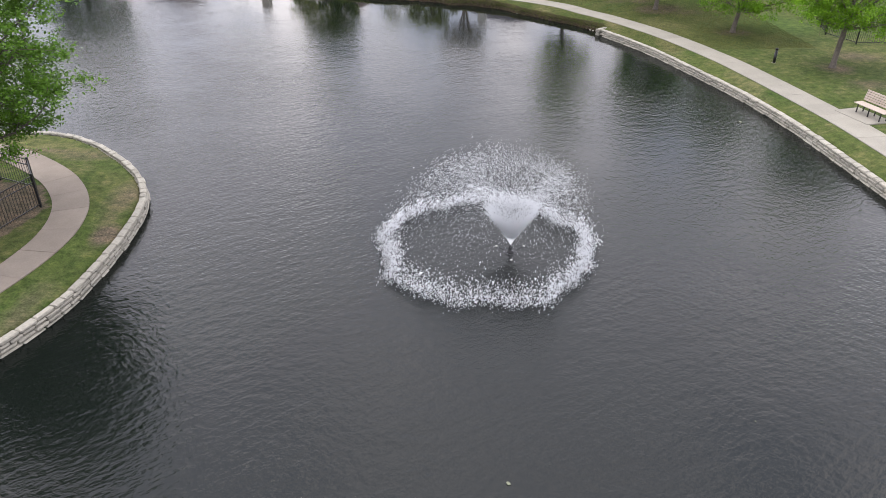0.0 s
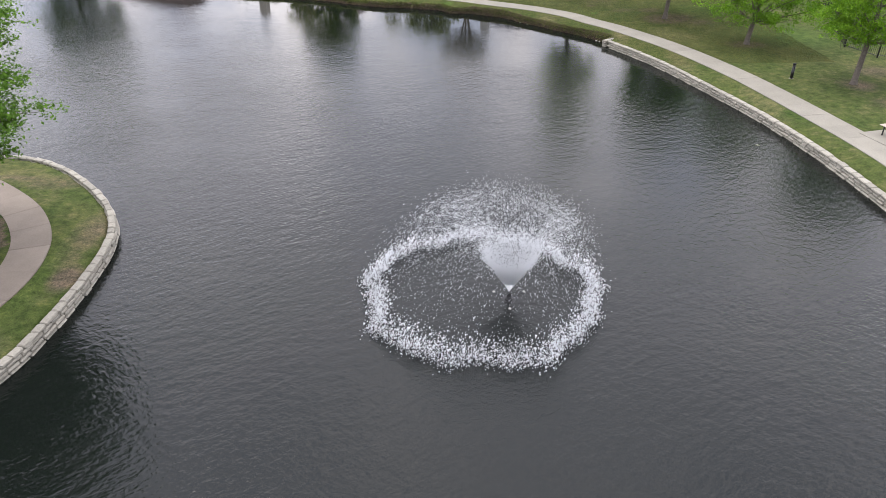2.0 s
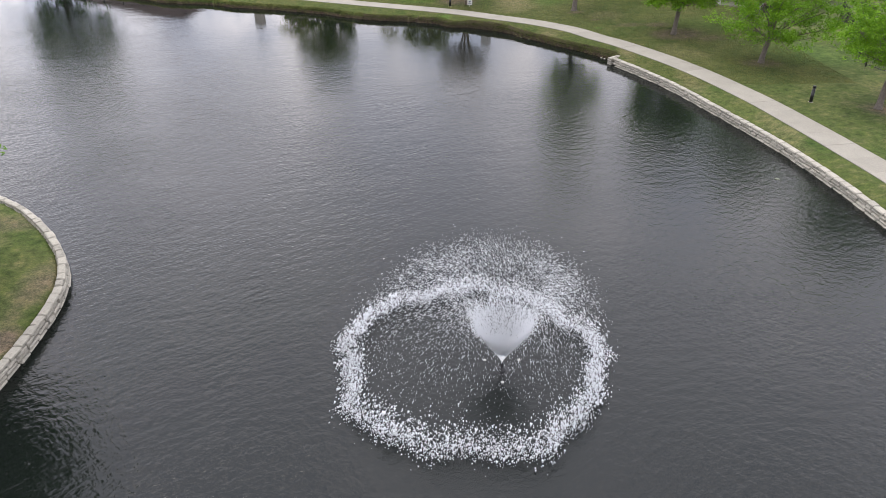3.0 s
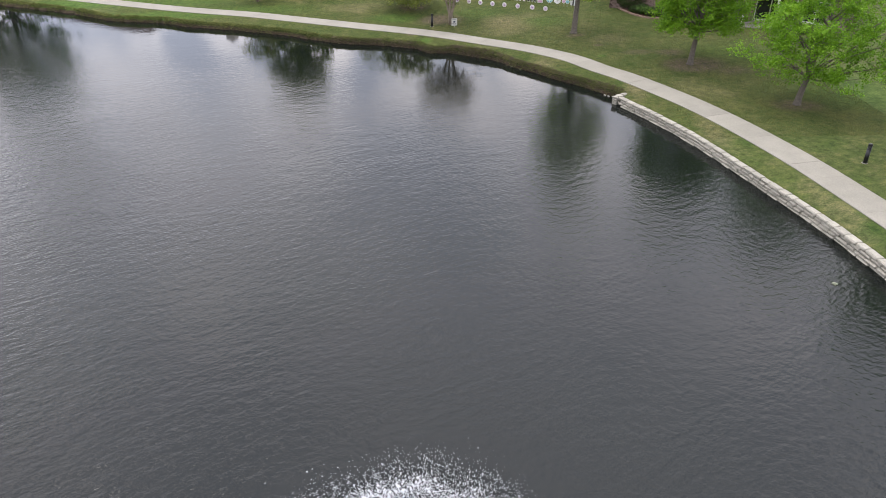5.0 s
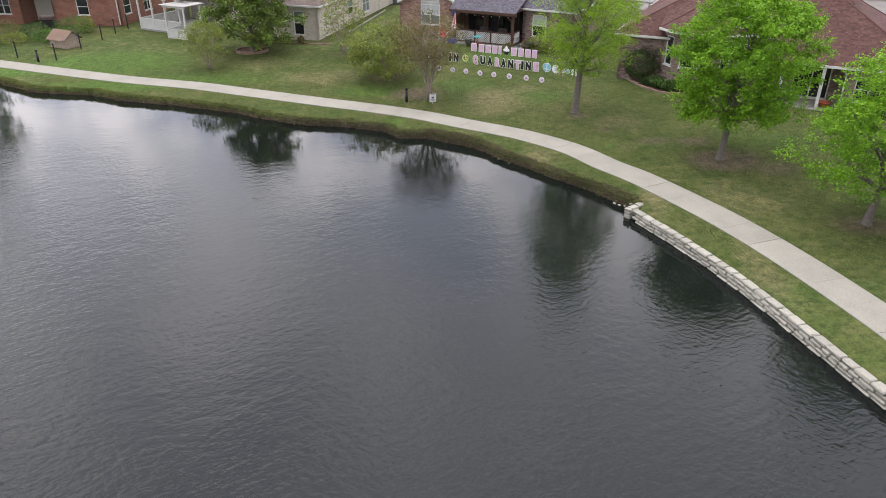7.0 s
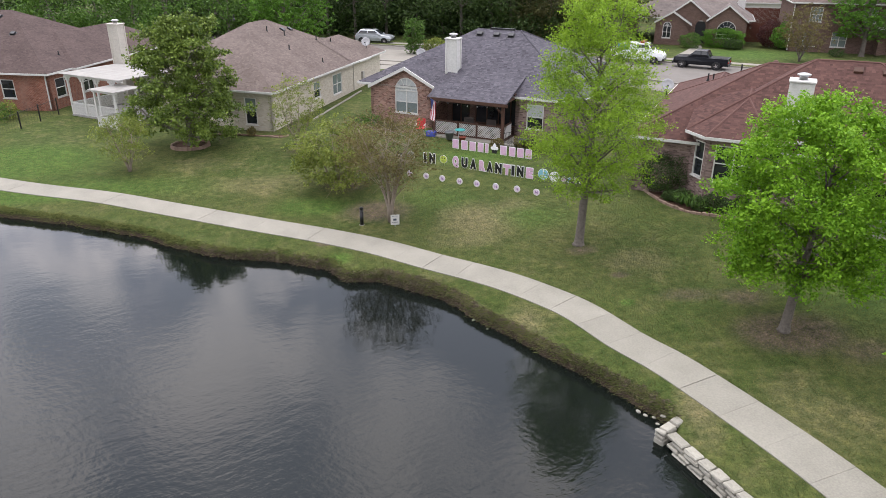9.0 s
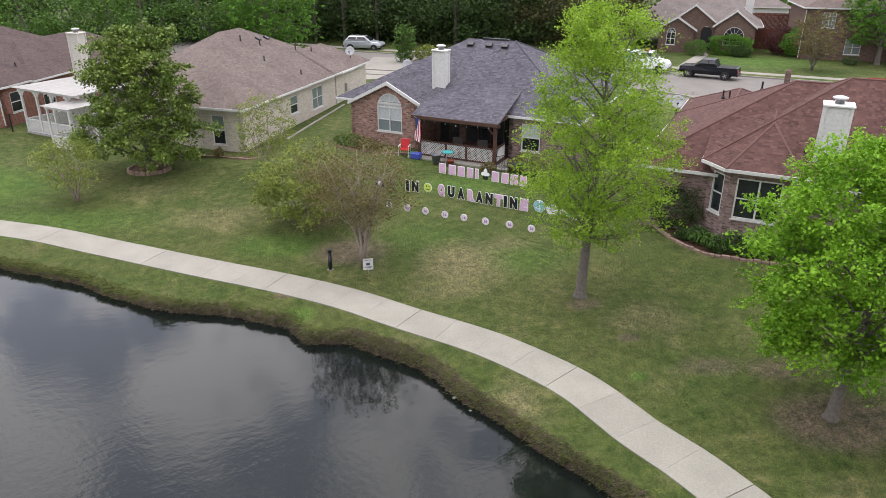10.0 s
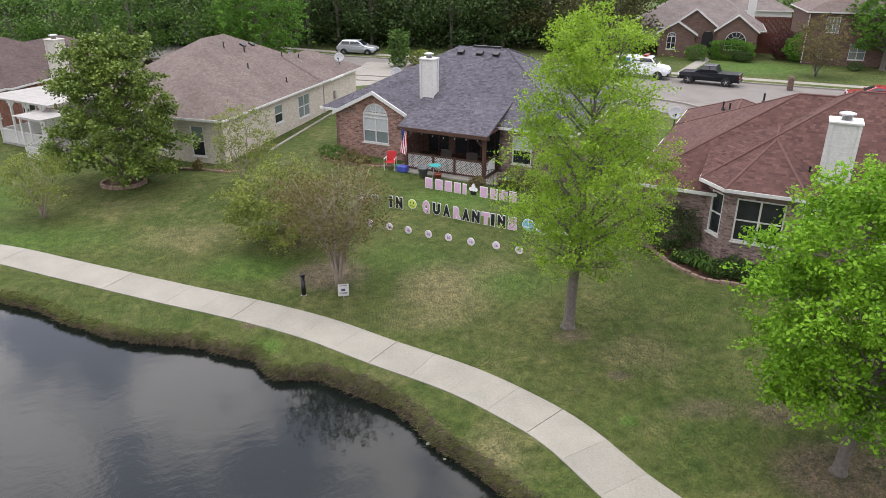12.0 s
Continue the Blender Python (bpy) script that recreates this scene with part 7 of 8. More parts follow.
# ---- bench ----
def bench(m):
    b = thing("park_bench", m, "pale slatted park bench with black metal frame on a concrete pad", "bench")
    sl = surface("pale_slats", (0.36, 0.30, 0.255), (0.47, 0.40, 0.34), 2.0, 0.7, grain=30)
    for i in range(5):
        part("seat_slat", boxes((-0.92, 0.92, -0.28 + i * 0.105, -0.19 + i * 0.105, 0.43, 0.465, 0.008)), sl, b)
    for i in range(5):
        z = 0.53 + i * 0.1
        part("back_slat", boxes((-0.92, 0.92, 0.25 + i * 0.028, 0.28 + i * 0.028, z, z + 0.088, 0.008)), sl, b)
    for x in (-0.7, 0.0, 0.7):
        part("leg", bars(((x, -0.2, 0.0), (x, -0.2, 0.43), 0.03), ((x, 0.2, 0.0), (x, 0.22, 0.43), 0.03), ((x, -0.24, 0.41), (x, 0.26, 0.41), 0.025), ((x, 0.24, 0.4), (x, 0.4, 1.02), 0.025)), BLACK, b)
    return b


bench(pose(18.55, -33.25, ground_at(18.55, -33.25) + 0.06, 0, 0, -76))
solid("bench_pad", boxes((-0.7, 0.75, -1.05, 1.05, -0.15, 0.0, 0.01)), CONCRETE, pose(18.25, -33.1, ground_at(18.25, -33.1) + 0.06, 0, 0, 14), "concrete bench pad beside the path", "paving", kind="structure")


# ---- path lights ----
def path_light(x, y, h=0.86):
    z = ground_at(x, y)
    b = thing("path_light", pose(x, y, z), "black cylindrical path light on a small concrete foot", "path light", "path lights")
    bm = bmesh.new()
    lathe(bm, [(0.085, 0.0), (0.085, h * 0.72)], 14)
    part("shaft", bm, BLACK, b, "", True)
    bm = bmesh.new()
    for i in range(4):
        lathe(bm, [(0.07, h * 0.73 + i * 0.035), (0.088, h * 0.735 + i * 0.035), (0.07, h * 0.755 + i * 0.035)], 14)
    part("louvre", bm, BLACK, b)
    bm = bmesh.new()
    lathe(bm, [(0.088, h * 0.73 + 0.14), (0.09, h - 0.03), (0.07, h), (0.01, h + 0.008)], 14)
    part("cap", bm, BLACK, b, "", True)
    bm = bmesh.new()
    lathe(bm, [(0.13, -0.06), (0.13, 0.005), (0.11, 0.012)], 14)
    part("foot", bm, CONCRETE, b)


for x, y in ((0.0, 0.0), (18.0, -23.95), (-26.7, 10.2)):
    path_light(x, y)

# ---- small white notice on a stake ----
INK = plain("printed_ink", (0.05, 0.06, 0.09), 0.6)
s = thing("notice_sign", pose(1.55, -0.35, ground_at(1.55, -0.35), 0, 0, 12), "small white notice on a stake beside a tree", "sign")
part("stake", boxes((-0.02, 0.02, -0.015, 0.015, -0.1, 0.55)), METAL, s)
part("panel", boxes((-0.2, 0.2, -0.03, -0.018, 0.12, 0.6)), WHITE, s)
for i, (w, z) in enumerate(((0.26, 0.53), (0.3, 0.24), (0.22, 0.2))):
    part("print_bar", boxes((-w / 2, w / 2, -0.034, -0.03, z, z + 0.022)), INK, s)
part("print_block", boxes((-0.08, 0.07, -0.034, -0.03, 0.32, 0.42)), INK, s)

# ---- letters and cut-outs in the lawn ----
PINK = plain("pink_print", (0.62, 0.40, 0.55), 0.5)
JET = plain("black_print", (0.012, 0.012, 0.014), 0.45)
CARD = plain("white_card", (0.80, 0.78, 0.80), 0.5)
LIME = plain("lime_print", (0.50, 0.60, 0.10), 0.5)
TEAL_PRINT = plain("blue_print", (0.22, 0.48, 0.58), 0.5)
MAUVE = plain("mauve_print", (0.30, 0.16, 0.36), 0.5)
PALE = plain("pale_pink_print", (0.72, 0.62, 0.70), 0.5)


def stakes(parent, w, h, z0):
    for sx in (-0.5, 0.5):
        part("stake", bars(((sx * w * 0.6, 0.012, -0.1), (sx * w * 0.6, 0.012, z0 + h * 0.5), 0.006)), METAL, parent)


def glyph(text, size, extrude, grow):
    """A letter as a mesh standing upright, centred on x, its foot at z = 0; grow: how far its outline is swollen."""
    cu = bpy.data.curves.new("glyph", "FONT")
    cu.body, cu.size, cu.align_x, cu.extrude, cu.offset = text, size, "CENTER", extrude, grow
    cu.resolution_u = 3
    ob = new("glyph", cu)
    me = bpy.data.meshes.new_from_object(ob.evaluated_get(bpy.context.evaluated_depsgraph_get()))
    bpy.data.objects.remove(ob)
    bpy.data.curves.remove(cu)
    me.transform(Matrix.Rotation(math.pi / 2, 4, "X"))
    return me


def letter_card(ch, x, y, turn, ink, h=0.48):
    z = ground_at(x, y)
    ob = thing("letter_sign", pose(x, y, z, 0, 0, turn), ("pink" if ink is PINK else "black") + " cut-out letter with white edge on stakes", "letter sign", "letters in the lawn")
    wide = 1.0
    for nm, grow, mat, y0 in (("outline", 0.082, CARD, 0.0), ("letter", 0.052, ink, -0.012)):
        me = glyph(ch, h * 1.38, 0.006, grow)
        xs = [v.co.x for v in me.vertices]
        if nm == "outline":
            wide = min(1.0, 0.425 / (max(xs) - min(xs)))
        me.transform(Matrix.Translation((0, y0, 0.12)) @ Matrix.Diagonal((wide, 1, 1, 1)))
        me.materials.append(mat)
        o = new(nm, me)
        o.parent = ob
    stakes(ob, 0.3, h, 0.12)


def name_card(x, y, turn, w, h=0.5):
    ob = thing("letter_sign", pose(x, y, ground_at(x, y), 0, 0, turn), "pink cut-out panel with white edge on stakes", "letter sign", "letters in the lawn")
    part("outline", boxes((-w / 2 - 0.03, w / 2 + 0.03, -0.006, 0.006, 0.09, h + 0.15, 0.004)), CARD, ob)
    part("panel", boxes((-w / 2, w / 2, -0.018, -0.0065, 0.12, h + 0.12, 0.004)), PINK, ob)
    stakes(ob, w, h, 0.12)


def disc(bm, r, z, y0, y1, sides=20, x=0.0):
    lo = [bm.verts.new((x + r * math.cos(2 * math.pi * i / sides), y0, z + r * math.sin(2 * math.pi * i / sides))) for i in range(sides)]
    hi = [bm.verts.new((v.co.x, y1, v.co.z)) for v in lo]
    bm.faces.new(lo)
    bm.faces.new(hi[::-1])
    for i in range(sides):
        bm.faces.new((lo[i], lo[(i + 1) % sides], hi[(i + 1) % sides], hi[i]))


def round_card(x, y, turn, r, z, mat, label, marks=()):
    """A round cut-out with printed marks (boxes on its face)."""
    ob = thing("round_sign", pose(x, y, ground_at(x, y), 0, 0, turn), label, "sign", "round cut-outs in the lawn")
    bm = bmesh.new()
    disc(bm, r + 0.025, z, -0.006, 0.006)
    part("edge", bm, CARD, ob)
    bm = bmesh.new()
    disc(bm, r, z, -0.014, -0.007)
    part("face", bm, mat, ob)
    for (x0, x1, z0, z1), mm in marks:
        part("print_bar", boxes((x0, x1, -0.019, -0.015, z + z0, z + z1)), mm, ob)
    stakes(ob, r, r, z - r)
    return ob


p, q = Vector((4.44, 7.55, 0)), Vector((8.35, 5.4, 0))
turn = math.degrees(math.atan2(q.y - p.y, q.x - p.x))
for i, ch in enumerate("QUARANTINE"):
    w = p.lerp(q, (0.0, 0.125, 0.245, 0.36, 0.47, 0.585, 0.695, 0.775, 0.87, 0.985)[i])
    letter_card(ch, w.x, w.y, turn, PINK if ch in "QRTE" and i in (0, 3, 6, 9) else JET)
letter_card("I", 2.74, 8.25, turn, JET)
letter_card("N", 3.14, 8.12, turn, JET)
round_card(3.77, 7.9, turn, 0.21, 0.36, LIME, "lime green smiling face cut-out", [((-0.1, -0.05, 0.03, 0.1), JET), ((0.05, 0.1, 0.03, 0.1), JET), ((-0.1, 0.1, -0.11, -0.08), JET)])
round_card(8.98, 5.1, turn, 0.27, 0.4, TEAL_PRINT, "blue round cut-out with white bars", [((-0.02, 0.02, -0.28, 0.28), CARD), ((-0.18, -0.02, -0.12, -0.08), CARD), ((0.02, 0.18, -0.12, -0.08), CARD)])
round_card(9.5, 4.65, turn, 0.25, 0.4, CARD, "white round cut-out with grey marks", [((-0.12, 0.12, -0.02, 0.02), METAL), ((-0.02, 0.02, -0.12, 0.12), METAL)])
round_card(9.95, 4.4, turn, 0.12, 0.35, PINK, "small pink round cut-out")
round_card(10.2, 4.2, turn, 0.12, 0.35, TEAL_PRINT, "small blue round cut-out")
round_card(1.95, 8.5, turn, 0.22, 0.4, METAL, "grey round cut-out behind a shrub tree")
b = thing("gift_sign", pose(10.6, 4.05, ground_at(10.6, 4.05), 0, 0, turn), "white gift box cut-out with black ribbon", "sign")
part("panel", boxes((-0.22, 0.22, -0.006, 0.006, 0.12, 0.55)), CARD, b)
part("ribbon", boxes((-0.05, 0.05, -0.012, -0.0065, 0.12, 0.66), (-0.16, -0.05, -0.012, -0.0065, 0.54, 0.64), (0.05, 0.16, -0.012, -0.0065, 0.54, 0.64)), JET, b)
stakes(b, 0.4, 0.4, 0.12)
b = thing("camera_sign", pose(1.3, 8.8, ground_at(1.3, 8.8), 0, 0, turn), "black boxy cut-out with a round white centre", "sign")
part("panel", boxes((-0.26, 0.26, -0.006, 0.006, 0.12, 0.46), (-0.2, -0.05, -0.006, 0.006, 0.46, 0.54)), JET, b)
bm = bmesh.new()
disc(bm, 0.12, 0.29, -0.014, -0.007)
part("face", bm, CARD, b)
stakes(b, 0.4, 0.4, 0.12)
p, q = Vector((4.5, 10.85, 0)), Vector((8.65, 8.65, 0))
turn1 = math.degrees(math.atan2(q.y - p.y, q.x - p.x))
for t, w in ((0.0, 0.36), (0.125, 0.36), (0.24, 0.36), (0.35, 0.32), (0.435, 0.16), (0.66, 0.36), (0.775, 0.34), (0.885, 0.36), (0.99, 0.32)):
    w3 = p.lerp(q, t)
    name_card(w3.x, w3.y, turn1, w)
w3 = p.lerp(q, 0.54)
b = thing("cupcake_sign", pose(w3.x, w3.y, ground_at(w3.x, w3.y), 0, 0, turn1), "cupcake cut-out with white icing and black case", "sign")
bm = bmesh.new()
vs = [(-0.13, 0.12), (0.13, 0.12), (0.19, 0.38), (-0.19, 0.38)]
lo, hi = [bm.verts.new((x, -0.006, z)) for x, z in vs], [bm.verts.new((x, 0.006, z)) for x, z in vs]
bm.faces.new(lo)
bm.faces.new(hi[::-1])
for i in range(4):
    bm.faces.new((lo[i], lo[(i + 1) % 4], hi[(i + 1) % 4], hi[i]))
part("case", bm, JET, b)
bm = bmesh.new()
for x, z, r in ((-0.14, 0.43, 0.1), (0.14, 0.43, 0.1), (0.0, 0.45, 0.13), (0.0, 0.57, 0.11), (0.0, 0.67, 0.06)):
    disc(bm, r, z, -0.012 - r * 0.05, -0.007, 14, x)
part("icing", bm, CARD, b)
stakes(b, 0.3, 0.4, 0.12)
for x, y in ((1.95, 6.0), (2.85, 5.57), (3.7, 5.17), (4.6, 4.73), (5.47, 4.35), (6.42, 3.87), (7.46, 3.47), (8.38, 2.99)):
    o = round_card(x, y, turn, 0.15, 0.2, PALE, "small round pale cut-out with a violet number 16")
    me = glyph("16", 0.17, 0.002, 0.008)
    me.transform(Matrix.Translation((0, -0.016, 0.14)))
    me.materials.append(MAUVE)
    new("number", me).parent = o

# ---- things by the porch ----
RED_PLASTIC = plain("red_plastic", (0.42, 0.012, 0.016), 0.4)
c = thing("garden_chair", pose(2.3, 14.25, ground_at(2.3, 14.25), 0, 0, -10), "red garden chair with white metal legs", "chair")
bm = boxes((-0.27, 0.27, -0.25, 0.25, 0.40, 0.44, 0.02))
part("seat", bm, RED_PLASTIC, c)
bm = boxes((-0.27, 0.27, 0.0, 0.035, 0.0, 0.55, 0.02))
o = part("backrest", bm, RED_PLASTIC, c)
o.matrix_basis = pose(0, 0.24, 0.42, -14, 0, 0)
for sx in (-0.29, 0.29):
    for y0, y1 in ((-0.28, -0.26), (0.3, 0.26)):
        part("leg", bars(((sx, y0, 0), (sx, y1, 0.62), 0.018), sides=6), WHITE, c)
    part("armrest", boxes((sx - 0.035, sx + 0.035, -0.32, 0.3, 0.62, 0.65, 0.01)), WHITE, c)
f = thing("flag", pose(3.35, 13.85, 0.9, 0, 0, -30), "striped red, white and blue flag hanging from a post", "flag")
part("pole", bars(((0, 0.12, 1.9), (-0.15, -0.6, 2.35), 0.014), sides=6), METAL, f)
STRIPE_RED = plain("flag_red", (0.42, 0.03, 0.05), 0.8)
FLAG_BLUE = plain("flag_blue", (0.03, 0.04, 0.14), 0.8)


def cloth(u0, u1, v0, v1):
    """A hanging, gently folded piece of cloth; u across, v down."""
    bm = bmesh.new()
    g = [[bm.verts.new((-0.15 + 0.14 * u + 0.05 * math.sin(5 * v + 4 * u), -0.55 + 0.5 * u * (1 - 0.55 * v) + 0.04 * math.sin(7 * u + 3 * v), 2.3 - 0.28 * u - 1.25 * v)) for u in np.linspace(u0, u1, 4)] for v in np.linspace(v0, v1, 9)]
    for a, b2 in zip(g, g[1:]):
        for i in range(3):
            bm.faces.new((a[i], a[i + 1], b2[i + 1], b2[i]))
    return bm


for i in range(9):
    u0, u1 = i / 9, (i + 1) / 9
    part("stripe", cloth(u0, u1, 0.45 if i < 5 else 0.0, 1.0), STRIPE_RED if i % 2 == 0 else CARD, f)
part("canton", cloth(0.0, 5 / 9, 0.0, 0.45), FLAG_BLUE, f)


def pot(x, y, r, h, mat, label):
    bm = bmesh.new()
    lathe(bm, [(r * 0.72, 0), (r, h * 0.85), (r * 1.08, h * 0.86), (r * 1.08, h), (r * 0.92, h), (r * 0.9, h * 0.8), (0.02, h * 0.8)], 18)
    return solid("plant_pot", bm, mat, pose(x, y, 0.8), label, "pot", "", "", True)


POT_GREY = plain("grey_glaze", (0.14, 0.145, 0.15), 0.5)
pot(4.15, 12.75, 0.28, 0.5, POT_GREY, "large grey plant pot on the porch edge")
pot(4.95, 12.35, 0.2, 0.26, plain("terracotta", (0.24, 0.06, 0.035), 0.8), "low terracotta pot on the porch edge")
t = thing("side_table", pose(4.8, 12.6, 0.8), "small round turquoise side table", "table")
bm = bmesh.new()
lathe(bm, [(0.3, 0.62), (0.33, 0.63), (0.33, 0.66), (0.02, 0.665)], 18)
part("tabletop", bm, plain("turquoise_paint", (0.06, 0.36, 0.36), 0.4), t)
for i in range(3):
    a = 2.1 * i
    part("leg", bars(((0.27 * math.cos(a), 0.27 * math.sin(a), 0), (0.12 * math.cos(a), 0.12 * math.sin(a), 0.62), 0.016), sides=6), METAL, t)
solid("toy_box", boxes((-0.3, 0.3, -0.2, 0.2, 0, 0.35, 0.04)), plain("blue_plastic", (0.05, 0.07, 0.32), 0.4), pose(3.0, 13.8, ground_at(3.0, 13.8), 0, 0, -26), "blue plastic box on the lawn by the porch", "box")
solid("watering_can", boxes((-0.16, 0.16, -0.12, 0.12, 0, 0.28, 0.05)), plain("green_plastic", (0.03, 0.26, 0.08), 0.4), pose(2.75, 14.2, ground_at(2.75, 14.2), 0, 0, 12), "green plastic watering can by the porch", "watering can")
for x, y in ((5.3, 13.3), (6.7, 12.7)):
    c = thing("wicker_chair", pose(x, y + 0.9, 0.8, 0, 0, -20), "dark wicker porch chair in shade", "chair")
    part("seat", boxes((-0.32, 0.32, -0.3, 0.3, 0.3, 0.45, 0.04)), plain("dark_cushion", (0.05, 0.05, 0.055), 0.9), c)
    part("backrest", boxes((-0.32, 0.32, 0.26, 0.36, 0.42, 1.0, 0.05)), plain("dark_wicker", (0.05, 0.04, 0.035), 0.8), c)
    for sx in (-0.28, 0.28):
        for sy in (-0.26, 0.26):
            part("leg", boxes((sx - 0.03, sx + 0.03, sy - 0.03, sy + 0.03, 0, 0.3)), BLACK, c)
c = thing("metal_chair", pose(7.75, 10.8, ground_at(7.75, 10.8), 0, 0, 30), "black wrought iron garden chair beside the porch", "chair")
part("seat", bars(*[((-0.25 + i * 0.1, -0.25, 0.44), (-0.25 + i * 0.1, 0.25, 0.44), 0.012) for i in range(6)], sides=5), BLACK, c)
part("backrest", bars(*[((-0.25 + i * 0.1, 0.25, 0.44), (-0.25 + i * 0.1, 0.33, 0.95), 0.012) for i in range(6)], ((-0.28, 0.33, 0.95), (0.28, 0.33, 0.95), 0.016), sides=5), BLACK, c)
for sx in (-0.25, 0.25):
    for sy in (-0.25, 0.25):
        part("leg", bars(((sx * 1.1, sy * 1.1, 0), (sx, sy, 0.44), 0.014), sides=5), BLACK, c)

t = thing("patio_table", pose(8.5, 10.55, ground_at(8.5, 10.55), 0, 0, 10), "small round black metal table beside the porch", "table")
bm = bmesh.new()
lathe(bm, [(0.01, 0.7), (0.36, 0.7), (0.37, 0.715), (0.36, 0.73), (0.01, 0.73)], 18)
part("tabletop", bm, BLACK, t)
part("pedestal", bars(((0, 0, 0.05), (0, 0, 0.7), 0.022), sides=6), BLACK, t)
for i in range(3):
    a = 2.1 * i + 0.4
    part("leg", bars(((0, 0, 0.2), (0.26 * math.cos(a), 0.26 * math.sin(a), 0), 0.014), sides=5), BLACK, t)
copy_thing(c, pose(9.1, 10.9, ground_at(9.1, 10.9), 0, 0, -60))
ac = thing("air_conditioner", pose(-1.95, 31.9, 0.5, 0, 0, -16.5), "dark square air conditioner unit beside a cream wall", "air conditioner")
part("casing", boxes((-0.42, 0.42, -0.42, 0.42, 0.05, 0.78, 0.03)), POT_GREY, ac)
part("slab", boxes((-0.5, 0.5, -0.5, 0.5, -0.1, 0.05)), CONCRETE, ac)
bm = bmesh.new()
lathe(bm, [(0.36, 0.78), (0.36, 0.82), (0.3, 0.83), (0.06, 0.83)], 16)
part("fan_grille", bm, BLACK, ac, "round black grille")
for i in range(9):
    part("louvre", boxes((-0.43, 0.43, -0.43, 0.43, 0.12 + i * 0.07, 0.14 + i * 0.07)), BLACK, ac)

# ---- planting beds ----
MULCH = surface("bark_mulch", (0.055, 0.028, 0.018), (0.12, 0.065, 0.042), 5.0, 0.95, grain=14, bump=1.0, distance=0.05)
EDGING = surface("edging_stone", (0.17, 0.115, 0.088), (0.28, 0.20, 0.155), 3.0, 0.9, grain=20, vary=0.35)


def bed(name, outline, label, edge=True, lift=0.05, h=0.12):
    """A mulched bed with a row of edging stones along its outer line."""
    bm = bmesh.new()
    c = spline(outline, 0.35)
    ctr = c.mean(axis=0)
    zs = ground_height(c[:, 0], c[:, 1])
    v0 = bm.verts.new((ctr[0], ctr[1], ground_at(*ctr) + lift + 0.05))
    inner = [bm.verts.new((ctr[0] + (x - ctr[0]) * 0.6, ctr[1] + (y - ctr[1]) * 0.6, ground_at(ctr[0] + (x - ctr[0]) * 0.6, ctr[1] + (y - ctr[1]) * 0.6) + lift + rng.uniform(-0.02, 0.02))) for x, y in c]
    outer = [bm.verts.new((x, y, z + lift * 0.7)) for (x, y), z in zip(c, zs)]
    k = len(c)
    for i in range(k - 1):
        bm.faces.new((v0, inner[i], inner[i + 1]))
        bm.faces.new((inner[i], outer[i], outer[i + 1], inner[i + 1]))
    ob = solid(name, bm, MULCH, pose(0, 0, 0), label, "planting bed", kind="structure")
    if edge:
        s = np.concatenate([[0], np.cumsum(np.linalg.norm(np.diff(c, axis=0), axis=1))])
        u = 0.0
        while u < s[-1] - 0.1:
            w = rng.uniform(0.22, 0.36)
            x, y = np.interp(u + w / 2, s, c[:, 0]), np.interp(u + w / 2, s, c[:, 1])
            x2, y2 = np.interp(u + w, s, c[:, 0]), np.interp(u + w, s, c[:, 1])
            x1, y1 = np.interp(u, s, c[:, 0]), np.interp(u, s, c[:, 1])
            e = part("edging_stone", boxes((-w / 2 + 0.01, w / 2 - 0.01, -0.06, 0.06, -0.05, h + rng.uniform(-0.02, 0.03), 0.02)), EDGING, ob)
            e.matrix_basis = Matrix.Translation((x, y, ground_at(x, y))) @ Matrix.Rotation(math.atan2(y2 - y1, x2 - x1), 4, "Z")
            u += w
    return ob


bed("bed_1", [(14.4, 5.4), (13.95, 4.4), (13.9, 3.3), (14.33, 1.73), (15.06, 0.54), (15.95, -0.02), (16.9, -0.35), (18.2, -0.9), (19.6, -1.6)], "mulch bed with brick edging in front of a bay window")
bed("bed_2", [(-12.0, 15.2), (-10.2, 15.3), (-8.4, 14.9), (-6.7, 14.3), (-6.3, 14.9)], "mulch bed along a cream brick wall", True, 0.04, 0.08)
bed("bed_3", [(-2.1, 17.0), (-1.2, 15.9), (0.4, 15.0), (2.0, 14.6), (3.0, 14.9)], "dark mulch bed under an arched window", True, 0.04, 0.08)
ring = [(-12.0 + 1.15 * math.cos(a), 12.7 + 0.95 * math.sin(a)) for a in np.linspace(0, 2 * math.pi, 13)]
bed("bed_4", ring, "round mulch bed ringed with stones under a magnolia", True, 0.1, 0.2)
shrub(14.75, 3.3, 1.15, 1.05, 2.1, 9000, 0.085, LEAF_WOOD_DARK, "rounded dark green holly bush beside a brick wall")
for x, y, r, h in ((15.15, 1.75, 0.5, 0.7), (14.75, 2.1, 0.4, 0.5), (15.75, 0.75, 0.5, 0.6), (16.3, 0.65, 0.55, 0.8), (16.75, 0.25, 0.5, 0.65), (17.4, 0.1, 0.55, 0.8), (18.1, -0.3, 0.5, 0.7), (18.8, -0.7, 0.5, 0.6)):
    shrub(x, y, r, r, h, 1300, 0.085, LEAF_WOOD_DARK, "low leafy shrub in a mulch bed")


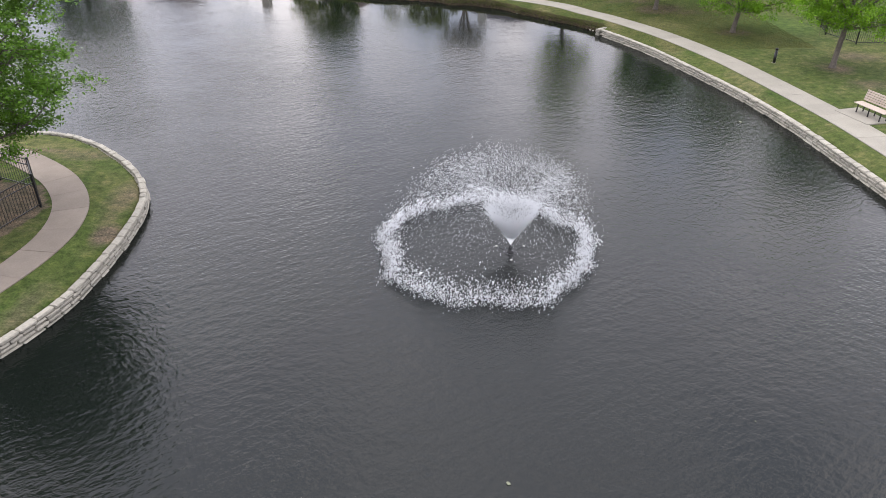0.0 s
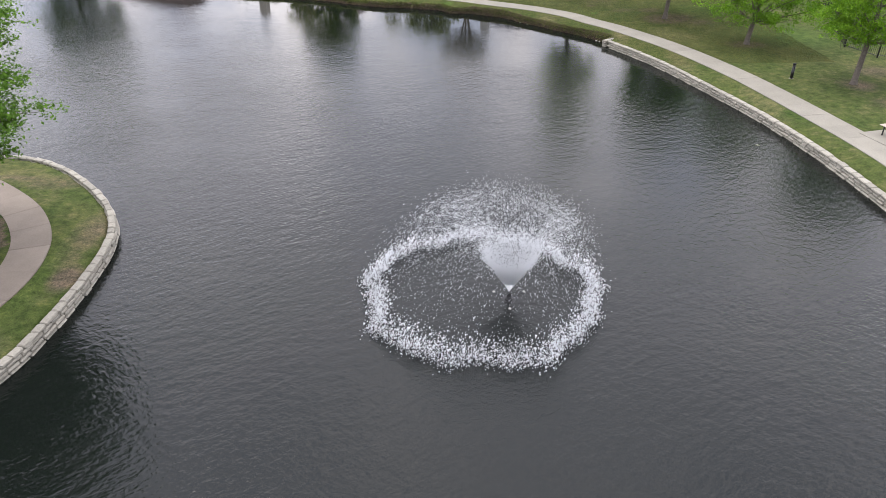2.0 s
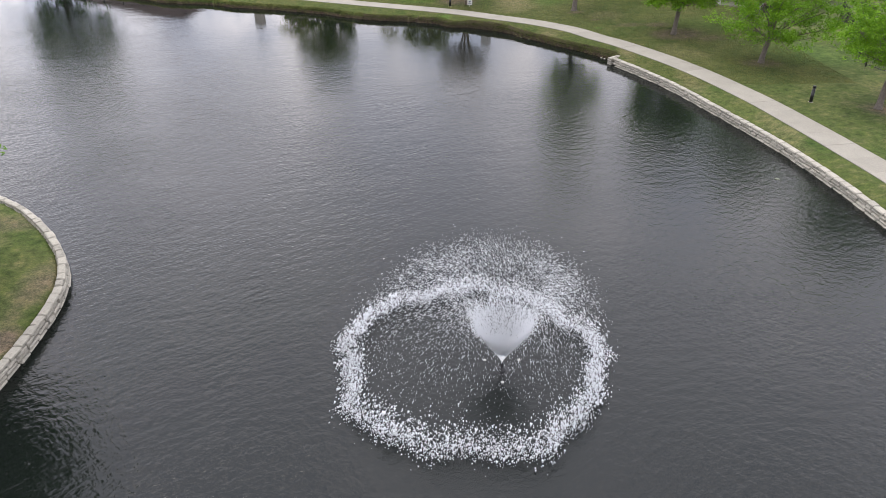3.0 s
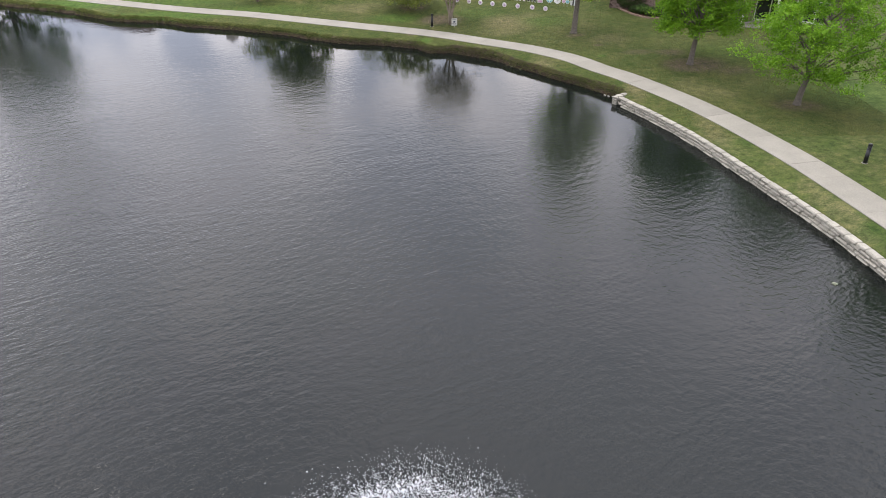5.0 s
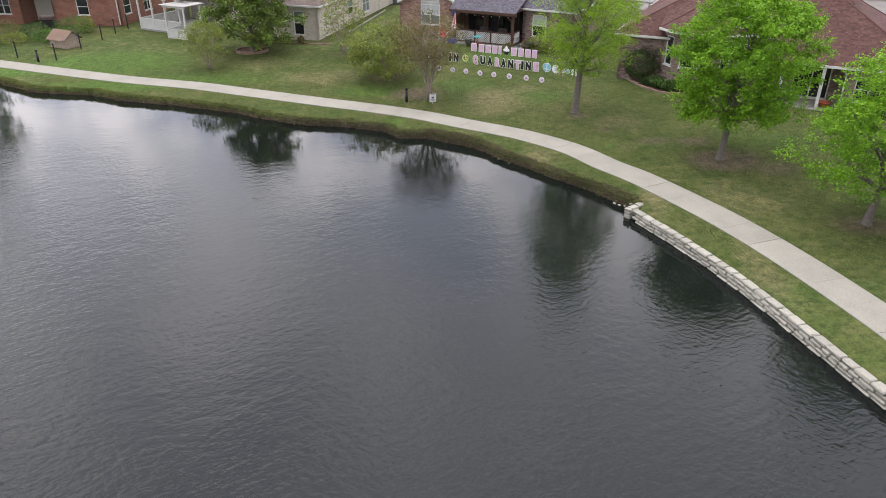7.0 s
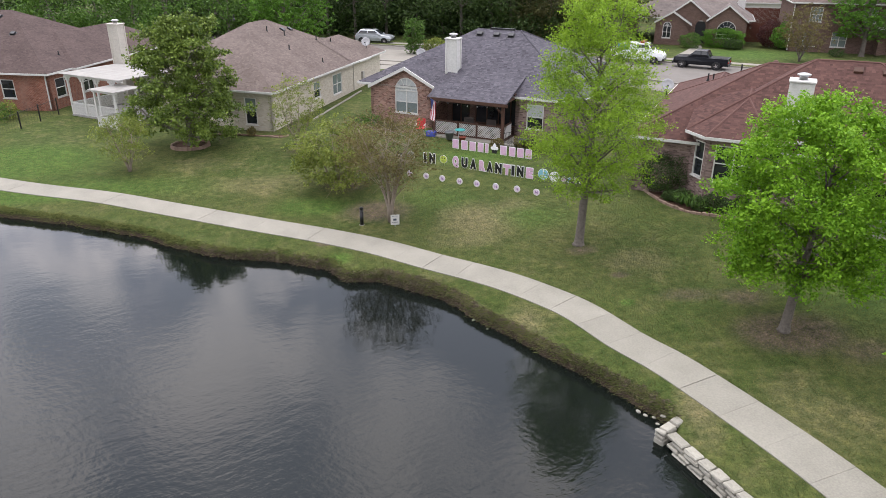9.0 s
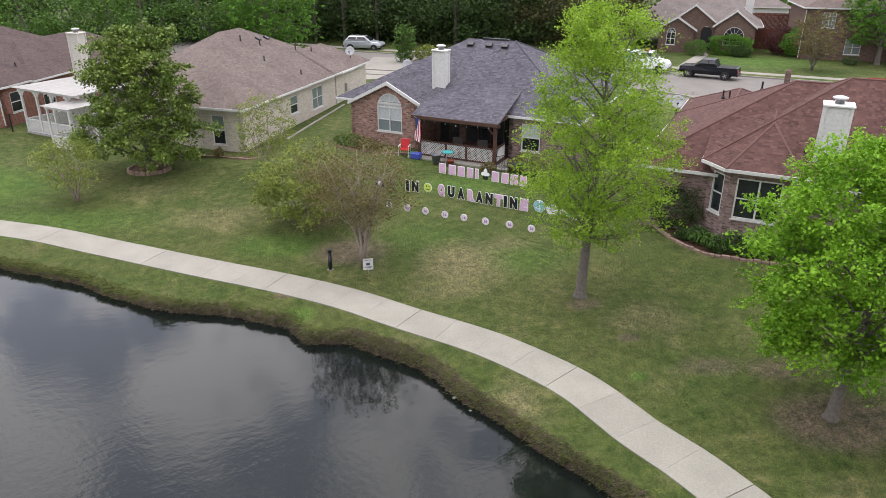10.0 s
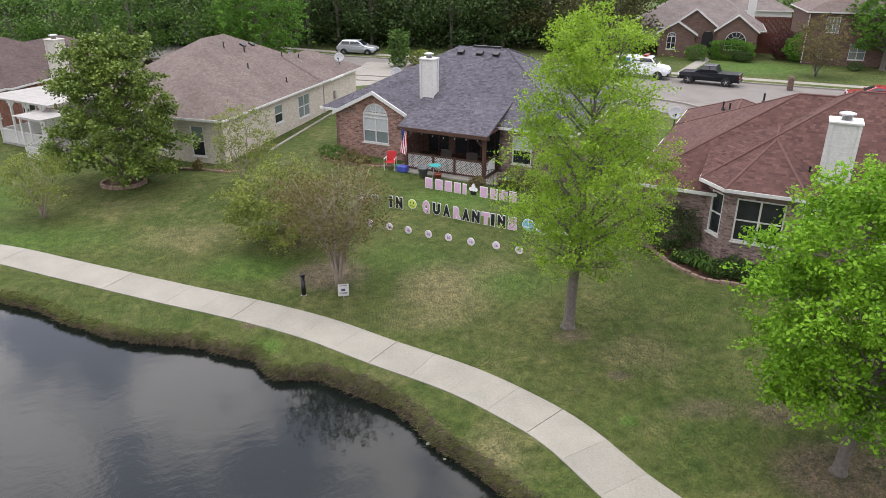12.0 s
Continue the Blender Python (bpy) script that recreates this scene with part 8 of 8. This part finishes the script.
def strappy(x, y, r, h, n, mat, label):
    """A clump of long arching leaves."""
    ob = thing("strappy_plant", pose(x, y, ground_at(x, y)), label, "plant")
    bm = bmesh.new()
    for i in range(n):
        a, L = rng.uniform(0, 2 * math.pi), rng.uniform(0.7, 1.1)
        d, s = np.array([math.cos(a), math.sin(a)]), np.array([-math.sin(a), math.cos(a)]) * 0.022
        pts = [(0.04, 0.0), (r * 0.35 * L, h * 0.75 * L), (r * 0.75 * L, h * L * 0.95), (r * L, h * 0.6 * L)]
        vs = [[bm.verts.new((d[0] * p + k * s[0] * w, d[1] * p + k * s[1] * w, z)) for k in (-1, 1)] for (p, z), w in zip(pts, (1.0, 1.2, 0.9, 0.2))]
        for q, w in zip(vs, vs[1:]):
            bm.faces.new((q[0], q[1], w[1], w[0]))
    part("leaves", bm, mat, ob)


for x, y in ((15.3, 1.1), (15.55, 0.7), (15.1, 1.4)):
    strappy(x, y, 0.55, 0.65, 46, LEAF_WOOD, "arching green iris leaves in a mulch bed")
for x, y, r, h, m in ((-0.9, 16.3, 0.6, 0.8, LEAF_WOOD), (0.0, 15.6, 0.6, 0.7, LEAF_RUST), (-1.6, 16.9, 0.5, 0.7, LEAF_WOOD), (0.7, 15.2, 0.45, 0.5, LEAF_RUST), (9.2, 11.0, 0.8, 1.2, LEAF_OLIVE), (10.1, 10.4, 0.8, 1.1, LEAF_OLIVE), (8.5, 11.2, 0.5, 0.8, LEAF_RUST), (7.0, 11.1, 0.45, 0.6, LEAF_RUST), (-8.7, 15.0, 0.3, 0.6, LEAF_RUST), (-10.4, 15.6, 0.3, 0.5, LEAF_OLIVE), (24.3, -4.2, 0.5, 0.5, LEAF_WOOD_DARK), (25.2, -4.7, 0.5, 0.5, LEAF_WOOD_DARK), (-29.0, 16.6, 1.1, 1.0, LEAF_WOOD), (-31.5, 16.0, 1.2, 0.8, LEAF_OLIVE), (-27.6, 20.3, 0.8, 1.3, LEAF_OLIVE), (-28.2, 19.5, 1.4, 1.4, LEAF_WOOD), (-30.6, 18.0, 1.2, 1.2, LEAF_WOOD_DARK), (-33.0, 17.5, 1.6, 1.5, LEAF_RUST), (-17.0, 16.0, 0.7, 0.8, LEAF_OLIVE)):
    shrub(x, y, r, r, h, int(900 * r + 300), 0.1, m, "loose low shrub beside a wall")
pot(23.3, -2.85, 0.3, 0.3, plain("orange_clay", (0.36, 0.09, 0.04), 0.8), "wide orange clay pot on a patio").location.z = 0.68

# ---- the tree on the spit ----
rng = np.random.default_rng(21)
tree(-18.7, -42.2, 10.6, 4.4, 2.7, 105000, 0.115, LEAF_ISLAND, "broad tree with fresh green leaves inside a fenced bed", limbs=60, trunk=0.22, spread=0.6, per=260, tuft=0.13, bunch=18, flat=0.6)

# ---- edging, litter ----
for a, b2 in (((-5.4, 18.6), (-3.0, 28.6)),):
    d = math.hypot(b2[0] - a[0], b2[1] - a[1])
    heights = [ground_at(a[0] + (b2[0] - a[0]) * i / 12, a[1] + (b2[1] - a[1]) * i / 12) for i in range(13)]
    o = solid("edging", boxes(*[(d * i / 12, d * (i + 1) / 12, -0.08, 0.08, max(heights[i:i + 2]) - 0.25, max(heights[i:i + 2]) + 0.07, 0.015) for i in range(12)]), CONCRETE, Matrix.Translation((a[0], a[1], 0)) @ Matrix.Rotation(math.atan2(b2[1] - a[1], b2[0] - a[0]), 4, "Z"), "narrow concrete edging beside the cream house", "edging")
for x, y, r in ((9.42, -13.4, 0.07), (9.58, -13.58, 0.06), (9.8, -13.68, 0.05), (10.0, -13.86, 0.075), (9.82, -13.98, 0.05)):
    bm = bmesh.new()
    bmesh.ops.create_icosphere(bm, subdivisions=2, radius=r)
    for v in bm.verts:
        v.co = Vector((v.co.x * 1.3, v.co.y * random.uniform(0.8, 0.95), v.co.z * random.uniform(0.55, 0.7)))
    solid("stone", bm, LIMESTONE, pose(x, y, max(ground_at(x, y), WATER) + 0.02, 0, 0, 70 * x), "loose pale limestone rock on the eroded bank", "stone", "stones on the bank")
PALE = plain("pale_litter", (0.14, 0.15, 0.10), 0.7)
for x, y, r in ((4.85, -7.95, 0.09), (1.1, -9.1, 0.02), (5.3, -8.6, 0.05), (-1.2, -54.2, 0.06), (-0.2, -53.7, 0.015), (-9.5, -52.5, 0.015), (-8.0, -53.0, 0.015), (5.0, -52.5, 0.02), (6.6, -52.6, 0.02), (12.8, -32.2, 0.1)):
    bm = bmesh.new()
    bmesh.ops.create_icosphere(bm, subdivisions=1, radius=r)
    for v in bm.verts:
        v.co = Vector((v.co.x * random.uniform(0.8, 1.4), v.co.y * random.uniform(0.6, 1.1), v.co.z * 0.35))
    solid("litter", bm, PALE, pose(x, y, WATER + 0.01, 0, 0, 40 * x), "small pale scrap of litter floating on the pond", "litter", "floating litter")


# ---- grass ----
GRASS_LONG = leafy("long_bank_grass", (0.075, 0.11, 0.025), (0.22, 0.22, 0.08), 0.85, 0.4)
GRASS_DRY = leafy("dry_bank_grass", (0.065, 0.05, 0.036), (0.22, 0.175, 0.13), 0.9, 0.2)
GRASS_SHORT = leafy("mown_grass", (0.048, 0.08, 0.017), (0.205, 0.19, 0.075), 0.85, 0.25)


def blades(name, base, tip, width, mat, label):
    """Grass blades, three corners each, from base to tip."""
    n = len(base)
    side = np.cross(tip - base, rng.normal(size=(n, 3)))
    side /= np.linalg.norm(side, axis=1)[:, None] + 1e-9
    w = (width * rng.uniform(0.6, 1.4, n))[:, None]
    v = np.stack([base - side * w, base + side * w, tip], 1).reshape(-1, 3)
    return tagged(new(name, raw_mesh(name, v, np.arange(3 * n).reshape(n, 3), mat)), label, "grass", kind="stuff")


edge = spline(BANK, 0.2)
edge = edge[(edge[:, 0] > -45)]
tang = np.gradient(edge, axis=0)
tang /= np.linalg.norm(tang, axis=1)[:, None]
inland = np.stack([-tang[:, 1], tang[:, 0]], 1)


def fringe(n, off_lo, off_hi, length, out, up, width, mat, name, label, pick=None):
    """Tufts along the bank: off: how far inland they root; out, up: how they lean over the water and rise."""
    i = rng.integers(0, len(edge), n // 6) if pick is None else rng.choice(pick, n // 6)
    root = edge[i] + inland[i] * rng.uniform(off_lo, off_hi, len(i))[:, None] + rng.normal(size=(len(i), 2)) * 0.1
    root, i = np.repeat(root, 6, 0) + rng.normal(size=(len(i) * 6, 2)) * 0.04, np.repeat(i, 6)
    z = ground_height(root[:, 0], root[:, 1])
    ok = z > WATER - 0.12
    root, i, z = root[ok], i[ok], z[ok]
    k = len(root)
    L = length * rng.uniform(0.5, 1.5, k)
    lean = -inland[i] * (out * rng.uniform(0.3, 1.3, k))[:, None] + rng.normal(size=(k, 2)) * 0.5
    d = np.concatenate([lean, (up * rng.uniform(0.4, 1.4, k))[:, None]], 1)
    d /= np.linalg.norm(d, axis=1)[:, None]
    b = np.concatenate([root, z[:, None]], 1)
    return blades(name, b, b + d * L[:, None], width, mat, label)


all_i = np.arange(len(edge))
dry_i = all_i[(edge[:, 0] > 1.2)]
mid_i = all_i[(edge[:, 0] > -7) & (edge[:, 0] < 3)]
fringe(30000, 0.03, 0.24, 0.17, 1.0, 0.25, 0.011, GRASS_LONG, "bank_grass", "long olive grass hanging over the bank")
fringe(5000, 0.05, 0.16, 0.18, 1.0, -0.1, 0.010, GRASS_DRY, "bank_grass", "dry straw grass on the eroded bank", mid_i)
fringe(13000, 0.0, 0.25, 0.12, 0.9, 0.3, 0.008, GRASS_DRY, "bank_grass", "dry straw grass on the eroded bank", dry_i)
# short turf over the lawn that is passed nearest
nn = 560000
gxy = np.stack([rng.uniform(-24, 22, nn), 13 - 34 * rng.uniform(0, 1, nn) ** 0.75], 1)
zz = ground_height(gxy[:, 0], gxy[:, 1])
clear = (line_distance(gxy[:, 0], gxy[:, 1], spline(PATH_FAR, 1.5)) > 0.84) & (zz > -0.12)
gxy, zz = gxy[clear], zz[clear]
b = np.concatenate([gxy, zz[:, None] - 0.005], 1)
blades("turf", b, b + np.concatenate([rng.normal(size=(len(b), 2)) * 0.022, rng.uniform(0.02, 0.055, len(b))[:, None]], 1), 0.011, GRASS_SHORT, "short mown turf with mixed green and tan blades")


# ---- paths and walls, piece by piece ----
slabs("path_1", PATH_FAR, 0.78, 0.10, CONCRETE, 1.5, "pale concrete walking path curving round the pond", (3.3, -4.1))
slabs("path_2", PATH_ISLAND, 0.62, 0.075, ISLAND_CONCRETE, 1.5, "brownish concrete path on the grassy spit", (-15.35, -44.8), 2)
wall_east = tagged(new("retaining_wall_1"), "pale limestone block wall with three courses at the water", "wall", kind="structure")
wall_isle = tagged(new("retaining_wall_2"), "curved limestone block wall with broad cap stones", "wall", kind="structure")
WALL_END = [(10.52, -14.3), (9.66, -14.96)]
for parent, line in ((wall_east, WALL_EAST + [(15.3, -43.5), (16.5, -49.0)]), (wall_isle, WALL_ISLAND)):
    for z0, z1, depth, length, shift, back in ((-0.85, -0.45, 0.34, 0.62, 0.0, -0.02), (-0.45, -0.33, 0.30, 0.5, -0.25, 0.0), (-0.33, -0.20, 0.30, 0.46, -0.1, 0.02), (-0.20, -0.07, 0.30 if parent is wall_east else 0.25, 0.52, -0.3, 0.02)):
        wall_course(parent, line, z0, z1, depth, length, shift + 0.3, LIMESTONE, back)
for z0, z1 in ((-0.85, -0.33), (-0.33, -0.20), (-0.20, -0.07)):
    wall_course(wall_east, WALL_END, z0, z1, 0.3, 0.45, 0.0, LIMESTONE, -0.3)
